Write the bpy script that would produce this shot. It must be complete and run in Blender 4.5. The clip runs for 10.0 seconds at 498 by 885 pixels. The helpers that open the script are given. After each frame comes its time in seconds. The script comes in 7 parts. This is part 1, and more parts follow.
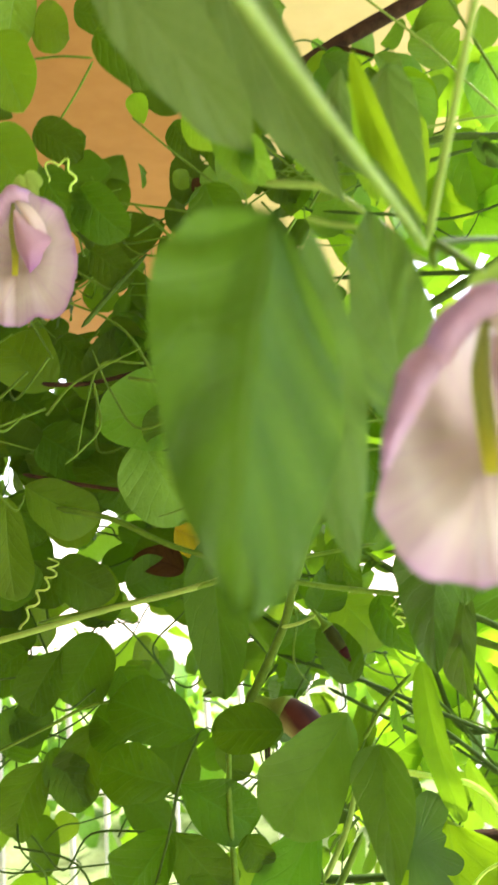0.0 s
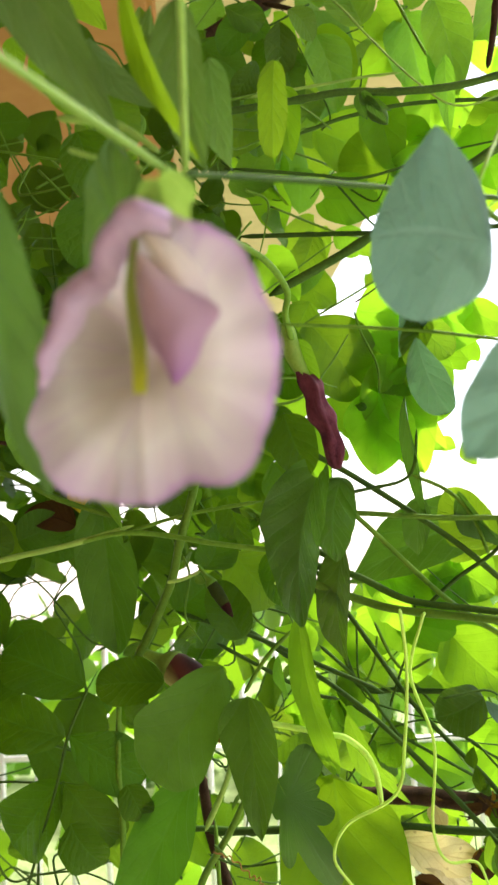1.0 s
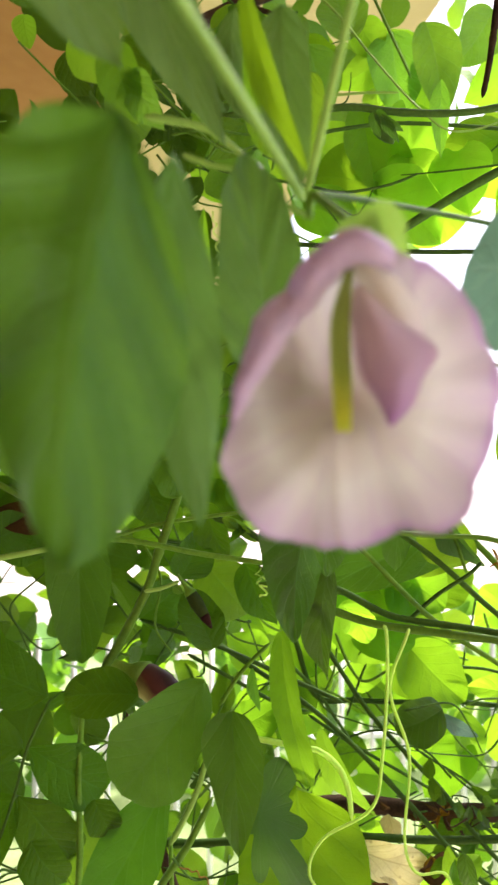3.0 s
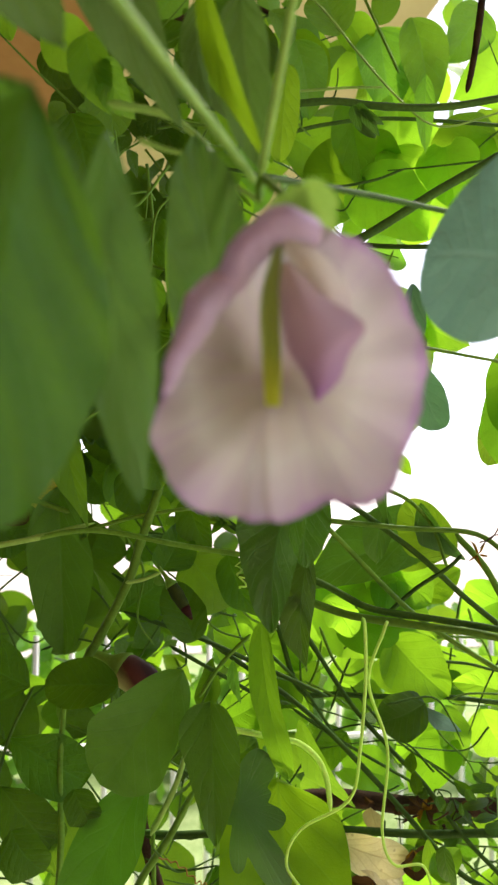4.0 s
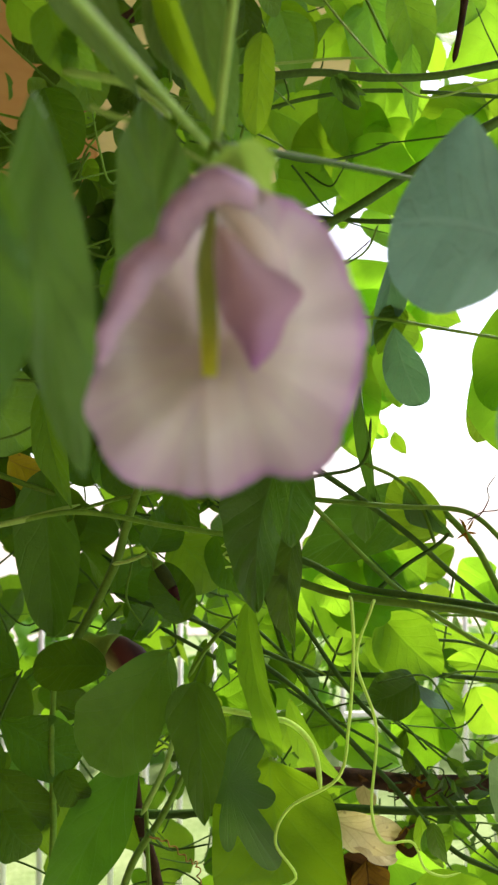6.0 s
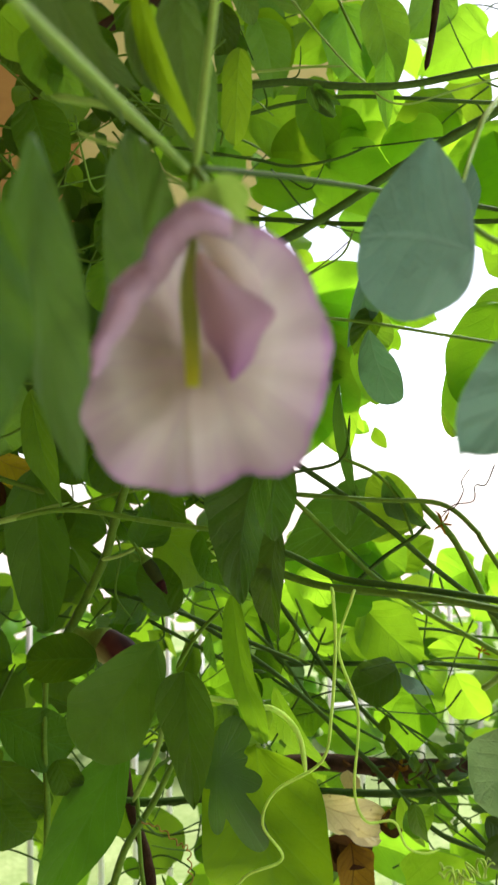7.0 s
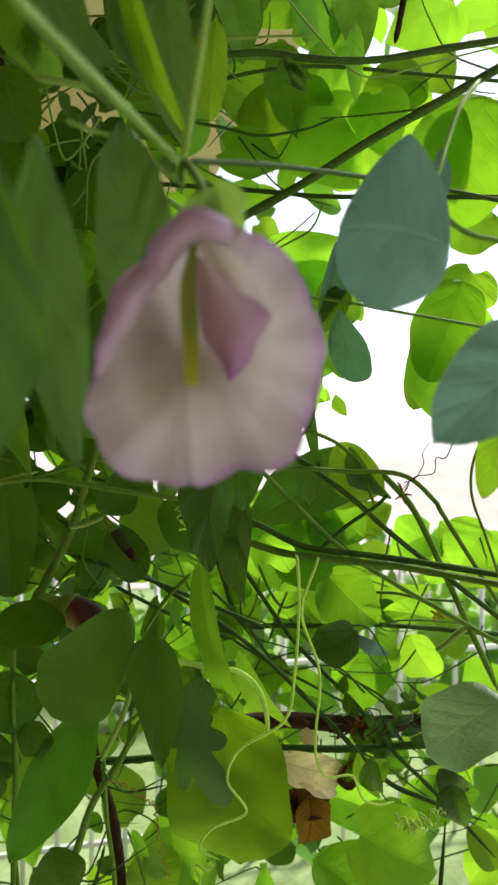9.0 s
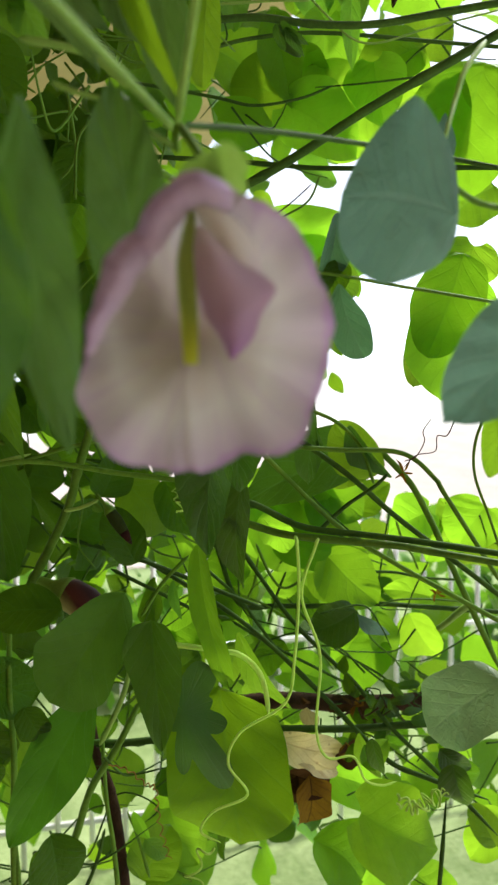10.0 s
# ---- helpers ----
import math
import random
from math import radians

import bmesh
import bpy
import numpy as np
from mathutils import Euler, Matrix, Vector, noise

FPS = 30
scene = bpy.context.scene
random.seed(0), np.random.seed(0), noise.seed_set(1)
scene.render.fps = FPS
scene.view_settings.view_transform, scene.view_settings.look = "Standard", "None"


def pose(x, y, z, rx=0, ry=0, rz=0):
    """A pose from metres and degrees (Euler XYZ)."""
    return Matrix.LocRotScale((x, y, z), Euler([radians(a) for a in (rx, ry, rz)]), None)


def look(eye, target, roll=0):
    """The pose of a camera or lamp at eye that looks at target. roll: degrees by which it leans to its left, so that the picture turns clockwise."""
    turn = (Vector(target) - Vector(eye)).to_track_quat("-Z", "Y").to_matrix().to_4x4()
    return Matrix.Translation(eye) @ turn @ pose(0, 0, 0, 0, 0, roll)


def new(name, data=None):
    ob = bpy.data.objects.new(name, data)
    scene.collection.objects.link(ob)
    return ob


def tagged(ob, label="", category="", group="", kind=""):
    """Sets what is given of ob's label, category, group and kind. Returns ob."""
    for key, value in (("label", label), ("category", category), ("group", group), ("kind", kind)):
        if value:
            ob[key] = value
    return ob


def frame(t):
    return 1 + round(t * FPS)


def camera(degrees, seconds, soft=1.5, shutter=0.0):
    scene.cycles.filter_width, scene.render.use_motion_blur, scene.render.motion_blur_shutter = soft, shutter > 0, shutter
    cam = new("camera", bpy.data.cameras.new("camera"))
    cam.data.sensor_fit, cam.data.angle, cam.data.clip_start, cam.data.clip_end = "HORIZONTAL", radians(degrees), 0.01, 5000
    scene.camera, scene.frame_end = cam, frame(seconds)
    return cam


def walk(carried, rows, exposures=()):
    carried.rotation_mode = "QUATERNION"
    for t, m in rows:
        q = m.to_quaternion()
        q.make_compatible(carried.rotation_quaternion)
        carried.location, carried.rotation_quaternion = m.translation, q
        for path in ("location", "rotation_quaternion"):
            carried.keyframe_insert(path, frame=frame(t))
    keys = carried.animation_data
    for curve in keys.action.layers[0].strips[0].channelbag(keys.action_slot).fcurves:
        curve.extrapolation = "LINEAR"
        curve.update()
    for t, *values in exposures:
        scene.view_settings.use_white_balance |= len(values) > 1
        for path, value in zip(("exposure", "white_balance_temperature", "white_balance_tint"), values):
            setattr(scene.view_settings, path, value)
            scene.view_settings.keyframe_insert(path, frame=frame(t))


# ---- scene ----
# camera: a phone held by hand under a porch roof, 15 cm from a flower
cam = camera(35.0, 10.0, soft=2.4, shutter=0.5)
cam.data.dof.use_dof = True
cam.data.dof.focus_distance = 0.46
cam.data.dof.aperture_fstop = 24.0
ROWS = [
    (0.0, -0.0178, -0.0083, 1.5337, 95.59, 3.00, -1.85),
    (0.5, 0.0024, -0.0200, 1.5433, 96.40, 2.50, -2.84),
    (1.0, 0.0428, -0.0100, 1.5212, 93.62, 2.00, -2.68),
    (1.5, 0.0290, -0.0130, 1.5160, 96.95, 1.28, -3.60),
    (2.0, 0.0273, -0.0090, 1.5008, 95.64, 1.00, -4.95),
    (2.2, 0.0166, 0.0000, 1.4999, 95.20, 0.62, -5.57),
    (3.3, -0.0100, 0.0030, 1.5365, 92.25, -0.54, -11.02),
    (3.5, 0.0036, 0.0050, 1.5226, 91.72, -0.64, -10.64),
    (4.0, 0.0029, -0.0020, 1.5254, 93.29, -0.72, -10.08),
    (4.5, 0.0100, -0.0067, 1.5261, 92.38, -0.77, -10.10),
    (5.0, 0.0143, 0.0011, 1.5247, 91.91, -0.29, -9.59),
    (5.5, 0.0215, -0.0037, 1.5232, 91.38, -0.38, -10.65),
    (5.7, 0.0173, 0.0024, 1.5234, 91.64, -0.13, -9.62),
    (6.8, 0.0134, -0.0139, 1.5246, 92.28, 0.62, -10.45),
    (7.0, 0.0132, -0.0158, 1.5247, 91.66, 0.72, -10.73),
    (7.5, 0.0056, -0.0192, 1.5287, 90.62, 1.00, -10.38),
    (8.0, 0.0037, -0.0233, 1.5295, 89.65, 0.92, -12.02),
    (8.5, 0.0000, -0.0147, 1.5301, 88.66, 0.66, -13.21),
    (9.0, 0.0036, -0.0227, 1.5318, 88.69, 0.22, -14.05),
    (9.5, 0.0042, -0.0062, 1.5299, 87.11, 0.58, -14.86),
    (10.0, 0.0043, -0.0127, 1.5324, 87.09, 0.80, -14.48),
]
EXPOSURES = [(0.0, 2.32, 6600, 15), (0.5, 2.03, 6500, 13), (1.0, 1.67, 6500, 13), (2.0, 1.63, 6450, 16), (3.5, 1.74, 6400, 17), (4.0, 1.23, 6450, 14), (4.5, 1.54, 6450, 14),
             (5.0, 1.55, 6450, 14), (5.5, 1.09, 6450, 14), (7.5, 1.12, 6350, 11), (8.5, 0.95, 6250, 10), (9.0, 0.73, 6200, 9), (9.5, 0.60, 6200, 8), (10.0, 0.79, 6200, 8)]
walk(cam, [(t, pose(x, y, z, rx, ry, rz)) for t, x, y, z, rx, ry, rz in ROWS], EXPOSURES)

# daylight: a bright hazy sky, and a soft sun from the open side of the porch
world = bpy.data.worlds.new("world")
scene.world = world
world.use_nodes = True
wn, wl = world.node_tree.nodes, world.node_tree.links
sky = wn.new("ShaderNodeTexSky")
sky.sky_type, sky.sun_disc = "NISHITA", False
SUN_EL, SUN_AZ = radians(50), radians(47)
sky.sun_elevation, sky.sun_rotation = SUN_EL, SUN_AZ
sky.air_density, sky.dust_density, sky.ozone_density = 0.6, 1.0, 1.0
haze = wn.new("ShaderNodeHueSaturation")
haze.inputs["Saturation"].default_value, haze.inputs["Value"].default_value = 0.4, 1.1
wl.new(sky.outputs["Color"], haze.inputs["Color"])
wl.new(haze.outputs["Color"], wn["Background"].inputs["Color"])
wn["Background"].inputs["Strength"].default_value = 0.15
sun = new("sun", bpy.data.lights.new("sun", "SUN"))
sun.data.energy, sun.data.angle, sun.data.color = 4.0, radians(12), (1.0, 0.95, 0.87)
toward = Vector((math.sin(SUN_AZ) * math.cos(SUN_EL), math.cos(SUN_AZ) * math.cos(SUN_EL), math.sin(SUN_EL)))
sun.matrix_world = look(toward * 10, (0, 0, 0))


# ---- materials ----
def shader(name):
    m = bpy.data.materials.new(name)
    m.use_nodes = True
    n, l = m.node_tree.nodes, m.node_tree.links
    n.clear()
    return m, n, l


def node(n, l, kind, ins=(), **props):
    """A node with its inputs: a socket is linked, anything else is set."""
    q = n.new(kind)
    if "operation" in props:
        q.operation = props["operation"]
    if "feature" in props:
        q.feature = props["feature"]
    if "data_type" in props:
        q.data_type, q.blend_type = props["data_type"], props["blend_type"]
    for key, value in dict(ins).items():
        if isinstance(value, bpy.types.NodeSocket):
            l.new(value, q.inputs[key])
        else:
            q.inputs[key].default_value = value
    return q


def math_node(n, l, op, a, b=0.0, c=0.0):
    return node(n, l, "ShaderNodeMath", {0: a, 1: b, 2: c}, operation=op).outputs[0]


def ramp(n, l, fac, stops):
    r = node(n, l, "ShaderNodeValToRGB", {"Fac": fac})
    while len(r.color_ramp.elements) < len(stops):
        r.color_ramp.elements.new(0.5)
    for e, (p, c) in zip(r.color_ramp.elements, stops):
        e.position, e.color = p, (*c, 1) if len(c) == 3 else c
    return r.outputs["Color"]


def mix(n, l, fac, a, b, blend="MIX"):
    q = node(n, l, "ShaderNodeMix", data_type="RGBA", blend_type=blend)
    for i, v in ((0, fac), (6, a), (7, b)):
        if isinstance(v, bpy.types.NodeSocket):
            l.new(v, q.inputs[i])
        else:
            q.inputs[i].default_value = v if i == 0 else (*v, 1)
    return q.outputs[2]


def leaf_material(name, face, light, vein, rough=0.45, clear=0.5, veins=7.0, spots=0.0, vein_amount=0.8, spec=0.16, pucker=1.0):
    """A thin blade: face is the colour it throws back, light the colour that it lets through. Veins follow the blade's own u and v."""
    m, n, l = shader(name)
    uv = node(n, l, "ShaderNodeTexCoord").outputs["UV"]
    obj = node(n, l, "ShaderNodeTexCoord").outputs["Object"]
    sep = node(n, l, "ShaderNodeSeparateXYZ", {0: uv})
    across = math_node(n, l, "ABSOLUTE", math_node(n, l, "MULTIPLY_ADD", sep.outputs[0], 2.0, -1.0))
    along = sep.outputs[1]
    rib = node(n, l, "ShaderNodeMapRange", {"Value": across, "From Min": 0.015, "From Max": 0.06, "To Min": 1.0, "To Max": 0.0}).outputs[0]
    wob = node(n, l, "ShaderNodeTexNoise", {"Vector": uv, "Scale": 3.0, "Detail": 1.0}).outputs["Fac"]
    ph = math_node(n, l, "MULTIPLY_ADD", along, veins, math_node(n, l, "MULTIPLY_ADD", wob, 0.5, math_node(n, l, "MULTIPLY", math_node(n, l, "POWER", across, 0.8), -2.2)))
    fr = math_node(n, l, "ABSOLUTE", math_node(n, l, "SUBTRACT", math_node(n, l, "FRACT", ph), 0.5))
    side = node(n, l, "ShaderNodeMapRange", {"Value": fr, "From Min": 0.0, "From Max": 0.09, "To Min": 0.7, "To Max": 0.0}).outputs[0]
    web = node(n, l, "ShaderNodeTexVoronoi", {"Vector": obj, "Scale": 420.0}, feature="DISTANCE_TO_EDGE").outputs["Distance"]
    netw = node(n, l, "ShaderNodeMapRange", {"Value": web, "From Min": 0.0, "From Max": 0.12, "To Min": 0.25, "To Max": 0.0}).outputs[0]
    veiny = math_node(n, l, "MAXIMUM", math_node(n, l, "MAXIMUM", rib, side), netw)
    big = node(n, l, "ShaderNodeTexNoise", {"Vector": obj, "Scale": 45.0, "Detail": 4.0, "Roughness": 0.6}).outputs["Fac"]
    fine = node(n, l, "ShaderNodeTexNoise", {"Vector": obj, "Scale": 900.0, "Detail": 2.0}).outputs["Fac"]
    rnd = node(n, l, "ShaderNodeObjectInfo").outputs["Random"]
    isl = node(n, l, "ShaderNodeNewGeometry").outputs["Random Per Island"]
    shift = math_node(n, l, "ADD", math_node(n, l, "MULTIPLY", math_node(n, l, "ADD", rnd, isl), 0.5), math_node(n, l, "MULTIPLY", big, 0.9))
    var = node(n, l, "ShaderNodeMapRange", {"Value": shift, "From Min": 0.40, "From Max": 1.45, "To Min": 0.68, "To Max": 1.44}).outputs[0]
    hue = node(n, l, "ShaderNodeMapRange", {"Value": rnd, "To Min": 0.492, "To Max": 0.508}).outputs[0]

    def toned(c, rate):
        col = mix(n, l, math_node(n, l, "MULTIPLY", veiny, rate), c, vein)
        q = node(n, l, "ShaderNodeHueSaturation", {"Color": col, "Value": var, "Hue": hue})
        return q.outputs[0]

    face_c, light_c = toned(face, vein_amount), toned(light, vein_amount * 0.7)
    if spots:
        sp = node(n, l, "ShaderNodeTexVoronoi", {"Vector": obj, "Scale": 90.0}).outputs["Distance"]
        msk = math_node(n, l, "MULTIPLY", node(n, l, "ShaderNodeMapRange", {"Value": sp, "From Min": 0.05, "From Max": 0.13, "To Min": 1.0, "To Max": 0.0}).outputs[0], spots)
        face_c = mix(n, l, msk, face_c, (0.16, 0.09, 0.03))
        light_c = mix(n, l, msk, light_c, (0.2, 0.1, 0.03))
    hgt = math_node(n, l, "ADD", math_node(n, l, "MULTIPLY", veiny, -0.5), math_node(n, l, "MULTIPLY", fine, 0.25))
    swell = node(n, l, "ShaderNodeTexNoise", {"Vector": obj, "Scale": 170.0, "Detail": 2.0, "Distortion": 0.8}).outputs["Fac"]
    hgt = math_node(n, l, "ADD", hgt, math_node(n, l, "MULTIPLY", swell, 2.4 * pucker))
    hgt = math_node(n, l, "ADD", hgt, math_node(n, l, "MULTIPLY", math_node(n, l, "SQRT", fr), 0.8 * pucker))
    bump = node(n, l, "ShaderNodeBump", {"Height": hgt, "Strength": 0.5, "Distance": 0.0010}).outputs[0]
    skin = node(n, l, "ShaderNodeBsdfPrincipled", {"Base Color": face_c, "Roughness": rough, "Specular IOR Level": spec, "Normal": bump})
    thru = node(n, l, "ShaderNodeBsdfTranslucent", {"Color": light_c, "Normal": bump})
    both = node(n, l, "ShaderNodeMixShader", {0: clear, 1: skin.outputs[0], 2: thru.outputs[0]})
    out = node(n, l, "ShaderNodeOutputMaterial", {"Surface": both.outputs[0]})
    return m


def plain_material(name, dark, pale, scale, rough=0.7, bump=0.3, depth=0.002, clear=0.0, stretch=(1, 1, 1)):
    """Two tones mixed by coarse and fine noise, with relief of the same grain."""
    m, n, l = shader(name)
    obj = node(n, l, "ShaderNodeTexCoord").outputs["Object"]
    mp = node(n, l, "ShaderNodeMapping", {"Vector": obj, "Scale": stretch}).outputs[0]
    a = node(n, l, "ShaderNodeTexNoise", {"Vector": mp, "Scale": scale, "Detail": 5.0, "Roughness": 0.6}).outputs["Fac"]
    b = node(n, l, "ShaderNodeTexNoise", {"Vector": mp, "Scale": scale * 9, "Detail": 3.0}).outputs["Fac"]
    f = math_node(n, l, "ADD", math_node(n, l, "MULTIPLY", a, 0.65), math_node(n, l, "MULTIPLY", b, 0.35))
    col = ramp(n, l, f, [(0.3, dark), (0.68, pale)])
    rnd = node(n, l, "ShaderNodeObjectInfo").outputs["Random"]
    val = node(n, l, "ShaderNodeMapRange", {"Value": rnd, "To Min": 0.8, "To Max": 1.2}).outputs[0]
    col = node(n, l, "ShaderNodeHueSaturation", {"Color": col, "Value": val}).outputs[0]
    bm_ = node(n, l, "ShaderNodeBump", {"Height": f, "Strength": bump, "Distance": depth}).outputs[0]
    skin = node(n, l, "ShaderNodeBsdfPrincipled", {"Base Color": col, "Roughness": rough, "Normal": bm_, "Specular IOR Level": 0.1}).outputs[0]
    if clear:
        th = node(n, l, "ShaderNodeBsdfTranslucent", {"Color": col}).outputs[0]
        skin = node(n, l, "ShaderNodeMixShader", {0: clear, 1: skin, 2: th}).outputs[0]
    node(n, l, "ShaderNodeOutputMaterial", {"Surface": skin})
    return m


def petal_material(name, heart, blade, rim, clear=0.45, stops=(0.05, 0.6, 0.88, 1.0)):
    """A petal from its heart colour (pale, but a brown shade tone on the standard) to a tinted rim, with fine ribs that
    run out from the base; v of its UV is the way from heart to rim.
    """
    m, n, l = shader(name)
    uv = node(n, l, "ShaderNodeTexCoord").outputs["UV"]
    obj = node(n, l, "ShaderNodeTexCoord").outputs["Object"]
    sep = node(n, l, "ShaderNodeSeparateXYZ", {0: uv})
    blotch = node(n, l, "ShaderNodeTexNoise", {"Vector": obj, "Scale": 110.0, "Detail": 4.0}).outputs["Fac"]
    pos = math_node(n, l, "ADD", sep.outputs[1], math_node(n, l, "MULTIPLY_ADD", blotch, 0.3, -0.15))
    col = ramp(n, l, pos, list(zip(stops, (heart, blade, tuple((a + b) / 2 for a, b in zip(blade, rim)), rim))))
    rays = node(n, l, "ShaderNodeTexNoise", {"Vector": node(n, l, "ShaderNodeMapping", {"Vector": uv, "Scale": (70.0, 1.5, 1.0)}).outputs[0], "Scale": 1.0, "Detail": 2.0}).outputs["Fac"]
    col = mix(n, l, math_node(n, l, "MULTIPLY", node(n, l, "ShaderNodeMapRange", {"Value": rays, "From Min": 0.5, "From Max": 0.75}).outputs[0], 0.35), col, rim)
    bmp = node(n, l, "ShaderNodeBump", {"Height": rays, "Strength": 0.3, "Distance": 0.0006}).outputs[0]
    skin = node(n, l, "ShaderNodeBsdfPrincipled", {"Base Color": col, "Roughness": 0.6, "Normal": bmp, "Specular IOR Level": 0.2, "Sheen Weight": 0.15}).outputs[0]
    th = node(n, l, "ShaderNodeBsdfTranslucent", {"Color": col}).outputs[0]
    node(n, l, "ShaderNodeOutputMaterial", {"Surface": node(n, l, "ShaderNodeMixShader", {0: clear, 1: skin, 2: th}).outputs[0]})
    return m


PEA = leaf_material("pea_leaf", (0.052, 0.124, 0.008), (0.200, 0.365, 0.010), (0.10, 0.23, 0.03), 0.48, 0.47, vein_amount=0.3, spec=0.2, pucker=0.5)
OLIVE = leaf_material("olive_gourd_leaf", (0.045, 0.094, 0.004), (0.200, 0.325, 0.004), (0.08, 0.17, 0.02), 0.5, 0.47, 6.0, vein_amount=0.25, pucker=0.4)
DEEP = leaf_material("deep_green_leaf", (0.045, 0.120, 0.010), (0.090, 0.225, 0.006), (0.08, 0.19, 0.03), 0.48, 0.37, 6.0, vein_amount=0.3, spec=0.2, pucker=0.5)
PALE = leaf_material("pale_pea_leaf", (0.095, 0.215, 0.032), (0.20, 0.41, 0.016), (0.15, 0.31, 0.06), 0.5, 0.42, vein_amount=0.5)
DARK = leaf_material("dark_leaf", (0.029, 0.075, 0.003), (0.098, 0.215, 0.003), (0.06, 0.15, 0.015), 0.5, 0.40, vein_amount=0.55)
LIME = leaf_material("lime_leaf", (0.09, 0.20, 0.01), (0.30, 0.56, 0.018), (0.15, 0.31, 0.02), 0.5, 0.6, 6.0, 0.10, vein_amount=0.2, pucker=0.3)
MID = leaf_material("green_heart_leaf", (0.052, 0.145, 0.006), (0.210, 0.400, 0.009), (0.11, 0.24, 0.02), 0.5, 0.52, 6.0, 0.08, vein_amount=0.22, pucker=0.35)
NEAR = leaf_material("soft_green_leaf", (0.034, 0.090, 0.008), (0.090, 0.180, 0.010), (0.085, 0.17, 0.04), 0.5, 0.38, 6.0, vein_amount=0.5, spec=0.2, pucker=0.7)
SOFT = leaf_material("soft_pale_leaf", (0.088, 0.174, 0.044), (0.092, 0.190, 0.022), (0.13, 0.23, 0.07), 0.5, 0.32, 6.0, vein_amount=0.4, spec=0.2, pucker=0.7)
FRESH = leaf_material("fresh_green_leaf", (0.070, 0.174, 0.024), (0.115, 0.275, 0.010), (0.11, 0.24, 0.05), 0.5, 0.38, 6.0, vein_amount=0.2, spec=0.2, pucker=0.4)
DUSK = leaf_material("dusky_green_leaf", (0.055, 0.128, 0.074), (0.062, 0.145, 0.045), (0.10, 0.18, 0.10), 0.5, 0.34, 6.0, vein_amount=0.3, spec=0.3, pucker=0.6)
GREY = leaf_material("blue_green_leaf", (0.115, 0.200, 0.168), (0.085, 0.175, 0.115), (0.16, 0.24, 0.20), 0.55, 0.33, vein_amount=0.3, spec=0.3, pucker=0.6)
GLOSS = leaf_material("glossy_gourd_leaf", (0.033, 0.078, 0.011), (0.068, 0.155, 0.005), (0.07, 0.15, 0.04), 0.34, 0.32, vein_amount=0.4, spec=0.3, pucker=0.6)
SILVER = leaf_material("sleek_dark_leaf", (0.042, 0.100, 0.020), (0.070, 0.160, 0.008), (0.09, 0.16, 0.07), 0.32, 0.28, 5.0, vein_amount=0.18, spec=0.3, pucker=0.08)
ROUGH = leaf_material("rough_pale_leaf", (0.22, 0.31, 0.19), (0.16, 0.30, 0.09), (0.27, 0.36, 0.22), 0.45, 0.24, 5.0, vein_amount=0.25, spec=0.7, pucker=1.2)
YELLOW = leaf_material("yellow_leaf", (0.36, 0.28, 0.02), (0.5, 0.4, 0.01), (0.3, 0.22, 0.04), 0.6, 0.4, 6.0, 0.8)
DRY = leaf_material("dry_leaf", (0.62, 0.58, 0.32), (0.42, 0.36, 0.12), (0.34, 0.27, 0.11), 0.9, 0.3, 4.0, 0.4, vein_amount=0.5, spec=0.05)
RUST = leaf_material("rust_leaf", (0.12, 0.065, 0.008), (0.30, 0.16, 0.01), (0.03, 0.018, 0.008), 0.9, 0.3, 6.0, 0.6, spec=0.05)
BROWN = leaf_material("brown_leaf", (0.045, 0.026, 0.010), (0.10, 0.05, 0.012), (0.03, 0.016, 0.008), 0.9, 0.3, 6.0, 0.5, spec=0.05)
STEM = plain_material("green_stem", (0.07, 0.16, 0.015), (0.15, 0.29, 0.03), 60.0, 0.5, 0.3, 0.0004, 0.12)
PALE_STEM = plain_material("pale_stem", (0.20, 0.36, 0.06), (0.33, 0.52, 0.11), 60.0, 0.5, 0.3, 0.0004, 0.15)
DARK_STEM = plain_material("dark_stem", (0.025, 0.06, 0.010), (0.06, 0.125, 0.018), 60.0, 0.75, 0.3, 0.0004)
WOOD = plain_material("dead_wood", (0.014, 0.009, 0.005), (0.072, 0.042, 0.022), 110.0, 0.95, 1.0, 0.002)
TENDRIL = plain_material("tendril_skin", (0.42, 0.62, 0.10), (0.58, 0.80, 0.20), 80.0, 0.5, 0.2, 0.0003, 0.35)
CURL = plain_material("dry_tendril", (0.16, 0.085, 0.02), (0.34, 0.20, 0.05), 90.0, 0.6, 0.2, 0.0003, 0.1)
BUD = plain_material("bud_skin", (0.012, 0.004, 0.003), (0.036, 0.010, 0.007), 130.0, 0.8, 0.3, 0.0004)
HUSK = plain_material("bud_husk", (0.013, 0.024, 0.004), (0.032, 0.046, 0.008), 130.0, 0.8, 0.3, 0.0004)
WILT = plain_material("wilted_petal", (0.050, 0.010, 0.018), (0.150, 0.042, 0.060), 150.0, 0.7, 0.6, 0.001, 0.12)
# the brown heart colour stands in for shade in the flower's hollow
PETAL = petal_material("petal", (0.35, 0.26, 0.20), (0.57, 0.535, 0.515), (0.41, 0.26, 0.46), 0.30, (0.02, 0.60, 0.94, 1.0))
ROLL = petal_material("rolled_petal", (0.66, 0.58, 0.66), (0.60, 0.47, 0.64), (0.40, 0.22, 0.47), 0.3)
WING = petal_material("wing_petal", (0.56, 0.45, 0.42), (0.46, 0.32, 0.40), (0.30, 0.13, 0.36), 0.25, (0.05, 0.45, 0.84, 1.0))
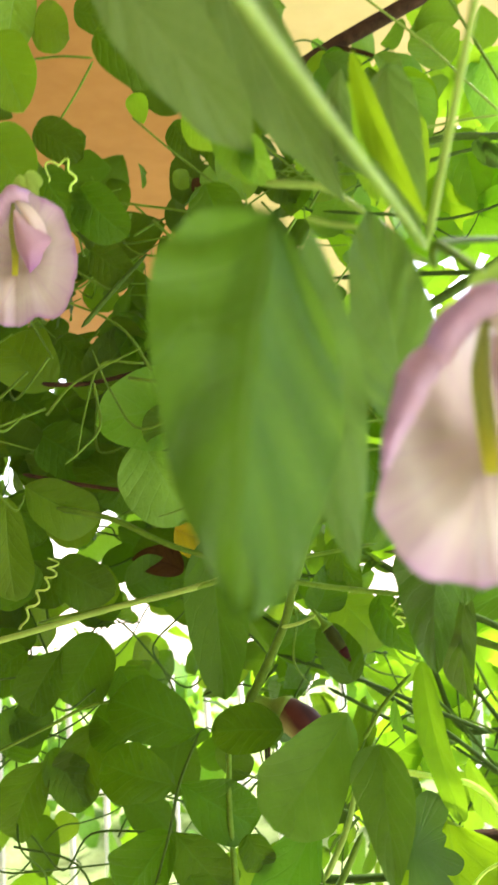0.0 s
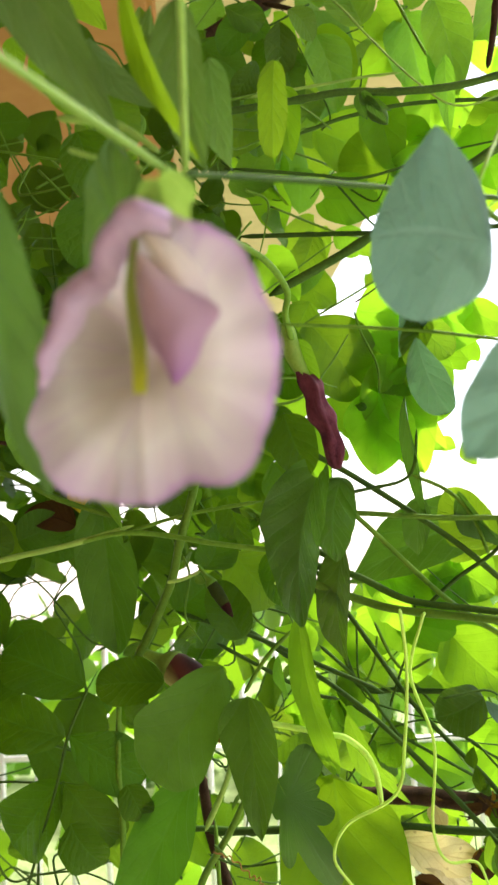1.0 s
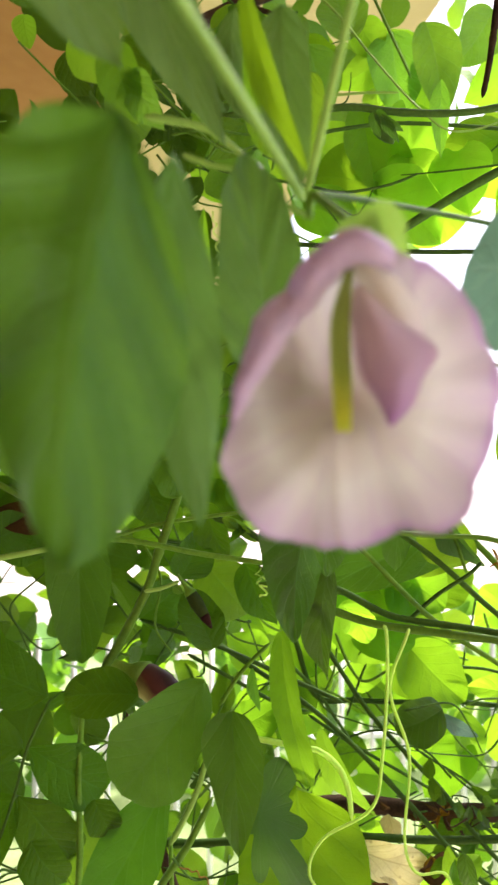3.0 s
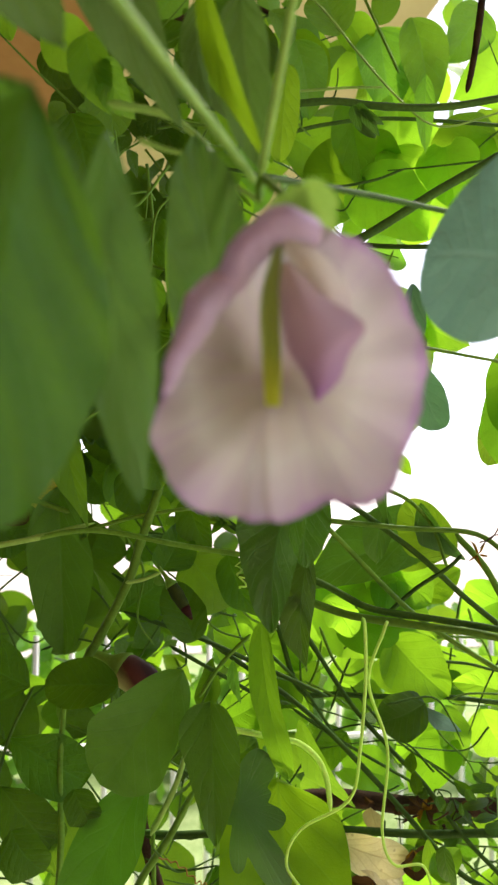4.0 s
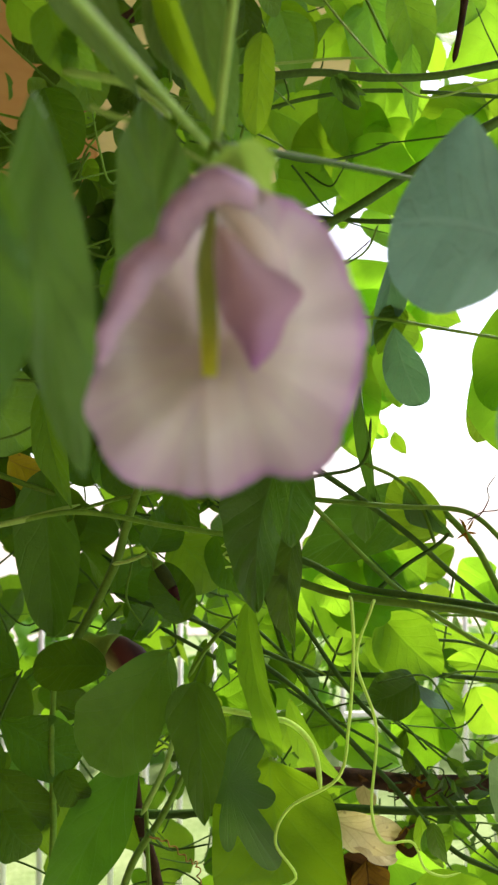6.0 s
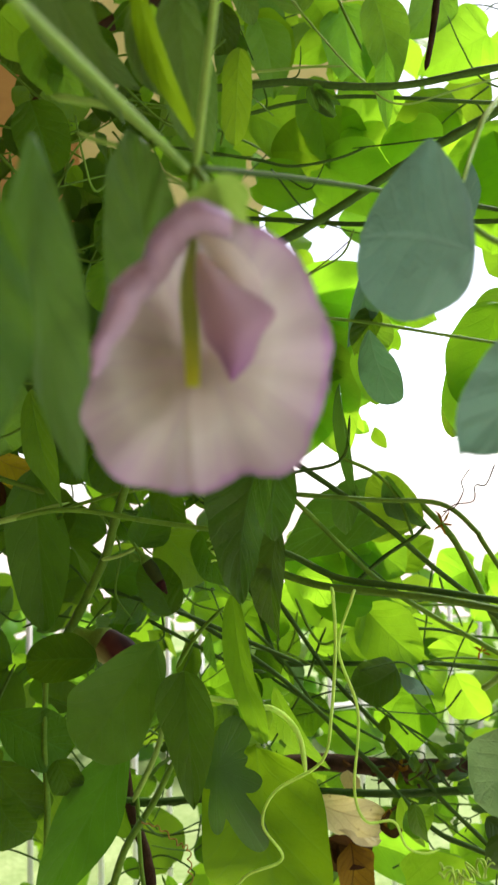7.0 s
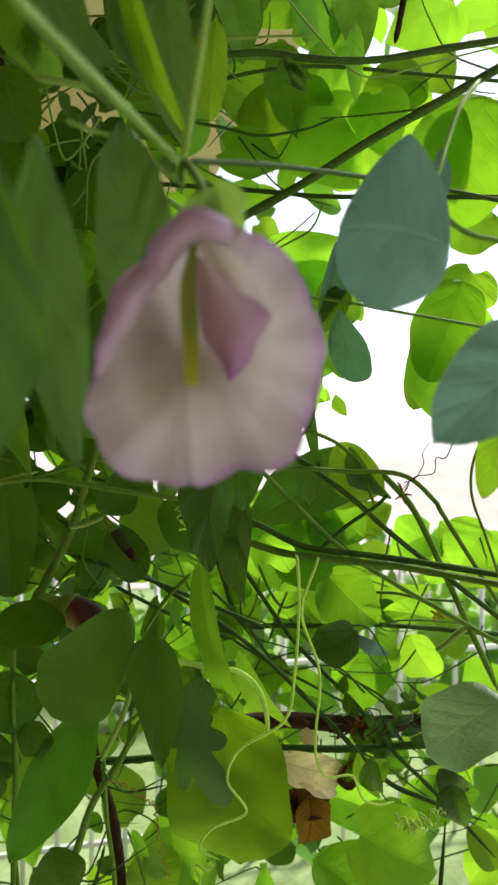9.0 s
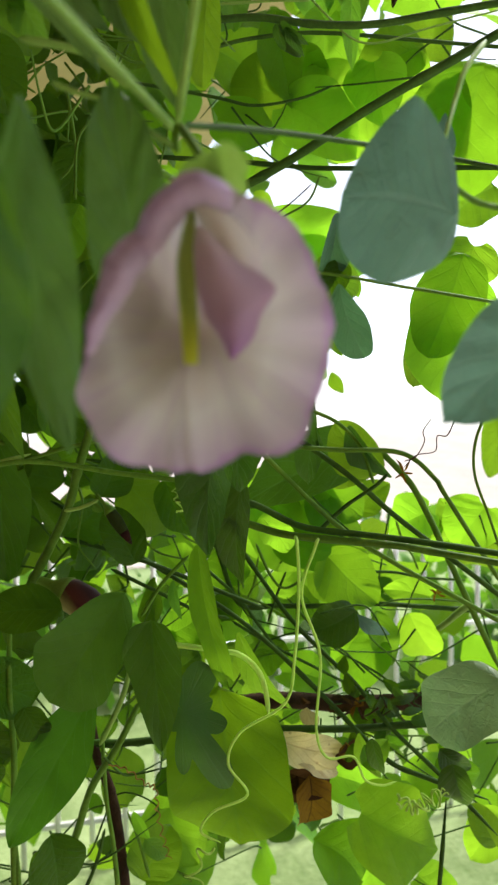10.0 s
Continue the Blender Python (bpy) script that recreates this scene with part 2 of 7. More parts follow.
CREAMY = petal_material("cream_petal", (0.78, 0.74, 0.60), (0.74, 0.69, 0.63), (0.60, 0.48, 0.60), 0.35)
THROAT = petal_material("yellow_throat", (0.24, 0.31, 0.08), (0.30, 0.42, 0.07), (0.62, 0.74, 0.06), 0.45, (0.05, 0.58, 0.74, 0.90))
BUD_SKIN = petal_material("bud_petal", (0.42, 0.40, 0.11), (0.11, 0.028, 0.018), (0.035, 0.007, 0.008), 0.1)
SEPAL = plain_material("sepal", (0.24, 0.42, 0.06), (0.38, 0.58, 0.12), 120.0, 0.5, 0.2, 0.0003, 0.4)
CREAM = plain_material("cream_paint", (0.49, 0.38, 0.21), (0.60, 0.48, 0.29), 2.5, 0.8, 0.15, 0.002)
TERRACOTTA = plain_material("terracotta_paint", (0.36, 0.165, 0.050), (0.46, 0.225, 0.080), 2.5, 0.8, 0.15, 0.002)
SOIL = plain_material("pale_soil", (0.48, 0.46, 0.41), (0.60, 0.58, 0.53), 1.2, 0.95, 0.5, 0.02)
TILE = plain_material("porch_floor", (0.32, 0.26, 0.20), (0.44, 0.37, 0.30), 3.0, 0.6, 0.2, 0.002)
GRASS = plain_material("lawn_grass", (0.16, 0.24, 0.07), (0.36, 0.44, 0.20), 5.0, 0.9, 0.8, 0.02)
WHITE = plain_material("white_fence_paint", (0.62, 0.62, 0.58), (0.78, 0.78, 0.75), 9.0, 0.5, 0.2, 0.001)
PINK = plain_material("pinkish_earth", (0.44, 0.375, 0.33), (0.59, 0.51, 0.455), 1.5, 0.95, 0.5, 0.02)


# ---- building tools ----
def mesh_of(name, bm, material, smooth=True):
    me = bpy.data.meshes.new(name)
    bm.to_mesh(me)
    bm.free()
    me.materials.append(material)
    if smooth:
        me.polygons.foreach_set("use_smooth", [True] * len(me.polygons))
    return me


def part(name, bm, material, parent=None, label="", smooth=True):
    ob = new(name, mesh_of(name, bm, material, smooth))
    ob.parent = parent
    return tagged(ob, label=label)


def thing(name, at, label, category, group="", kind=""):
    ob = new(name)
    ob.location = at
    ob.empty_display_size = 0.02
    tagged(ob, label, category, group, kind)
    return ob


def spline(points, steps):
    """Catmull-Rom through the points."""
    p = [Vector(q) for q in points]
    p = [p[0] * 2 - p[1], *p, p[-1] * 2 - p[-2]]
    out = []
    for i in range(1, len(p) - 2):
        a, b, c, d = p[i - 1:i + 3]
        for s in range(steps):
            t = s / steps
            out.append(0.5 * ((2 * b) + (c - a) * t + (2 * a - 5 * b + 4 * c - d) * t * t + (3 * b - a - 3 * c + d) * t ** 3))
    out.append(p[-2])
    return out


def sweep(bm, path, radius, sides=8, wobble=0.03):
    """A tapered tube round a path; radius(s) with s from 0 to 1."""
    rings, up = [], Vector((0.3, 0.1, 1)).normalized()
    for i, p in enumerate(path):
        d = (path[min(i + 1, len(path) - 1)] - path[max(i - 1, 0)]).normalized()
        side = d.cross(up)
        if side.length < 1e-4:
            side = d.cross(Vector((1, 0, 0)))
        side.normalize()
        up = side.cross(d)
        r = radius(i / (len(path) - 1)) * (1 + wobble * math.sin(i * 1.7 + p.x * 90))
        rings.append([bm.verts.new(p + r * (math.cos(2 * math.pi * k / sides) * side + math.sin(2 * math.pi * k / sides) * up)) for k in range(sides)])
    for a, b in zip(rings, rings[1:]):
        for k in range(sides):
            bm.faces.new((a[k], a[(k + 1) % sides], b[(k + 1) % sides], b[k]))
    bm.faces.new(rings[0][::-1])
    bm.faces.new(rings[-1])


def stem(parent, points, r0, r1, material=STEM, name="stem", knots=0, label=""):
    """A stem through a few points, with swollen joints."""
    o = parent.matrix_basis.translation
    path = spline([Vector(q) - o for q in points], 7)
    bm = bmesh.new()

    def radius(s):
        r = 0.8 * (r0 + (r1 - r0) * s) * min(1.0, 0.3 + s / 0.03, 0.2 + (1 - s) / 0.06)
        return r * (1 + (0.18 * max(0.0, 1 - 14 * abs((s * knots) % 1 - 0.5)) if knots else 0))

    sweep(bm, path, radius)
    return part(name, bm, material, parent, label)


def coil(parent, points, turns, width, r, material=TENDRIL):
    """A tendril that winds round the line through its points."""
    o = parent.matrix_basis.translation
    core = spline([Vector(q) - o for q in points], 24)
    path = []
    for i, p in enumerate(core):
        s = i / (len(core) - 1)
        d = (core[min(i + 1, len(core) - 1)] - core[max(i - 1, 0)]).normalized()
        a = d.cross(Vector((0, 1, 0.2))).normalized()
        b = d.cross(a)
        w = width * min(1, 6 * s) * (0.55 + 0.45 * s)
        path.append(p + w * (math.cos(turns * 2 * math.pi * s) * a + math.sin(turns * 2 * math.pi * s) * b))
    bm = bmesh.new()
    sweep(bm, path, lambda s: r * (1 - 0.4 * s), 6, 0.03)
    return part("tendril", bm, material, parent)


def half_width(shape, v):
    """Half the blade's breadth, up to 1, at v from the stalk (0) to the tip (1)."""
    if shape == "ovate":
        return 2.45 * v ** 0.55 * (1 - v) ** 0.80 if v < 1 else 0
    if shape == "drop":
        return 2.29 * v ** 0.38 * (1 - v) ** 1.05 if v < 1 else 0
    if shape == "round":
        return max(0.0, 1 - abs(2 * v - 1) ** 2.3) ** 0.52
    if shape == "oblong":
        return max(0.0, 1 - abs(2 * v - 1) ** 3.2) ** 0.55
    if shape == "obovate":
        return 2.18 * v ** 0.75 * (1 - v) ** 0.45 if v < 1 else 0
    if shape == "lance":
        return math.sin(math.pi * v ** 0.85) ** 0.9 if v < 1 else 0
    return 2.22 * (v + 0.01) ** 0.42 * (1 - v) ** 0.86 if v < 1 else 0      # heart


def blade(bm, uv, shape, length, width, bend, fold, wave, seed, m, nu=8, nv=13, slant=0.0, quilt=0.007, egg=0.0):
    """A leaf's blade along +y from its stalk, facing +z, placed by m. egg: how much longer one half is than the other."""
    rng = random.Random(seed)
    ph, skew = rng.uniform(0, 6.28), rng.uniform(-0.08, 0.08)
    grid = []
    for j in range(nv + 1):
        v = j / nv
        v = 0.35 * v + 0.65 * (0.5 - 0.5 * math.cos(math.pi * v))
        h = half_width(shape, v) * width / 2 * (1 + 0.035 * math.sin(5 * v + ph) + 0.02 * math.sin(13 * v + 2 * ph))
        row = []
        for i in range(nu + 1):
            u = 2 * i / nu - 1
            x = u * h * (1 + skew * u) + skew * width * math.sin(math.pi * v)
            back = 0.10 * length * max(0, 1 - v * 3.5) ** 2 * abs(u) ** 2 if shape == "heart" else 0
            y = (0.5 + (v - 0.5) * (1 + egg * 2 * x / width)) * length - back + slant * x + 0.03 * length * abs(u) * math.sin(9 * v + ph) * wave
            z = fold * abs(u) * h + bend * length * (v - 0.25) ** 2 * -1.0 + wave * 0.06 * width * abs(u) ** 1.5 * math.sin(7 * v + ph + (1.3 if u > 0 else 0))
            z += quilt * width * math.sin(27 * v - 8 * abs(u) ** 0.8 + ph) * min(1, 2.5 * abs(u))
            row.append((bm.verts.new(m @ Vector((x, y, z))), (u * 0.5 + 0.5, v)))
        grid.append(row)
    for j in range(nv):
        for i in range(nu):
            q = [grid[j][i], grid[j][i + 1], grid[j + 1][i + 1], grid[j + 1][i]]
            f = bm.faces.new([a for a, _ in q])
            for lp, (_, w) in zip(f.loops, q):
                lp[uv].uv = w


def frame_of(base, tip, facing):
    """The pose of a blade from base to tip, with its face towards facing."""
    y = (Vector(tip) - Vector(base)).normalized()
    z = Vector(facing)
    z = (z - y * z.dot(y)).normalized()
    x = y.cross(z)
    return Matrix(((x.x, y.x, z.x, base[0]), (x.y, y.y, z.y, base[1]), (x.z, y.z, z.z, base[2]), (0, 0, 0, 1)))


COUNT = [0]


def leaf(parent, shape, base, tip, facing, width, material=PEA, bend=0.38, fold=0.28, wave=1.0, name="leaf", label="", slant=0.0, quilt=0.007, egg=0.0):
    """One leaf, as a part of its plant."""
    COUNT[0] += 1
    bm = bmesh.new()
    uv = bm.loops.layers.uv.new("UVMap")
    length = (Vector(tip) - Vector(base)).length
    blade(bm, uv, shape, length, width, bend, fold, wave, COUNT[0], Matrix(), *((16, 30) if length > 0.03 else (8, 18)), slant=slant, quilt=quilt, egg=egg)
    ob = part(name, bm, material, parent, label)
    ob.matrix_basis = parent.matrix_basis.inverted() @ frame_of(base, tip, facing)
    return ob


def box(bm, size, at):
    bmesh.ops.create_cube(bm, size=1, matrix=Matrix.Translation(at) @ Matrix.Diagonal((*size, 1)))


# ---- the porch and the garden ----
bm = bmesh.new()
bmesh.ops.create_grid(bm, x_segments=60, y_segments=60, size=1500, matrix=Matrix.Translation((0, 1300, 0)))
tagged(part("ground", bm, SOIL), "pale dry soil of the garden, far into the distance", "ground", kind="structure")
bm = bmesh.new()
bmesh.ops.create_grid(bm, x_segments=30, y_segments=20, size=6.0, matrix=Matrix.Translation((3.0, 6.72, 0.02)))
tagged(part("lawn", bm, GRASS), "pale green lawn beyond the porch", "lawn", kind="structure")
bm = bmesh.new()
box(bm, (5.0, 3.8, 0.12), (-1.6, -1.2, 0.06))
tagged(part("floor", bm, TILE, smooth=False), "reddish brown cement floor of the porch", "floor", kind="structure")
bm = bmesh.new()
box(bm, (4.6, 7.6, 0.14), (-1.65, 0.9, 2.60))
tagged(part("ceiling", bm, CREAM, smooth=False), "cream painted concrete roof slab over the porch", "ceiling", kind="structure")
bm = bmesh.new()
box(bm, (1.9, 7.4, 0.10), (-0.99, 0.9, 2.478))
bmesh.ops.bevel(bm, geom=bm.edges[:], offset=0.012, segments=2, affect="EDGES")
tagged(part("ceiling_beam", bm, TERRACOTTA, smooth=False), "broad terracotta painted beam under the roof slab", "beam", kind="structure")
# out-of-view wall added behind the camera, for warm bounce on the flower's front
bm = bmesh.new()
box(bm, (5.0, 0.16, 2.40), (-1.6, -2.4, 1.32))
tagged(part("wall_south", bm, CREAM, smooth=False), "unseen cream wall behind the camera, added for bounced light", "wall", kind="structure")
# out-of-view wall added to cut skylight from behind on the right
bm = bmesh.new()
box(bm, (0.16, 1.0, 2.40), (1.0, -1.82, 1.32))
tagged(part("wall_east", bm, CREAM, smooth=False), "unseen cream wall behind the camera on the right, added to block skylight", "wall", kind="structure")
# out-of-view wall added on the left, closing the porch for bounced light
bm = bmesh.new()
box(bm, (0.16, 2.9, 2.40), (-3.6, -0.87, 1.32))
tagged(part("wall_west", bm, CREAM, smooth=False), "unseen cream wall on the left, added to close the porch for bounced light", "wall", kind="structure")

# ---- flowers ----
def rim_of(a):
    """The outline of the shell-shaped standard petal, at a degrees."""
    def hump(at, w):
        return math.exp(-(((a - at + 180) % 360 - 180) / w) ** 2)
    return (0.98 + 0.235 * hump(93, 16) + 0.113 * hump(56, 18) + 0.131 * hump(308, 16) - 0.055 * hump(286, 5) + 0.092 * hump(262, 14) + 0.209 * hump(230, 22)
            + 0.068 * hump(205, 10) - 0.083 * hump(165, 24) - 0.03 * hump(124, 4) + 0.04 * hump(112, 9) - 0.02 * hump(252, 2.5) - 0.02 * hump(192, 3)
            + 0.007 * math.sin(radians(a * 11)) + 0.006 * math.sin(radians(a * 23 + 40)) + 0.004 * math.sin(radians(a * 41)))


def patch(parent, name, left, right, bulge, material, size, label=""):
    """A petal between two edges that meet at base and tip, bulging towards +z."""
    bm = bmesh.new()
    uv = bm.loops.layers.uv.new("UVMap")
    a, b = spline([Vector(q) * size for q in left], 8), spline([Vector(q) * size for q in right], 8)
    rows = []
    for j in range(25):
        s = j / 24
        p, q = a[round(s * (len(a) - 1))], b[round(s * (len(b) - 1))]
        row = []
        for i in range(11):
            u = i / 10
            w = p.lerp(q, u) + Vector((0, 0, bulge * size * math.sin(math.pi * u ** 0.8) * math.sin(math.pi * min(1, s * 0.9 + 0.1)) ** 0.7))
            row.append((bm.verts.new(w), (u, s)))
        rows.append(row)
    for j in range(24):
        for i in range(10):
            q = [rows[j][i], rows[j][i + 1], rows[j + 1][i + 1], rows[j + 1][i]]
            fc = bm.faces.new([v for v, _ in q])
            for lp, (_, w) in zip(fc.loops, q):
                lp[uv].uv = w
    return part(name, bm, material, parent, label)


def flower(parent, m, size, label):
    """A butterfly pea flower that faces +z of m: a broad shell petal with a rolled edge, a folded wing, a yellow throat, and sepals behind."""
    top = new("flower")
    top.parent = parent
    top.matrix_basis = parent.matrix_basis.inverted() @ m
    tagged(top, label=label)

    def height(s, a):
        r = s * rim_of(a)
        x, y = r * math.cos(radians(a)), r * math.sin(radians(a))
        z = 0.26 * s ** 2.2 - 0.80 * math.exp(-((x + 0.34) ** 2 * 7 + (y - 0.22) ** 2 * 2.6)) / (1 + math.exp(-13 * (y + 0.14))) + 0.04 * s * s * math.sin(radians(a * 5 + 40)) + 0.03 * s ** 3 * math.sin(radians(a * 13))
        z -= 0.45 * max(0, s - 0.72) * (1 + math.sin(radians(a - 30)))
        z -= 0.13 * math.exp(-((x + 0.16) * 15) ** 2) * max(0, -y) * (2 - s)
        z += 0.05 * math.exp(-((x + 0.30) * 8) ** 2) * max(0, -y) + 0.05 * math.exp(-((x - 0.05) * 7) ** 2) * max(0, -y)
        return Vector((x, y, z)) * size

    bm = bmesh.new()
    uv = bm.loops.layers.uv.new("UVMap")
    rings, n = [], 96
    for j in range(17):
        s = j / 16
        # v drops round 148 degrees, painting the hollow's shade with the heart colour
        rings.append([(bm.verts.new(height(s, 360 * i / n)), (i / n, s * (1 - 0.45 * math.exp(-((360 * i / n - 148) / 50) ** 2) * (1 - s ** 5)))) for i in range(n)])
    for j in range(16):
        for i in range(n):
            q = [rings[j][i], rings[j + 1][i], rings[j + 1][(i + 1) % n], rings[j][(i + 1) % n]]
            f = bm.faces.new([v for v, _ in q])
            for lp, (_, w) in zip(f.loops, q):
                lp[uv].uv = w
    bmesh.ops.remove_doubles(bm, verts=bm.verts[:], dist=1e-6)
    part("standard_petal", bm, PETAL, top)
    # the margin that rolls over towards the front, from the crown down one side
    bm = bmesh.new()
    uv = bm.loops.layers.uv.new("UVMap")
    rows = []
    for k in range(41):
        s = k / 40
        a = 78 + 112 * s
        edge = height(1.0, a)
        inward = Vector((-math.cos(radians(a + 8)), -math.sin(radians(a + 8)), 0))
        w = size * 0.31 * math.sin(math.pi * (0.10 + 0.86 * s) ** 0.8) ** 0.6 * (1 - 0.20 * math.exp(-((a - 124) / 5) ** 2))
        row = []
        for i in range(9):
            th = math.pi * i / 8
            lift = 0.8 * math.sin(th) + 0.10 * math.sin(th * 2) * math.sin(s * 9)
            row.append((bm.verts.new(edge + inward * w * 0.5 * (1 - math.cos(th)) + Vector((0, 0, w * lift))), (s * 0.4, 1.0 - 0.75 * i / 8)))
        rows.append(row)
    for j in range(40):
        for i in range(8):
            q = [rows[j][i], rows[j][i + 1], rows[j + 1][i + 1], rows[j + 1][i]]
            f = bm.faces.new([v for v, _ in q])
            for lp, (_, w) in zip(f.loops, q):
                lp[uv].uv = w
    part("rolled_edge", bm, ROLL, top)
    patch(top, "inner_petal", ((-0.06, 0.96, 0.0), (0.04, 0.74, 0.03), (0.16, 0.50, 0.06), (0.30, 0.26, 0.06)), ((0.04, 0.97, 0.06), (0.24, 0.86, 0.12), (0.42, 0.62, 0.12), (0.48, 0.34, 0.06)), 0.14, CREAMY, size)
    patch(top, "wing_petal", ((-0.05, 0.80, 0.12), (-0.07, 0.55, 0.13), (-0.02, 0.18, 0.18), (0.09, 0.0, 0.23), (0.18, -0.18, 0.26)), ((0.00, 0.80, 0.14), (0.17, 0.64, 0.17), (0.34, 0.50, 0.17), (0.55, 0.34, 0.14), (0.43, 0.14, 0.19), (0.36, -0.04, 0.22), (0.20, -0.20, 0.26)), 0.16, WING, size)
    patch(top, "throat", ((-0.11, 0.92, 0.04), (-0.20, 0.55, -0.02), (-0.19, 0.12, -0.04), (-0.17, -0.24, 0.07)), ((-0.04, 0.92, 0.05), (-0.06, 0.55, 0.03), (-0.05, 0.12, 0.03), (-0.06, -0.24, 0.09)), 0.03, THROAT, size, "yellow-green stripe down the throat")
    for a, b, w in (((0.16, 1.40, 0.0), (0.27, 0.97, 0.10), 0.27), ((0.03, 1.36, 0.02), (0.10, 1.12, 0.08), 0.22), ((0.10, 1.42, -0.15), (0.35, 1.20, -0.10), 0.25), ((0.0, 1.34, -0.2), (-0.1, 1.05, -0.1), 0.2)):
        bm = bmesh.new()
        uv = bm.loops.layers.uv.new("UVMap")
        blade(bm, uv, "round", (Vector(b) - Vector(a)).length * size, w * size, 0.3, -0.3, 0.5, 3, Matrix())
        ob = part("sepal", bm, SEPAL, top)
        ob.matrix_basis = frame_of(Vector(a) * size, Vector(b) * size, (0.1, -0.2, 1))
    return top


def bud(parent, base, tip, width, label, tipped=True):
    """A closed bud: a green calyx and a folded tip."""
    o = parent.matrix_basis.translation
    top = new("bud")
    top.parent = parent
    tagged(top, label=label)
    a, b = Vector(base) - o, Vector(tip) - o
    path = spline([a, a.lerp(b, 0.45) + Vector((0, 0, width * 0.12)), b], 10)

    def girth(s):
        swell = max(0.0, math.sin(math.pi * min(0.97, max(0.0, s - 0.28) / 0.72 * 0.94 + 0.03) ** 0.85))
        return width * 0.5 * max(0.16 + 0.16 * min(1, s * 3) if s < 0.6 else 0.05, swell ** 0.8)

    for name, lo, hi, grow, skin in (("calyx", 0, 10, 1.14, SEPAL if width > 0.015 else STEM), ("bud_tip", 7, 21, 1.0, (BUD_SKIN if width > 0.015 else HUSK) if tipped else DARK_STEM), ("bud_point", 16, 21, 1.05, BUD)):
        if name == "bud_point" and (width > 0.015 or not tipped):
            continue
        bm = bmesh.new()
        piece = path[lo:hi]
        sweep(bm, piece, lambda s: grow * girth((lo + s * (len(piece) - 1)) / 20), 12, 0.03)
        uv = bm.loops.layers.uv.new("UVMap")
        for f in bm.faces:
            for lp in f.loops:
                s = (lp.vert.co - a).dot(b - a) / (b - a).length_squared
                lp[uv].uv = (0.5 + 0.06 * (lp.vert.co - a - (b - a) * s).z / width, (0.05 if width > 0.015 else -0.3) + 0.95 * max(0, s - 0.3) / 0.7 + 1.3 * (lp.vert.co - a - (b - a) * s).z / width)
        part(name, bm, skin, top)
    return top


def withered(parent, points, width, label):
    """A flower that has faded: a green calyx and a twisted, wrinkled purple roll of petals."""
    top = new("withered_flower")
    top.parent = parent
    tagged(top, label=label)
    o = parent.matrix_basis.translation
    path = spline([Vector(q) - o for q in points], 10)
    cut = len(path) * 2 // 5
    bm = bmesh.new()
    sweep(bm, path[:cut + 2], lambda s: width * (0.16 + 0.26 * math.sin(math.pi * min(1, 0.15 + 0.75 * s))), 10)
    part("calyx", bm, SEPAL, top)
    bm = bmesh.new()
    rings, sides = [], 18
    roll = path[cut:]
    for i, p in enumerate(roll):
        s = i / (len(roll) - 1)
        r = width * 0.5 * (0.5 + 0.5 * math.sin(math.pi * (0.2 + 0.72 * s))) * (1 + 0.16 * math.sin(17 * s)) * (1 if s < 0.96 else 0.55)
        shift = Vector((math.sin(11 * s), 0, math.cos(7 * s))) * width * 0.07
        rings.append([bm.verts.new(p + shift + r * (1 + 0.24 * math.sin(4 * a + 5 * s) + 0.10 * math.sin(7 * a - 9 * s)) * Vector((math.cos(a), math.sin(a), 0.25 * math.sin(2 * a))))
                      for a in (2 * math.pi * k / sides for k in range(sides))])
    for a, b in zip(rings, rings[1:]):
        for k in range(sides):
            bm.faces.new((a[k], a[(k + 1) % sides], b[(k + 1) % sides], b[k]))
    bm.faces.new(rings[-1])
    part("petal_roll", bm, WILT, top, "shrivelled dark purple petals")
    return top


def lobed_leaf(parent, m, size, material):
    """A gourd leaf with deep lobes that run out from its stalk, each with its own midrib."""
    lobes = ((0, 0.78, 22, 2.0), (30, 0.46, 17, 2.0), (-38, 0.30, 24, 2.2), (-120, 0.36, 38, 2.2), (170, 0.06, 40, 2.0), (-75, 0.12, 30, 2.0))
    bm = bmesh.new()
    uv = bm.loops.layers.uv.new("UVMap")
    rings, n = [], 220
    for j in range(13):
        s = j / 12
        ring = []
        for i in range(n):
            a = -179 + 358 * i / (n - 1)
            reach = [max(0.0, 1 - (abs(a - c) / w) ** e) * g for c, g, w, e in lobes]
            best = max(range(len(lobes)), key=lambda q: (reach[q], -abs(a - lobes[q][0])))
            full = sum(q ** 3 for q in reach) ** (1 / 3)
            off = max(-1.0, min(1.0, (a - lobes[best][0]) / lobes[best][2]))
            r = s * (0.22 + full + 0.010 * math.sin(radians(a * 13)) * s)
            x, y = r * math.sin(radians(a)), r * math.cos(radians(a))
            z = 0.05 * math.sin(5 * x + 4 * y) + 0.02 * math.cos(9 * x - 3 * y) - 0.22 * max(0, r - 0.35) ** 1.5
            ring.append((bm.verts.new(Vector((x, y, z)) * size), (0.5 + 0.5 * off, 0.15 + 0.04 * s)))
        rings.append(ring)
    for j in range(12):
        for i in range(n - 1):
            q = [rings[j][i], rings[j][i + 1], rings[j + 1][i + 1], rings[j + 1][i]]
            f = bm.faces.new([v for v, _ in q])
            for lp, (_, w) in zip(f.loops, q):
                lp[uv].uv = w
    bmesh.ops.remove_doubles(bm, verts=bm.verts[:], dist=1e-6)
    ob = part("lobed_leaf", bm, material, parent, "deeply lobed leaf with a silvery sheen")
    ob.matrix_basis = parent.matrix_basis.inverted() @ m
    return ob


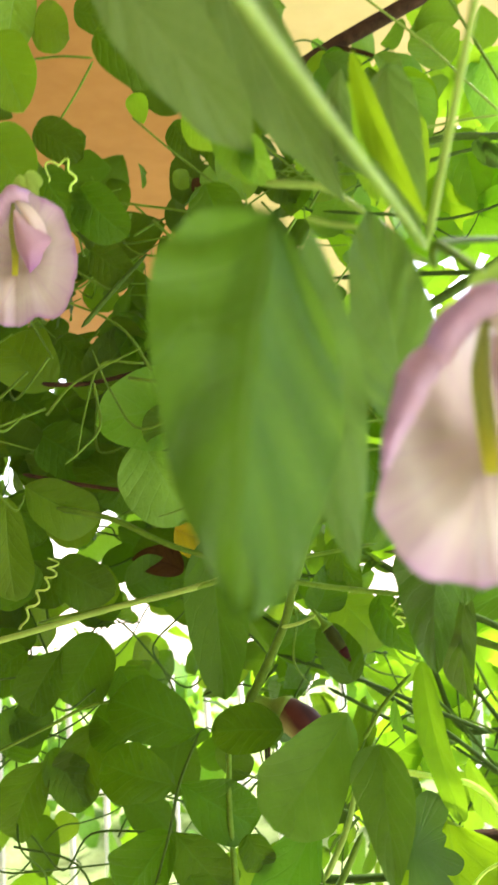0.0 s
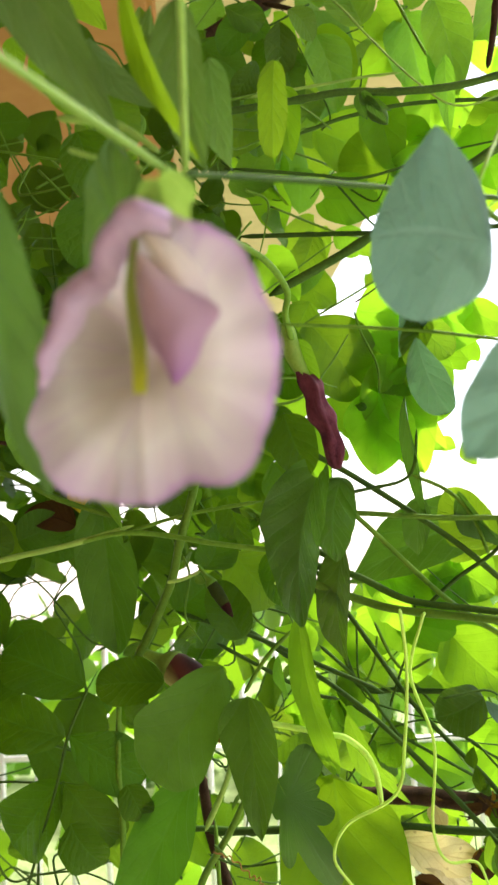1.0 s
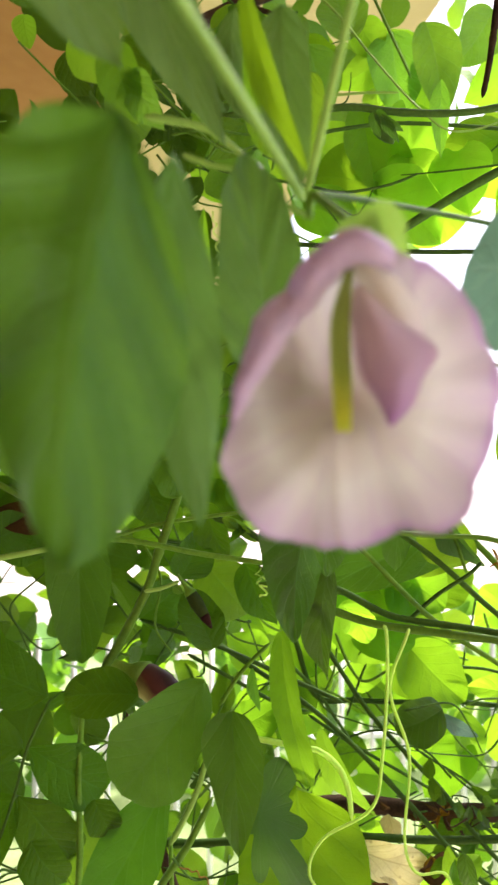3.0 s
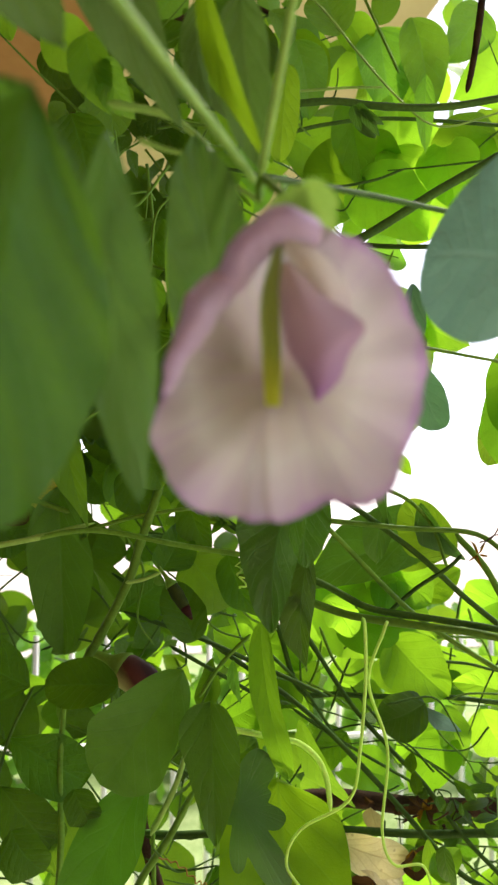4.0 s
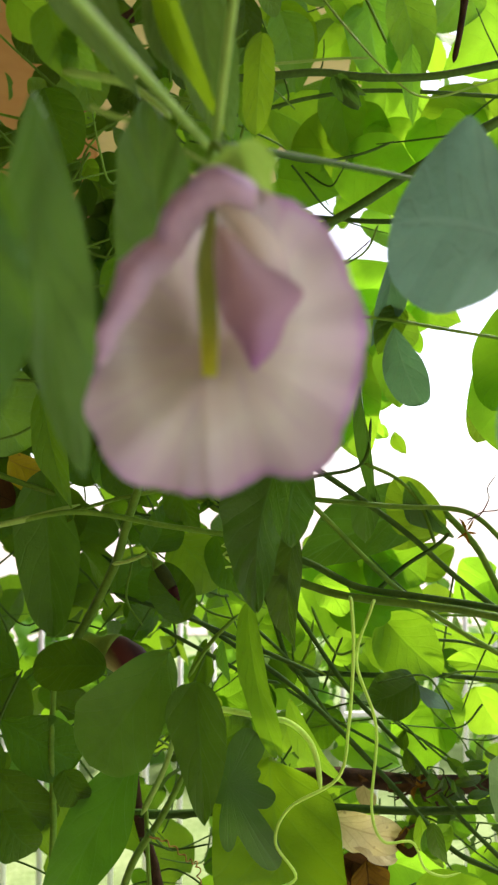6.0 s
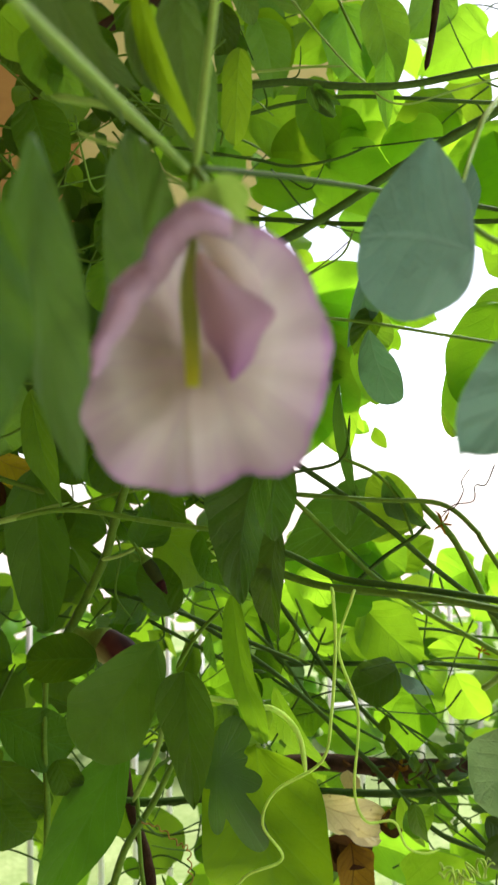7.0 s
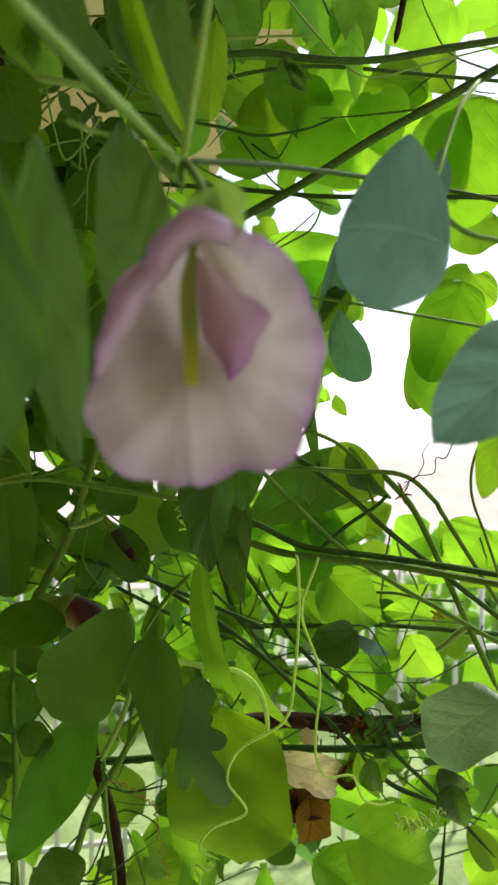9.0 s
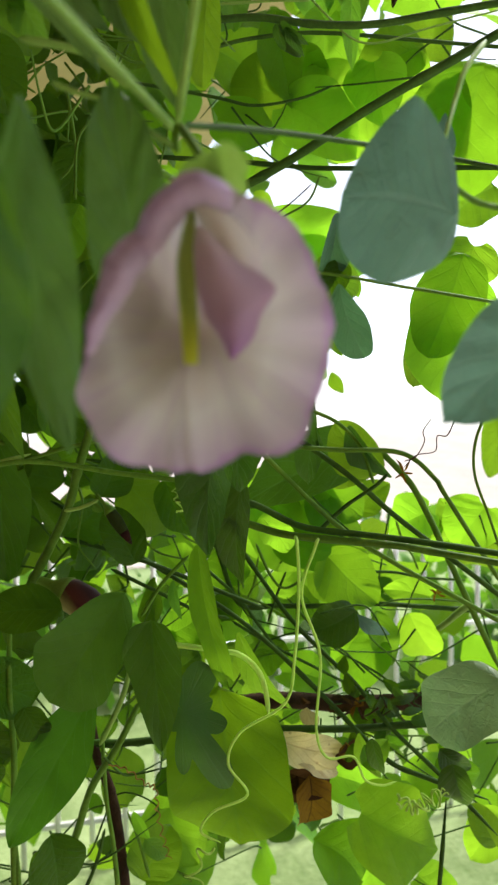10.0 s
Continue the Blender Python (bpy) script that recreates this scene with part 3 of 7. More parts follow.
# ---- the butterfly pea vine, nearest the camera ----
pea_vine = thing("butterfly_pea_vine", (0.05, 0.40, 1.20), "twining butterfly pea vine with lilac flowers and ovate green leaves", "vine")
flower(pea_vine, pose(0.0333, 0.1317, 1.5454, 97.8, -0.8, -9.6), 0.0236, "open lilac and white butterfly pea flower with a yellow throat")
flower(pea_vine, pose(-0.0915, 0.2958, 1.6394, 107.3, 3.1, -4.3), 0.0236, "pale pink butterfly pea flower among the dark leaves")
leaf(pea_vine, "ovate", (-0.0079, 0.1018, 1.5783), (-0.0167, 0.1083, 1.5177), (-0.04, -0.99, -0.10), 0.0345, NEAR, bend=0.2, fold=-0.9, slant=-0.7, quilt=0.032)
leaf(pea_vine, "lance", (0.0009, 0.1342, 1.5866), (0.0070, 0.1490, 1.5217), (-0.30, -0.93, -0.22), 0.0165, SOFT, bend=0.2, fold=-0.35, quilt=0.02)
leaf(pea_vine, "ovate", (0.0275, 0.1742, 1.5501), (0.0204, 0.1738, 1.6083), (-0.13, -0.95, -0.28), 0.0208, SOFT, bend=0.1, fold=0.25, quilt=0.03)
leaf(pea_vine, "ovate", (-0.0374, 0.1288, 1.6401), (-0.0078, 0.1529, 1.6090), (0.00, -0.63, -0.77), 0.0180, SOFT, bend=0.2, fold=0.2, quilt=0.02)
leaf(pea_vine, "lance", (0.0224, 0.1924, 1.6578), (0.0353, 0.1913, 1.6093), (-0.58, -0.70, -0.41), 0.0078, OLIVE)
leaf(pea_vine, "lance", (0.0054, 0.2485, 1.6745), (0.0236, 0.2501, 1.6514), (-0.60, -0.62, -0.51), 0.0134, SOFT)
leaf(pea_vine, "ovate", (0.0457, 0.2476, 1.6685), (0.0487, 0.2511, 1.6318), (-0.57, -0.81, -0.12), 0.0144, SOFT)
leaf(pea_vine, "ovate", (0.0274, 0.2371, 1.6801), (0.0276, 0.2404, 1.6468), (-0.82, -0.57, -0.06), 0.0131, SOFT)
leaf(pea_vine, "ovate", (-0.0221, 0.1813, 1.6917), (0.0179, 0.1976, 1.6168), (-0.32, -0.87, -0.36), 0.0205, SOFT, bend=0.2, fold=0.3, quilt=0.02)
leaf(pea_vine, "round", (-0.0269, 0.2251, 1.7080), (-0.0308, 0.2288, 1.6771), (0.09, -0.99, -0.13), 0.0280, PEA, bend=0.2, fold=0.3)
leaf(pea_vine, "ovate", (0.0286, 0.2657, 1.6904), (0.0417, 0.2641, 1.6519), (-0.59, -0.79, -0.17), 0.0160, SOFT)
leaf(pea_vine, "lance", (0.0307, 0.2452, 1.6798), (0.0399, 0.2443, 1.6441), (-0.76, -0.63, -0.18), 0.0103, PEA)
leaf(pea_vine, "ovate", (0.0362, 0.2099, 1.6654), (0.0420, 0.2103, 1.6136), (-0.36, -0.82, -0.44), 0.0161, SOFT, bend=0.2, fold=0.5, quilt=0.02)
leaf(pea_vine, "ovate", (0.0438, 0.2733, 1.6787), (0.0441, 0.2739, 1.6506), (-0.50, -0.87, -0.02), 0.0133, PEA)
leaf(pea_vine, "oblong", (0.0761, 0.3275, 1.7121), (0.0710, 0.3294, 1.6720), (-0.50, -0.86, 0.02), 0.0145, PEA)
leaf(pea_vine, "ovate", (-0.0034, 0.2821, 1.6803), (0.0067, 0.2808, 1.6584), (-0.65, -0.72, -0.25), 0.0147, PALE)
leaf(pea_vine, "ovate", (-0.0094, 0.2830, 1.6903), (-0.0013, 0.2821, 1.6623), (-0.31, -0.95, -0.06), 0.0166, PEA)
leaf(pea_vine, "ovate", (-0.0053, 0.3022, 1.7044), (0.0033, 0.3011, 1.6852), (-0.40, -0.91, -0.12), 0.0155, DARK)
stem(pea_vine, [(-0.0224, 0.0612, 1.5962), (-0.0013, 0.1060, 1.5980), (0.0200, 0.1508, 1.5999), (0.0385, 0.1900, 1.6015)], 0.00090, 0.00150, PALE_STEM)
stem(pea_vine, [(0.0411, 0.0860, 1.6860), (0.0401, 0.1260, 1.6535), (0.0393, 0.1580, 1.6275), (0.0385, 0.1900, 1.6015)], 0.00080, 0.00140, PALE_STEM)
stem(pea_vine, [(0.0374, 0.1785, 1.5992), (0.0592, 0.2047, 1.6086), (0.0886, 0.2347, 1.6184), (0.1321, 0.2722, 1.6293), (0.1723, 0.2953, 1.6346), (0.2319, 0.2852, 1.6239)], 0.00109, 0.00130, DARK_STEM)
stem(pea_vine, [(0.0374, 0.1785, 1.5992), (0.0372, 0.1620, 1.5901), (0.0363, 0.1456, 1.5812), (0.0345, 0.1293, 1.5731)], 0.00136, 0.00110, STEM)
stem(pea_vine, [(0.0371, 0.1765, 1.5984), (0.0360, 0.1759, 1.5951), (0.0362, 0.1750, 1.5914)], 0.00175, 0.00093, STEM)
stem(pea_vine, [(0.0300, 0.1898, 1.6019), (0.0337, 0.1843, 1.5976), (0.0367, 0.1788, 1.5935)], 0.00086, 0.00082, PALE_STEM)
stem(pea_vine, [(0.0080, 0.1933, 1.6124), (0.0144, 0.1923, 1.6100), (0.0236, 0.1907, 1.6078), (0.0278, 0.1901, 1.6055)], 0.00100, 0.00057, PALE_STEM)
stem(pea_vine, [(-0.0000, 0.2224, 1.6351), (0.0153, 0.2220, 1.6334), (0.0221, 0.2221, 1.6305), (0.0303, 0.2224, 1.6241)], 0.00154, 0.00120, PALE_STEM)
leaf(pea_vine, "round", (0.1165, 0.1886, 1.5840), (0.0876, 0.2021, 1.5903), (-0.58, -0.77, -0.25), 0.0494, GREY, bend=0.3, fold=-0.12, quilt=0.006, egg=-0.24)
leaf(pea_vine, "lance", (0.1567, 0.2692, 1.6180), (0.1554, 0.2701, 1.6442), (-0.71, -0.66, -0.26), 0.0098, GREY)
stem(pea_vine, [(0.1211, 0.2053, 1.6067), (0.1255, 0.2096, 1.6150), (0.1329, 0.2185, 1.6270), (0.1416, 0.2270, 1.6412), (0.1566, 0.2393, 1.6574)], 0.00060, 0.00140, PALE_STEM)
stem(pea_vine, [(0.1203, 0.2012, 1.5977), (0.1269, 0.2037, 1.5943), (0.1355, 0.2067, 1.5921), (0.1490, 0.2087, 1.5909), (0.1925, 0.2034, 1.5831)], 0.00110, 0.00128, STEM)
leaf(pea_vine, "ovate", (0.1313, 0.1521, 1.5554), (0.0972, 0.1600, 1.5275), (-0.68, -0.74, -0.04), 0.0272, GREY, bend=0.2, fold=0.2, quilt=0.02)
leaf(pea_vine, "ovate", (0.1758, 0.2533, 1.5327), (0.1653, 0.2545, 1.5039), (-0.74, -0.63, 0.24), 0.0160, PEA)
leaf(pea_vine, "heart", (0.0945, 0.3848, 1.5275), (0.0803, 0.3905, 1.4530), (-0.60, -0.80, 0.05), 0.0363, GLOSS, bend=0.3, fold=0.5, quilt=0.02, label="long pointed dark green leaf with sunken veins")
leaf(pea_vine, "ovate", (0.1100, 0.4025, 1.5265), (0.1035, 0.4054, 1.4835), (-0.48, -0.88, 0.01), 0.0311, GLOSS, quilt=0.02)
leaf(pea_vine, "heart", (0.1136, 0.4341, 1.4837), (0.1099, 0.4375, 1.4194), (-0.69, -0.72, 0.00), 0.0230, GLOSS, bend=0.3, fold=0.4)
leaf(pea_vine, "oblong", (0.0883, 0.4407, 1.4468), (0.0980, 0.4414, 1.3576), (-0.64, -0.73, 0.23), 0.0184, MID, bend=0.35)
leaf(pea_vine, "lance", (0.1188, 0.4679, 1.3848), (0.1470, 0.4653, 1.3269), (-0.64, -0.72, -0.28), 0.0188, PEA)
leaf(pea_vine, "ovate", (-0.0271, 0.4878, 1.5259), (-0.0270, 0.5129, 1.4126), (-0.27, -0.94, -0.21), 0.0418, DEEP, bend=0.25, fold=0.4)
leaf(pea_vine, "obovate", (0.0444, 0.4347, 1.4241), (-0.0024, 0.4442, 1.3596), (-0.23, -0.95, 0.21), 0.0508, FRESH, bend=0.3, fold=0.25, wave=1.3)
leaf(pea_vine, "lance", (-0.0230, 0.4175, 1.5665), (-0.0129, 0.4175, 1.5019), (-0.39, -0.92, -0.02), 0.0186, PEA)
leaf(pea_vine, "drop", (0.0578, 0.4198, 1.4124), (0.0583, 0.4178, 1.3342), (-0.41, -0.74, 0.53), 0.0337, DEEP, bend=0.3, fold=0.3)
leaf(pea_vine, "lance", (0.0307, 0.4667, 1.3647), (-0.0295, 0.4792, 1.2575), (-0.17, -0.89, 0.42), 0.0388, DEEP, bend=0.2, fold=0.3)
leaf(pea_vine, "ovate", (-0.0493, 0.5018, 1.5301), (-0.0180, 0.4967, 1.5176), (-0.29, -0.87, -0.39), 0.0243, YELLOW, bend=0.5, fold=0.5)
leaf(pea_vine, "round", (0.0145, 0.5003, 1.5364), (0.0257, 0.4997, 1.5044), (-0.18, -0.98, -0.04), 0.0254, DARK)
leaf(pea_vine, "ovate", (0.0518, 0.4944, 1.5191), (0.0648, 0.4936, 1.4835), (-0.39, -0.91, -0.12), 0.0228, DARK)
leaf(pea_vine, "ovate", (0.0369, 0.4990, 1.4724), (0.0486, 0.4957, 1.5030), (0.21, -0.96, -0.18), 0.0285, DARK)
leaf(pea_vine, "round", (0.0589, 0.4969, 1.4299), (0.0459, 0.4978, 1.4654), (0.29, -0.95, 0.13), 0.0285, DARK)
leaf(pea_vine, "round", (0.0150, 0.5552, 1.4392), (0.0417, 0.5496, 1.4592), (0.00, -0.96, -0.27), 0.0335, DARK)
leaf(pea_vine, "round", (0.0542, 0.5159, 1.4817), (0.0824, 0.5125, 1.4449), (-0.33, -0.93, -0.16), 0.0396, PEA)
leaf(pea_vine, "ovate", (0.0772, 0.4914, 1.4837), (0.0956, 0.4899, 1.4411), (-0.40, -0.90, -0.14), 0.0228, DARK)
stem(pea_vine, [(0.0538, 0.4427, 1.5991), (0.0405, 0.4567, 1.5539), (0.0299, 0.4650, 1.5170), (0.0221, 0.4723, 1.4913), (0.0160, 0.4843, 1.4679), (-0.0000, 0.4986, 1.4330), (-0.0174, 0.5079, 1.4009)], 0.00296, 0.00361, STEM, knots=3)
stem(pea_vine, [(-0.0205, 0.5120, 1.4074), (-0.0229, 0.5148, 1.3502), (-0.0213, 0.5164, 1.3073), (-0.0225, 0.5185, 1.2609), (-0.0248, 0.5228, 1.1680)], 0.00214, 0.00304, STEM, knots=3)
stem(pea_vine, [(-0.1343, 0.4886, 1.4776), (-0.0514, 0.4732, 1.4920), (-0.0062, 0.4649, 1.4998), (0.0458, 0.4560, 1.4917), (0.0880, 0.4488, 1.4857)], 0.00197, 0.00197, STEM)
stem(pea_vine, [(-0.0066, 0.4751, 1.5003), (0.0263, 0.4689, 1.5091), (0.0725, 0.4604, 1.5158)], 0.00151, 0.00151, STEM)
stem(pea_vine, [(0.0536, 0.4741, 1.5126), (0.0736, 0.4675, 1.5044), (0.0935, 0.4611, 1.4913), (0.1196, 0.4537, 1.4768)], 0.00240, 0.00235, DARK_STEM)
stem(pea_vine, [(0.0150, 0.5552, 1.4392), (0.0657, 0.5469, 1.4222), (0.1087, 0.5401, 1.4032), (0.1556, 0.5326, 1.3822)], 0.00197, 0.00197, DARK_STEM)
stem(pea_vine, [(0.0583, 0.4677, 1.4021), (0.0711, 0.4646, 1.4224), (0.0873, 0.4610, 1.4394)], 0.00168, 0.00151, STEM)
stem(pea_vine, [(0.0323, 0.4861, 1.3168), (0.0465, 0.4771, 1.3497), (0.0538, 0.4694, 1.3819)], 0.00240, 0.00202, PALE_STEM)
stem(pea_vine, [(0.0139, 0.4728, 1.4687), (0.0238, 0.4710, 1.4705), (0.0343, 0.4689, 1.4750)], 0.00151, 0.00134, PALE_STEM)
bud(pea_vine, (0.0332, 0.4706, 1.4784), (0.0528, 0.4626, 1.4481), 0.0080, "slim closed flower bud with a dark red tip")
bud(pea_vine, (-0.0076, 0.5054, 1.4238), (0.0480, 0.4805, 1.3918), 0.0225, "fat maroon flower bud on a green calyx")
bud(pea_vine, (0.1349, 0.4195, 1.7412), (0.1479, 0.4178, 1.7253), 0.0109, "small grey-green bud hanging from a stem", False)
leaf(pea_vine, "ovate", (0.1293, 0.3890, 1.7261), (0.1418, 0.3869, 1.7174), (-0.57, -0.73, -0.38), 0.0049, GLOSS, name="bract")
leaf(pea_vine, "ovate", (0.1281, 0.3891, 1.7291), (0.1381, 0.3877, 1.7123), (-0.56, -0.73, -0.38), 0.0067, GLOSS, name="bract")
leaf(pea_vine, "ovate", (0.1257, 0.3896, 1.7285), (0.1292, 0.3893, 1.7151), (-0.55, -0.74, -0.39), 0.0061, GLOSS, name="bract")
coil(pea_vine, [(0.0772, 0.4412, 1.4688), (0.0802, 0.4404, 1.4752), (0.0826, 0.4398, 1.4801)], 2.5, 0.0042, 0.00064, TENDRIL)
stem(pea_vine, [(0.0523, 0.3237, 1.6313), (0.0701, 0.3382, 1.6249), (0.0808, 0.3534, 1.6149), (0.0812, 0.3690, 1.6064), (0.0865, 0.3844, 1.5953)], 0.00182, 0.00214, STEM)
leaf(pea_vine, "ovate", (0.0880, 0.3842, 1.5981), (0.0972, 0.3854, 1.5721), (-0.46, -0.87, -0.20), 0.0134, PEA)
leaf(pea_vine, "ovate", (0.0843, 0.4366, 1.5663), (0.0975, 0.4384, 1.5272), (-0.34, -0.93, -0.16), 0.0300, DARK)
leaf(pea_vine, "round", (0.0837, 0.4826, 1.6321), (0.0968, 0.4842, 1.5960), (-0.37, -0.91, -0.17), 0.0259, DARK)
withered(pea_vine, [(0.0834, 0.3840, 1.6054), (0.0863, 0.3848, 1.5896), (0.0949, 0.3855, 1.5721), (0.1018, 0.3863, 1.5548), (0.1073, 0.3875, 1.5312)], 0.0106, "faded flower, a twisted dark purple roll")
# ---- the leaflet creeper, with pairs of small rounded leaves ----
creeper = thing("leaflet_creeper", (-0.08, 0.50, 1.20), "climbing creeper with rows of small rounded dark green leaflets", "vine")
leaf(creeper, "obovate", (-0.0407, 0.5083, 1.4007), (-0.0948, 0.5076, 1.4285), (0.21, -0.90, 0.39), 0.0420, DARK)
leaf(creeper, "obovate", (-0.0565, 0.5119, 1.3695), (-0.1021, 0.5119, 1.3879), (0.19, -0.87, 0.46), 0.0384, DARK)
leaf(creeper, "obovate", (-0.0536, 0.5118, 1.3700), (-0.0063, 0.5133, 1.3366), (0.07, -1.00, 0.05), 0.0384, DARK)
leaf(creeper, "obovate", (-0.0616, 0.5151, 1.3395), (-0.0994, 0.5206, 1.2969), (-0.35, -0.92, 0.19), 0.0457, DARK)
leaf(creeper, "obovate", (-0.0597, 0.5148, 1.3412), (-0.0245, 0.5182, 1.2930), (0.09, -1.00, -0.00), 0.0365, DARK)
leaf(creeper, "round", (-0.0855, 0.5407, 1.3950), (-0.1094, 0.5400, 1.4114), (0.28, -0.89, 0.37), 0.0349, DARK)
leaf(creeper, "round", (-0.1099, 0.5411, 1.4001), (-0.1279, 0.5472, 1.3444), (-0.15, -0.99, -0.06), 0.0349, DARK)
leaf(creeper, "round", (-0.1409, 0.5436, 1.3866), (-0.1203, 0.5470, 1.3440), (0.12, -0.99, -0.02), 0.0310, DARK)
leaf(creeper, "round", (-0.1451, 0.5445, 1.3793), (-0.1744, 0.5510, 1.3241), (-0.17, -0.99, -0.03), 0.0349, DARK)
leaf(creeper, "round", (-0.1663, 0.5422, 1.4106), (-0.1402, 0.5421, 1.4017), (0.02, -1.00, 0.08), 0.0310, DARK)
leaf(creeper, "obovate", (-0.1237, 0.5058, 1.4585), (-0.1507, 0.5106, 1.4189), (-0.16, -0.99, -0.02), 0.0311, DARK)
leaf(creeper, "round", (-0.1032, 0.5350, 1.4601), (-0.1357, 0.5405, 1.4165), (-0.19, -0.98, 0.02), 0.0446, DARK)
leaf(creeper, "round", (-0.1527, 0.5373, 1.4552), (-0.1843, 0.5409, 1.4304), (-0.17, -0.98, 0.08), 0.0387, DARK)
leaf(creeper, "obovate", (-0.1436, 0.4963, 1.5628), (-0.0984, 0.4973, 1.5355), (-0.05, -0.99, -0.12), 0.0365, PEA)
leaf(creeper, "obovate", (-0.1546, 0.4973, 1.5563), (-0.1545, 0.5041, 1.4868), (0.06, -0.99, -0.10), 0.0329, PEA)
leaf(creeper, "round", (-0.1500, 0.5243, 1.5872), (-0.1712, 0.5220, 1.6185), (0.32, -0.94, 0.15), 0.0426, DARK)
leaf(creeper, "obovate", (-0.1210, 0.4896, 1.6222), (-0.1514, 0.4871, 1.6594), (0.23, -0.97, 0.12), 0.0457, PEA)
leaf(creeper, "round", (-0.1310, 0.5311, 1.5107), (-0.0943, 0.5321, 1.4861), (-0.01, -1.00, -0.06), 0.0349, DARK)
leaf(creeper, "round", (-0.1473, 0.5338, 1.4889), (-0.1726, 0.5324, 1.5129), (0.31, -0.91, 0.28), 0.0387, DARK)
leaf(creeper, "round", (-0.0831, 0.5244, 1.5610), (-0.1122, 0.5231, 1.5852), (0.18, -0.97, 0.17), 0.0349, DARK)
leaf(creeper, "round", (-0.1062, 0.5185, 1.6302), (-0.0705, 0.5140, 1.6623), (0.23, -0.89, -0.38), 0.0349, DARK)
leaf(creeper, "round", (-0.1217, 0.5160, 1.6612), (-0.0964, 0.5174, 1.6372), (-0.14, -0.97, -0.21), 0.0310, DARK)
leaf(creeper, "round", (-0.1714, 0.5449, 1.3844), (-0.1512, 0.5417, 1.4098), (0.14, -0.96, -0.24), 0.0387, DARK)
leaf(creeper, "round", (-0.1381, 0.5228, 1.5979), (-0.1052, 0.5240, 1.5735), (-0.08, -0.98, -0.15), 0.0387, DARK)
leaf(creeper, "round", (-0.0662, 0.5127, 1.6734), (-0.0866, 0.5164, 1.6443), (-0.05, -0.99, -0.09), 0.0349, DARK)
leaf(creeper, "round", (-0.0705, 0.5291, 1.5075), (-0.0490, 0.5307, 1.4837), (-0.05, -0.99, -0.10), 0.0349, DARK)
leaf(creeper, "round", (-0.0928, 0.5365, 1.4407), (-0.0754, 0.5389, 1.4096), (0.03, -1.00, -0.06), 0.0310, DARK)
leaf(creeper, "round", (0.0102, 0.4657, 1.4113), (-0.0313, 0.4731, 1.4117), (-0.15, -0.89, 0.44), 0.0289, DARK)
leaf(creeper, "round", (-0.0129, 0.4723, 1.3512), (-0.0027, 0.4715, 1.3283), (-0.03, -1.00, 0.02), 0.0202, DARK)
leaf(creeper, "round", (-0.0480, 0.4796, 1.3277), (-0.0280, 0.4771, 1.3017), (0.05, -0.99, 0.13), 0.0269, DARK)
stem(creeper, [(-0.0400, 0.5083, 1.4007), (-0.0535, 0.5092, 1.3709), (-0.0611, 0.5098, 1.3414), (-0.0734, 0.5116, 1.3027), (-0.1004, 0.5184, 1.2175)], 0.00125, 0.00105, DARK_STEM)
stem(creeper, [(-0.2604, 0.5413, 1.3527), (-0.1720, 0.5343, 1.3911), (-0.1378, 0.5315, 1.4060), (-0.1112, 0.5294, 1.4176), (-0.0813, 0.5281, 1.4197)], 0.00149, 0.00112, STEM)
stem(creeper, [(-0.2508, 0.4914, 1.4482), (-0.1632, 0.4842, 1.4675), (-0.1351, 0.4805, 1.4738), (-0.0900, 0.4758, 1.4846), (-0.0419, 0.4711, 1.4940), (-0.0044, 0.4667, 1.5040)], 0.00257, 0.00202, PALE_STEM, knots=3)
stem(creeper, [(-0.1387, 0.4899, 1.6267), (-0.1012, 0.4887, 1.6247), (-0.0608, 0.4865, 1.6315)], 0.00197, 0.00179, WOOD)
stem(creeper, [(-0.1432, 0.4956, 1.5699), (-0.1150, 0.4952, 1.5631), (-0.0778, 0.4945, 1.5558)], 0.00161, 0.00161, WOOD)
stem(creeper, [(-0.1229, 0.4970, 1.5475), (-0.0871, 0.4932, 1.5385), (-0.0522, 0.4903, 1.5208), (-0.0106, 0.4868, 1.5065)], 0.00250, 0.00210, STEM)
stem(creeper, [(-0.0929, 0.4358, 1.6477), (-0.0725, 0.4330, 1.6691), (-0.0539, 0.4305, 1.6873)], 0.00193, 0.00145, DARK_STEM)
coil(creeper, [(-0.1446, 0.4848, 1.4748), (-0.1334, 0.4826, 1.4930), (-0.1241, 0.4810, 1.5062), (-0.1219, 0.4799, 1.5163)], 5, 0.0034, 0.00086, TENDRIL)
coil(creeper, [(-0.0783, 0.3313, 1.6823), (-0.0770, 0.3303, 1.6922), (-0.0838, 0.3302, 1.6963), (-0.0897, 0.3311, 1.6891)], 3, 0.0025, 0.00063, TENDRIL)
stem(creeper, [(0.0285, 0.4982, 1.7559), (0.0442, 0.4952, 1.7585), (0.0618, 0.4919, 1.7579)], 0.00125, 0.00089, STEM)
stem(creeper, [(0.0302, 0.4977, 1.7620), (0.0460, 0.4949, 1.7542), (0.0637, 0.4918, 1.7472)], 0.00125, 0.00089, STEM)
stem(creeper, [(0.0487, 0.4949, 1.7357), (0.0549, 0.4935, 1.7454), (0.0608, 0.4921, 1.7561)], 0.00125, 0.00089, STEM)
stem(creeper, [(-0.0196, 0.5074, 1.7484), (-0.0082, 0.5056, 1.7342), (0.0042, 0.5035, 1.7254)], 0.00125, 0.00089, STEM)
stem(creeper, [(-0.0240, 0.5085, 1.7377), (-0.0100, 0.5058, 1.7403), (0.0022, 0.5034, 1.7446)], 0.00125, 0.00089, STEM)
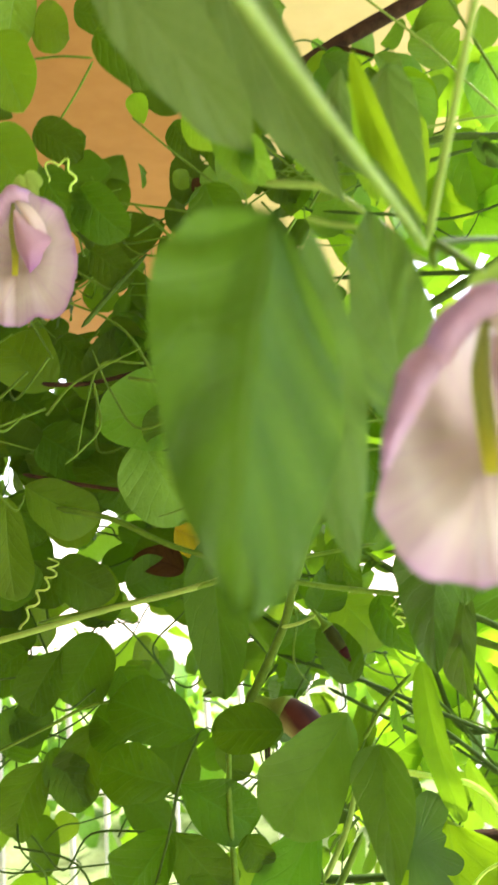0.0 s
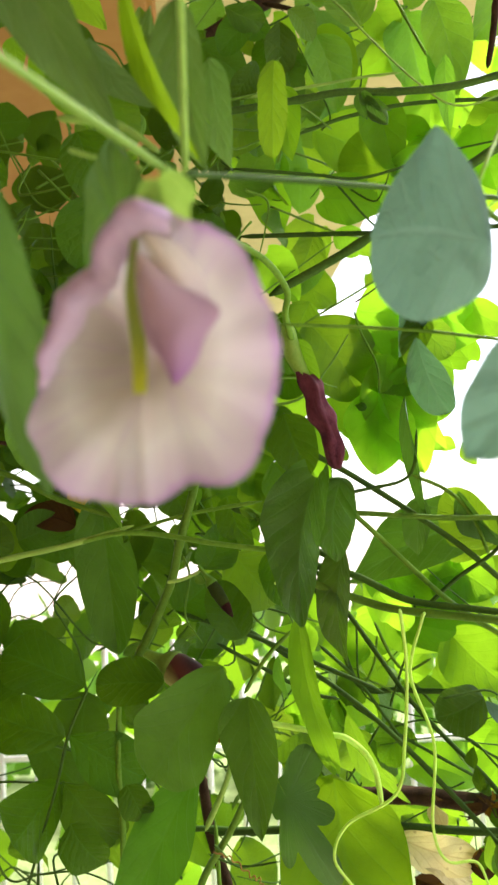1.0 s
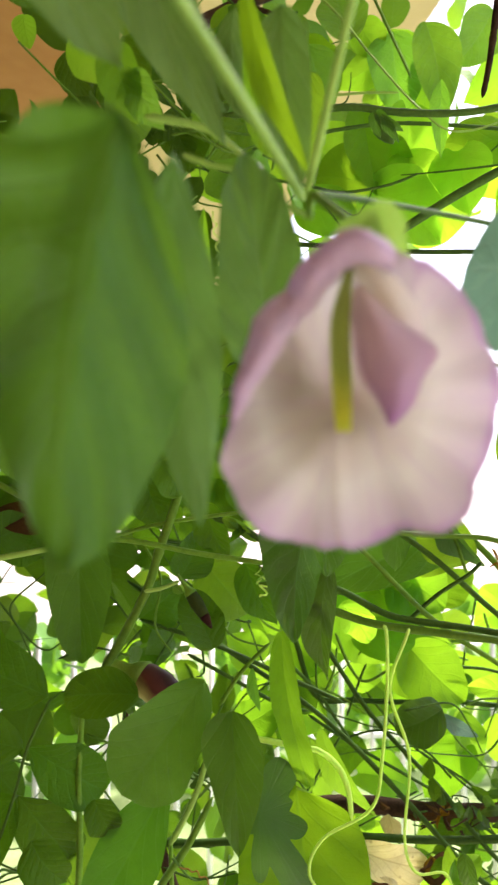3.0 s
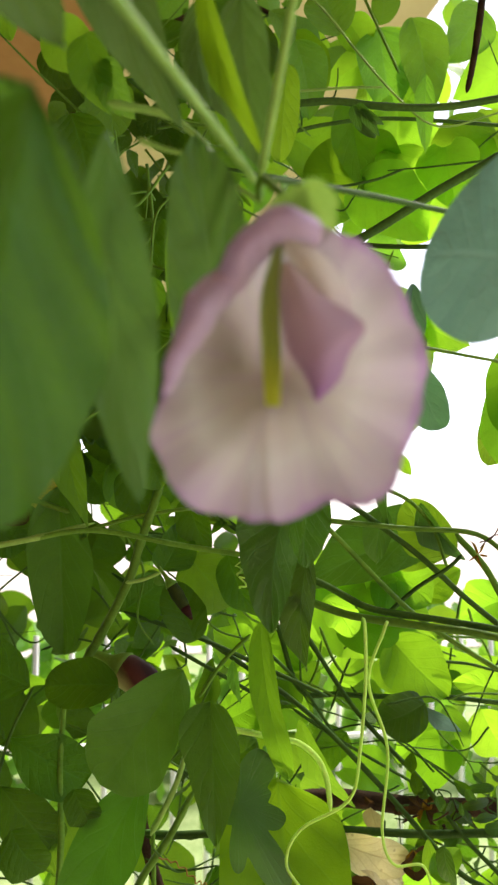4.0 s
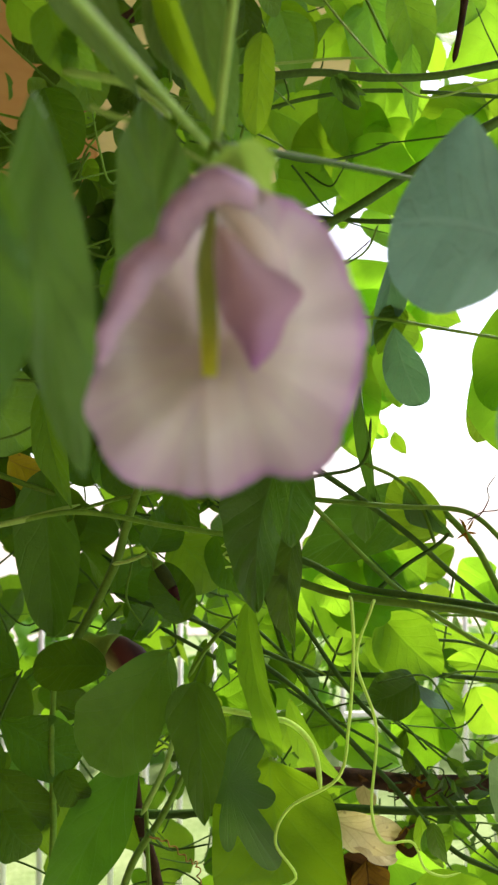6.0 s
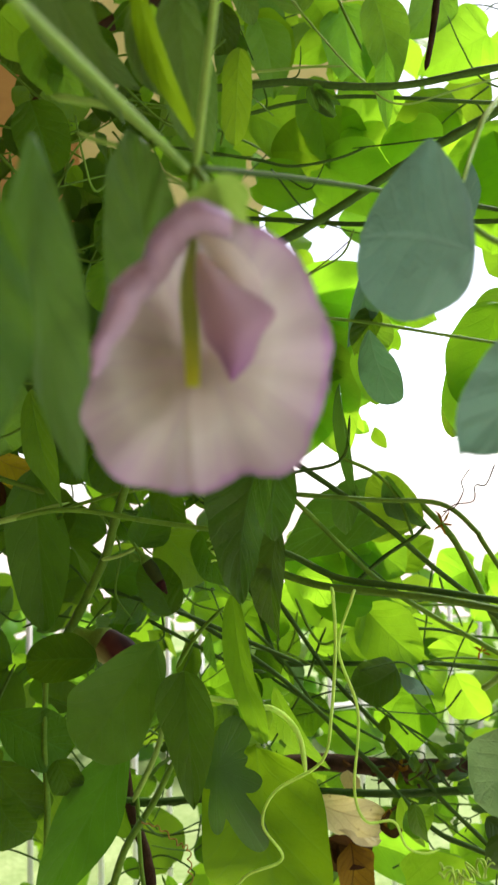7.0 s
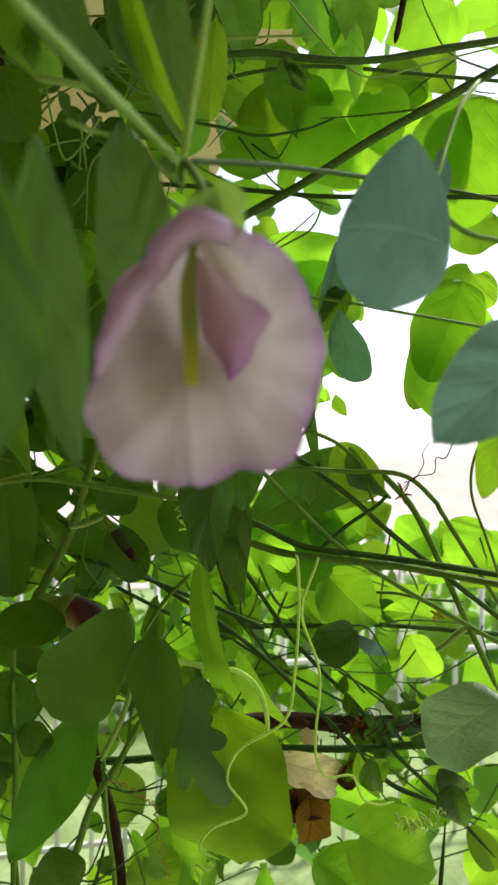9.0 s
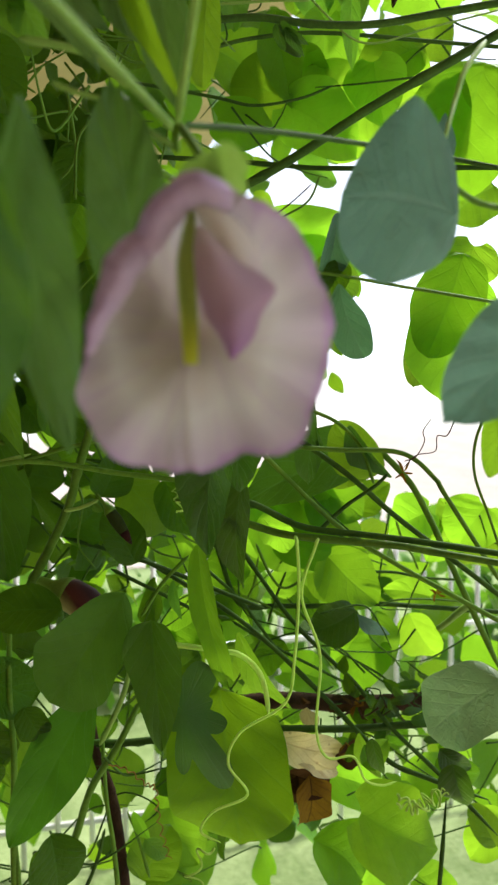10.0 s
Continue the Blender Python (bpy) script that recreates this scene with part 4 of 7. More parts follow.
stem(creeper, [(-0.0155, 0.5063, 1.7610), (-0.0101, 0.5055, 1.7521), (-0.0020, 0.5041, 1.7468)], 0.00125, 0.00089, STEM)
stem(creeper, [(0.0284, 0.4981, 1.7595), (0.0354, 0.4967, 1.7649), (0.0424, 0.4953, 1.7678)], 0.00125, 0.00089, STEM)
stem(creeper, [(-0.0362, 0.5111, 1.7251), (-0.0186, 0.5079, 1.7180), (-0.0010, 0.5045, 1.7235)], 0.00125, 0.00089, STEM)
stem(creeper, [(-0.0296, 0.5088, 1.7680), (-0.0224, 0.5079, 1.7502), (-0.0187, 0.5077, 1.7288)], 0.00125, 0.00089, STEM)
stem(creeper, [(-0.0079, 0.5062, 1.7074), (-0.0046, 0.5051, 1.7253), (0.0093, 0.5021, 1.7433)], 0.00125, 0.00089, STEM)
stem(creeper, [(0.0756, 0.4886, 1.7866), (0.0860, 0.4864, 1.7938), (0.0965, 0.4843, 1.8028)], 0.00125, 0.00089, STEM)
stem(creeper, [(-0.1323, 0.5281, 1.7684), (-0.0435, 0.5119, 1.7465), (-0.0294, 0.5094, 1.7430), (-0.0154, 0.5066, 1.7467)], 0.00125, 0.00089, STEM)
stem(creeper, [(0.0920, 0.4868, 1.7331), (0.0971, 0.4855, 1.7474), (0.1110, 0.4827, 1.7547)], 0.00125, 0.00089, STEM)
leaf(creeper, "ovate", (-0.0083, 0.5054, 1.7431), (0.0022, 0.5033, 1.7504), (0.22, -0.80, -0.56), 0.0089, LIME)
leaf(creeper, "ovate", (-0.0014, 0.5038, 1.7539), (-0.0102, 0.5053, 1.7610), (-0.14, -0.99, 0.03), 0.0096, PEA)
leaf(creeper, "ovate", (-0.0222, 0.5083, 1.7323), (-0.0291, 0.5098, 1.7216), (-0.05, -0.99, -0.11), 0.0148, DARK)
leaf(creeper, "ovate", (-0.0364, 0.5108, 1.7394), (-0.0221, 0.5084, 1.7252), (-0.40, -0.88, -0.26), 0.0185, DARK)
leaf(creeper, "ovate", (-0.0045, 0.5053, 1.7199), (0.0026, 0.5042, 1.7075), (-0.38, -0.91, -0.14), 0.0133, LIME)
leaf(creeper, "ovate", (0.0792, 0.4882, 1.7759), (0.0723, 0.4897, 1.7651), (-0.14, -0.99, -0.05), 0.0111, PEA)
leaf(creeper, "ovate", (0.0368, 0.4957, 1.7935), (0.0406, 0.4956, 1.7685), (-0.36, -0.93, -0.05), 0.0133, DARK)
leaf(creeper, "ovate", (0.0476, 0.4942, 1.7721), (0.0442, 0.4951, 1.7614), (-0.18, -0.98, -0.03), 0.0096, LIME)
leaf(creeper, "ovate", (-0.0191, 0.5069, 1.7645), (-0.0260, 0.5085, 1.7537), (-0.03, -0.99, -0.12), 0.0133, BROWN)
leaf(creeper, "ovate", (-0.0383, 0.5106, 1.7608), (-0.0297, 0.5087, 1.7716), (0.38, -0.81, -0.45), 0.0148, PEA)
leaf(creeper, "round", (-0.1013, 0.3720, 1.7898), (-0.0851, 0.3723, 1.7804), (-0.31, -0.77, -0.56), 0.0249, PEA)
leaf(creeper, "round", (-0.1111, 0.3256, 1.7538), (-0.1002, 0.3284, 1.7209), (-0.17, -0.98, -0.14), 0.0285, PEA)
leaf(creeper, "round", (-0.1131, 0.3298, 1.7116), (-0.0994, 0.3318, 1.6859), (-0.20, -0.96, -0.18), 0.0311, PEA)
leaf(creeper, "round", (-0.0621, 0.3050, 1.7402), (-0.0385, 0.3064, 1.7166), (-0.38, -0.82, -0.43), 0.0208, DARK)
leaf(creeper, "round", (-0.1081, 0.3965, 1.7474), (-0.0850, 0.3973, 1.7297), (-0.29, -0.86, -0.42), 0.0218, DARK)
leaf(creeper, "round", (-0.1088, 0.3703, 1.8101), (-0.1162, 0.3738, 1.7763), (0.07, -0.99, -0.12), 0.0266, PALE)
leaf(creeper, "ovate", (-0.0533, 0.3930, 1.7625), (-0.0511, 0.3943, 1.7474), (-0.24, -0.96, -0.12), 0.0124, LIME)
leaf(creeper, "ovate", (-0.0196, 0.3220, 1.7553), (-0.0010, 0.3242, 1.7256), (-0.44, -0.83, -0.34), 0.0207, LIME)
leaf(creeper, "ovate", (-0.0248, 0.3069, 1.7065), (-0.0044, 0.3078, 1.6889), (-0.37, -0.80, -0.47), 0.0220, LIME)
leaf(creeper, "round", (-0.1063, 0.3986, 1.7248), (-0.0837, 0.4008, 1.6937), (-0.25, -0.94, -0.25), 0.0280, DARK)
leaf(creeper, "round", (-0.0857, 0.3988, 1.7148), (-0.0631, 0.4007, 1.6867), (-0.28, -0.92, -0.29), 0.0280, DARK)
leaf(creeper, "round", (-0.0358, 0.4225, 1.7617), (-0.0239, 0.4242, 1.7403), (-0.37, -0.89, -0.27), 0.0167, DARK)
leaf(creeper, "round", (-0.0154, 0.4230, 1.7494), (-0.0003, 0.4244, 1.7294), (-0.39, -0.85, -0.35), 0.0200, DARK)
leaf(creeper, "round", (-0.0859, 0.4312, 1.6922), (-0.0643, 0.4324, 1.6718), (-0.25, -0.91, -0.32), 0.0233, DARK)
leaf(creeper, "round", (-0.0889, 0.4181, 1.8270), (-0.0620, 0.4180, 1.8176), (-0.24, -0.70, -0.68), 0.0200, DARK)
stem(creeper, [(-0.1064, 0.3929, 1.7832), (-0.0913, 0.3923, 1.7839), (-0.0749, 0.3918, 1.7821)], 0.00090, 0.00075, STEM)
stem(creeper, [(-0.0750, 0.3920, 1.7806), (-0.0848, 0.3940, 1.7641), (-0.0945, 0.3957, 1.7497)], 0.00090, 0.00075, STEM)
leaf(creeper, "ovate", (-0.0315, 0.4581, 1.6025), (-0.0939, 0.4609, 1.5974), (-0.05, -1.00, 0.02), 0.0512, PALE)
leaf(creeper, "round", (-0.0653, 0.4711, 1.5852), (-0.0403, 0.4751, 1.5343), (-0.09, -0.99, -0.12), 0.0523, PALE)
leaf(creeper, "ovate", (-0.0445, 0.4983, 1.5042), (-0.0762, 0.4985, 1.5148), (0.13, -0.91, 0.39), 0.0228, BROWN)
leaf(creeper, "round", (-0.0807, 0.5005, 1.4954), (-0.0534, 0.4986, 1.5047), (0.04, -0.95, -0.32), 0.0304, DARK)
# ---- the gourd vine: long stems, curled tendrils, lobed and heart-shaped leaves ----
gourd = thing("gourd_vine", (0.15, 0.48, 1.20), "gourd vine with long ribbed stems, curled tendrils and lobed leaves", "vine")
stem(gourd, [(0.0761, 0.4600, 1.5108), (0.1248, 0.4481, 1.5073), (0.1730, 0.4363, 1.5031), (0.2124, 0.4260, 1.5005), (0.2315, 0.4199, 1.4847), (0.2371, 0.4160, 1.4737), (0.2807, 0.4078, 1.4040)], 0.00202, 0.00177, STEM)
stem(gourd, [(0.0847, 0.4668, 1.5544), (0.1267, 0.4563, 1.5290), (0.1796, 0.4445, 1.4909), (0.2118, 0.4359, 1.4616), (0.2432, 0.4274, 1.4361), (0.3080, 0.4140, 1.3844)], 0.00223, 0.00214, DARK_STEM)
stem(gourd, [(0.0865, 0.4468, 1.5374), (0.1222, 0.4377, 1.5077), (0.1699, 0.4272, 1.4594), (0.2037, 0.4181, 1.4355), (0.2336, 0.4095, 1.4177), (0.3015, 0.3951, 1.3776)], 0.00181, 0.00189, STEM)
stem(gourd, [(0.0789, 0.4559, 1.4833), (0.1051, 0.4491, 1.4766), (0.1245, 0.4416, 1.4712), (0.1452, 0.4318, 1.4602), (0.1599, 0.4251, 1.4565), (0.1868, 0.4141, 1.4536), (0.2241, 0.3971, 1.4488), (0.2925, 0.3664, 1.4380)], 0.00257, 0.00231, DARK_STEM, knots=4)
stem(gourd, [(0.0776, 0.4481, 1.4753), (0.0996, 0.4421, 1.4681), (0.1251, 0.4355, 1.4585), (0.1423, 0.4273, 1.4540), (0.1748, 0.4143, 1.4506), (0.1988, 0.4038, 1.4486), (0.2220, 0.3935, 1.4447), (0.2885, 0.3621, 1.4333)], 0.00287, 0.00258, STEM, knots=3)
stem(gourd, [(0.1615, 0.4371, 1.4528), (0.1790, 0.4333, 1.4688), (0.1966, 0.4297, 1.4806), (0.2045, 0.4280, 1.4883)], 0.00164, 0.00132, DARK_STEM)
stem(gourd, [(0.2141, 0.4664, 1.5017), (0.2334, 0.4588, 1.4792), (0.2448, 0.4527, 1.4554), (0.2538, 0.4470, 1.4320), (0.2895, 0.4389, 1.3524)], 0.00268, 0.00257, STEM)
stem(gourd, [(0.0832, 0.4587, 1.5120), (0.1320, 0.4496, 1.5206), (0.1534, 0.4456, 1.5250), (0.1608, 0.4439, 1.5345), (0.1627, 0.4427, 1.5546)], 0.00151, 0.00101, DARK_STEM)
stem(gourd, [(0.1583, 0.4446, 1.5284), (0.1783, 0.4415, 1.5186), (0.1919, 0.4397, 1.5030), (0.2007, 0.4392, 1.4796)], 0.00151, 0.00134, STEM)
stem(gourd, [(0.0527, 0.4341, 1.7407), (0.1000, 0.4256, 1.7440), (0.1253, 0.4210, 1.7459), (0.1539, 0.4160, 1.7431), (0.1888, 0.4098, 1.7436), (0.2298, 0.4022, 1.7512), (0.3107, 0.3872, 1.7663)], 0.00257, 0.00273, DARK_STEM, knots=3)
stem(gourd, [(0.0830, 0.4836, 1.6454), (0.1287, 0.4705, 1.6673), (0.1620, 0.4597, 1.6859), (0.2014, 0.4475, 1.7113), (0.2470, 0.4343, 1.7371), (0.3211, 0.4153, 1.7794)], 0.00357, 0.00378, DARK_STEM, knots=2)
stem(gourd, [(0.0678, 0.5347, 1.7009), (0.1246, 0.5188, 1.6963), (0.1612, 0.5063, 1.6922), (0.1896, 0.4954, 1.6885), (0.2690, 0.4752, 1.6878), (0.3612, 0.4527, 1.6872)], 0.00216, 0.00223, DARK_STEM)
stem(gourd, [(0.0600, 0.5337, 1.7595), (0.1166, 0.5231, 1.7715), (0.1474, 0.5173, 1.7790), (0.1938, 0.5089, 1.7836), (0.2791, 0.4939, 1.7788), (0.3796, 0.4763, 1.7732)], 0.00177, 0.00177, DARK_STEM)
stem(gourd, [(0.0638, 0.5334, 1.7494), (0.1211, 0.5236, 1.7401), (0.1483, 0.5190, 1.7350), (0.1792, 0.5133, 1.7401), (0.2022, 0.5088, 1.7491)], 0.00157, 0.00118, DARK_STEM)
stem(gourd, [(0.0743, 0.3448, 1.5973), (0.1121, 0.3383, 1.5935), (0.1375, 0.3339, 1.5905), (0.1604, 0.3300, 1.5865), (0.1884, 0.3252, 1.5817), (0.2534, 0.3141, 1.5706)], 0.00103, 0.00103, STEM)
stem(gourd, [(0.0959, 0.4317, 1.6147), (0.1371, 0.4235, 1.6368), (0.1527, 0.4203, 1.6466), (0.1594, 0.4185, 1.6612)], 0.00080, 0.00080, STEM)
stem(gourd, [(0.0302, 0.4810, 1.9288), (0.0957, 0.4721, 1.8634), (0.1317, 0.4672, 1.8274), (0.1516, 0.4647, 1.8027), (0.1804, 0.4610, 1.7709), (0.2053, 0.4572, 1.7552), (0.2481, 0.4491, 1.7665), (0.3365, 0.4325, 1.7899)], 0.00107, 0.00071, PALE_STEM)
stem(gourd, [(0.0713, 0.4802, 1.7733), (0.1239, 0.4707, 1.7773), (0.1485, 0.4663, 1.7794), (0.1696, 0.4625, 1.7797)], 0.00125, 0.00089, PALE_STEM)
stem(gourd, [(0.1444, 0.5598, 1.9890), (0.1919, 0.5556, 1.8882), (0.2030, 0.5547, 1.8647), (0.2140, 0.5537, 1.8413)], 0.00150, 0.00129, STEM)
stem(gourd, [(0.2408, 0.4430, 1.9424), (0.2309, 0.4487, 1.8502), (0.2270, 0.4509, 1.8144), (0.2239, 0.4523, 1.7929), (0.2207, 0.4536, 1.7768)], 0.00357, 0.00214, WOOD, knots=5)
stem(gourd, [(0.1021, 0.5889, 1.4766), (0.1296, 0.5863, 1.4243), (0.1476, 0.5852, 1.3753), (0.1772, 0.5801, 1.3714), (0.2237, 0.5719, 1.3699), (0.2575, 0.5658, 1.3703), (0.3125, 0.5563, 1.3647), (0.4218, 0.5374, 1.3534)], 0.00257, 0.00236, DARK_STEM, knots=4)
stem(gourd, [(0.0067, 0.5710, 1.4638), (0.0467, 0.5589, 1.4369), (0.0861, 0.5469, 1.4106), (0.1278, 0.5344, 1.3826), (0.1575, 0.5242, 1.3573), (0.1921, 0.5081, 1.3215), (0.2164, 0.4988, 1.2945), (0.2350, 0.4905, 1.2766), (0.2561, 0.4817, 1.2678), (0.2951, 0.4645, 1.2546)], 0.00207, 0.00225, DARK_STEM, knots=3)
stem(gourd, [(0.1140, 0.5716, 1.4670), (0.1459, 0.5612, 1.4201), (0.1780, 0.5508, 1.3711), (0.2027, 0.5364, 1.3430), (0.2229, 0.5278, 1.3220), (0.2482, 0.5185, 1.2883), (0.2781, 0.5083, 1.2575), (0.3162, 0.4865, 1.2139)], 0.00214, 0.00197, DARK_STEM, knots=3)
stem(gourd, [(0.1914, 0.5978, 1.3730), (0.2165, 0.5895, 1.3430), (0.2324, 0.5823, 1.3281), (0.2651, 0.5722, 1.3077), (0.2846, 0.5646, 1.2850)], 0.00133, 0.00107, DARK_STEM)
stem(gourd, [(0.1405, 0.5781, 1.3630), (0.1638, 0.5740, 1.3473), (0.1863, 0.5700, 1.3339), (0.2302, 0.5622, 1.3091), (0.2552, 0.5578, 1.2925), (0.2870, 0.5523, 1.2679)], 0.00153, 0.00131, DARK_STEM)
stem(gourd, [(0.0336, 0.5583, 1.2854), (0.0955, 0.5472, 1.2890), (0.1574, 0.5361, 1.2919), (0.2194, 0.5252, 1.2896), (0.2891, 0.5127, 1.2917), (0.3897, 0.4947, 1.2948)], 0.00345, 0.00360, DARK_STEM, knots=2)
leaf(gourd, "oblong", (0.2414, 0.5055, 1.3143), (0.2585, 0.5024, 1.3186), (-0.20, -0.92, 0.35), 0.0066, GLOSS)
leaf(gourd, "ovate", (0.2675, 0.5167, 1.3300), (0.2788, 0.5147, 1.3227), (-0.84, -0.49, 0.23), 0.0047, GLOSS)
leaf(gourd, "ovate", (0.2163, 0.5151, 1.3170), (0.2175, 0.5148, 1.3246), (-0.73, -0.62, 0.28), 0.0075, GLOSS)
leaf(gourd, "ovate", (0.2819, 0.5372, 1.2682), (0.3017, 0.5336, 1.2674), (-0.37, -0.84, 0.39), 0.0060, GLOSS)
leaf(gourd, "lance", (0.2502, 0.5164, 1.2997), (0.2425, 0.5177, 1.3141), (0.28, -0.91, 0.32), 0.0061, GLOSS)
leaf(gourd, "oblong", (0.2167, 0.5092, 1.2850), (0.2071, 0.5111, 1.2733), (-0.77, -0.55, 0.31), 0.0077, DARK)
leaf(gourd, "ovate", (0.2242, 0.5099, 1.3198), (0.2300, 0.5090, 1.3100), (0.32, -0.90, 0.30), 0.0094, DARK)
leaf(gourd, "lance", (0.2294, 0.5234, 1.2886), (0.2161, 0.5260, 1.2824), (-0.40, -0.83, 0.38), 0.0074, DARK)
leaf(gourd, "lance", (0.2536, 0.5176, 1.3307), (0.2623, 0.5160, 1.3247), (-0.01, -0.95, 0.32), 0.0061, DARK)
leaf(gourd, "lance", (0.2076, 0.5118, 1.3358), (0.2076, 0.5117, 1.3493), (-0.66, -0.70, 0.28), 0.0092, DARK)
leaf(gourd, "ovate", (0.2394, 0.5189, 1.3131), (0.2363, 0.5196, 1.3005), (0.07, -0.94, 0.35), 0.0059, GLOSS)
leaf(gourd, "lance", (0.2441, 0.5112, 1.3053), (0.2419, 0.5115, 1.3142), (-0.82, -0.51, 0.26), 0.0043, GLOSS)
leaf(gourd, "oblong", (0.2494, 0.5042, 1.3183), (0.2434, 0.5052, 1.3245), (-0.75, -0.60, 0.28), 0.0067, GLOSS)
leaf(gourd, "lance", (0.2501, 0.5076, 1.3036), (0.2661, 0.5046, 1.3071), (-0.81, -0.52, 0.27), 0.0064, GLOSS)
leaf(gourd, "oblong", (0.2353, 0.5264, 1.2872), (0.2273, 0.5278, 1.2928), (-0.38, -0.85, 0.37), 0.0069, DARK)
leaf(gourd, "lance", (0.2327, 0.5438, 1.2760), (0.2234, 0.5456, 1.2717), (-0.16, -0.91, 0.39), 0.0074, GLOSS)
leaf(gourd, "oblong", (0.2394, 0.5212, 1.3105), (0.2365, 0.5218, 1.2970), (-0.10, -0.93, 0.36), 0.0086, DARK)
leaf(gourd, "oblong", (0.2564, 0.5322, 1.2970), (0.2574, 0.5319, 1.3070), (0.00, -0.94, 0.35), 0.0091, BROWN)
leaf(gourd, "ovate", (0.2547, 0.5235, 1.3140), (0.2450, 0.5251, 1.3237), (-0.15, -0.93, 0.34), 0.0086, DARK)
leaf(gourd, "lance", (0.2361, 0.5215, 1.2775), (0.2433, 0.5200, 1.2887), (-0.54, -0.76, 0.36), 0.0078, GLOSS)
leaf(gourd, "oblong", (0.2581, 0.5078, 1.2975), (0.2791, 0.5040, 1.2994), (0.08, -0.93, 0.36), 0.0095, GLOSS)
leaf(gourd, "oblong", (0.2759, 0.5286, 1.3165), (0.2576, 0.5319, 1.3149), (-0.62, -0.73, 0.30), 0.0066, GLOSS)
leaf(gourd, "oblong", (0.2444, 0.5240, 1.2990), (0.2559, 0.5219, 1.2991), (-0.01, -0.93, 0.36), 0.0079, GLOSS)
leaf(gourd, "ovate", (0.2144, 0.5167, 1.3189), (0.2103, 0.5173, 1.3340), (-0.55, -0.77, 0.31), 0.0090, DARK)
leaf(gourd, "oblong", (0.2128, 0.5128, 1.3117), (0.1995, 0.5152, 1.3099), (-0.82, -0.51, 0.26), 0.0051, BROWN)
leaf(gourd, "ovate", (0.2387, 0.5364, 1.2985), (0.2360, 0.5370, 1.2883), (-0.29, -0.88, 0.37), 0.0074, DARK)
stem(gourd, [(0.2273, 0.5339, 1.3057), (0.2385, 0.5318, 1.3084), (0.2360, 0.5322, 1.3144), (0.2347, 0.5324, 1.3124)], 0.00083, 0.00054, DARK_STEM)
stem(gourd, [(0.2225, 0.5494, 1.2826), (0.2255, 0.5489, 1.2805), (0.2369, 0.5469, 1.2707), (0.2404, 0.5463, 1.2726)], 0.00085, 0.00055, WOOD, "tendril")
stem(gourd, [(0.2317, 0.5311, 1.3142), (0.2334, 0.5308, 1.3166), (0.2428, 0.5291, 1.3144), (0.2419, 0.5294, 1.3049)], 0.00083, 0.00054, DARK_STEM)
stem(gourd, [(0.2673, 0.5251, 1.2787), (0.2652, 0.5256, 1.2695), (0.2755, 0.5238, 1.2667), (0.2707, 0.5247, 1.2572)], 0.00083, 0.00054, DARK_STEM)
stem(gourd, [(0.2028, 0.5181, 1.3007), (0.2132, 0.5162, 1.3061), (0.2034, 0.5180, 1.3026), (0.2145, 0.5159, 1.3061)], 0.00080, 0.00052, WOOD, "tendril")
stem(gourd, [(0.2548, 0.5178, 1.3087), (0.2447, 0.5197, 1.3075), (0.2402, 0.5206, 1.2989), (0.2474, 0.5192, 1.3026)], 0.00082, 0.00053, WOOD, "tendril")
stem(gourd, [(0.2461, 0.5136, 1.3107), (0.2578, 0.5115, 1.3093), (0.2666, 0.5099, 1.3016), (0.2763, 0.5081, 1.3092)], 0.00081, 0.00053, DARK_STEM)
stem(gourd, [(0.2422, 0.5335, 1.2874), (0.2393, 0.5340, 1.2904), (0.2408, 0.5337, 1.2901), (0.2383, 0.5342, 1.2849)], 0.00083, 0.00054, WOOD, "tendril")
stem(gourd, [(0.2113, 0.5428, 1.3166), (0.2030, 0.5444, 1.3125), (0.1967, 0.5455, 1.3130), (0.2046, 0.5441, 1.3103)], 0.00084, 0.00055, DARK_STEM)
stem(gourd, [(0.2474, 0.5272, 1.3083), (0.2563, 0.5256, 1.3011), (0.2565, 0.5256, 1.2969), (0.2622, 0.5247, 1.2888)], 0.00083, 0.00054, WOOD, "tendril")
stem(gourd, [(0.2324, 0.5475, 1.2756), (0.2351, 0.5470, 1.2719), (0.2354, 0.5470, 1.2746), (0.2283, 0.5483, 1.2702)], 0.00085, 0.00055, DARK_STEM)
stem(gourd, [(0.2340, 0.5133, 1.3085), (0.2332, 0.5134, 1.3070), (0.2239, 0.5152, 1.3022), (0.2196, 0.5159, 1.3088)], 0.00080, 0.00052, WOOD, "tendril")
stem(gourd, [(0.2227, 0.5173, 1.3122), (0.2214, 0.5175, 1.3117), (0.2139, 0.5188, 1.3177), (0.2171, 0.5183, 1.3111)], 0.00081, 0.00052, WOOD, "tendril")
stem(gourd, [(0.2638, 0.5140, 1.3042), (0.2692, 0.5130, 1.3044), (0.2630, 0.5141, 1.3094), (0.2707, 0.5126, 1.3161)], 0.00081, 0.00053, DARK_STEM)
stem(gourd, [(0.2122, 0.5275, 1.3086), (0.2030, 0.5292, 1.3066), (0.2092, 0.5282, 1.2989), (0.2018, 0.5295, 1.2994)], 0.00082, 0.00053, DARK_STEM)
stem(gourd, [(0.2410, 0.5371, 1.2962), (0.2384, 0.5377, 1.2925), (0.2489, 0.5357, 1.2982), (0.2449, 0.5364, 1.2962)], 0.00084, 0.00055, DARK_STEM)
stem(gourd, [(0.1178, 0.5716, 1.4081), (0.1365, 0.5684, 1.3906), (0.1477, 0.5664, 1.3780), (0.1613, 0.5642, 1.3580), (0.1762, 0.5617, 1.3363)], 0.00172, 0.00137, DARK_STEM)
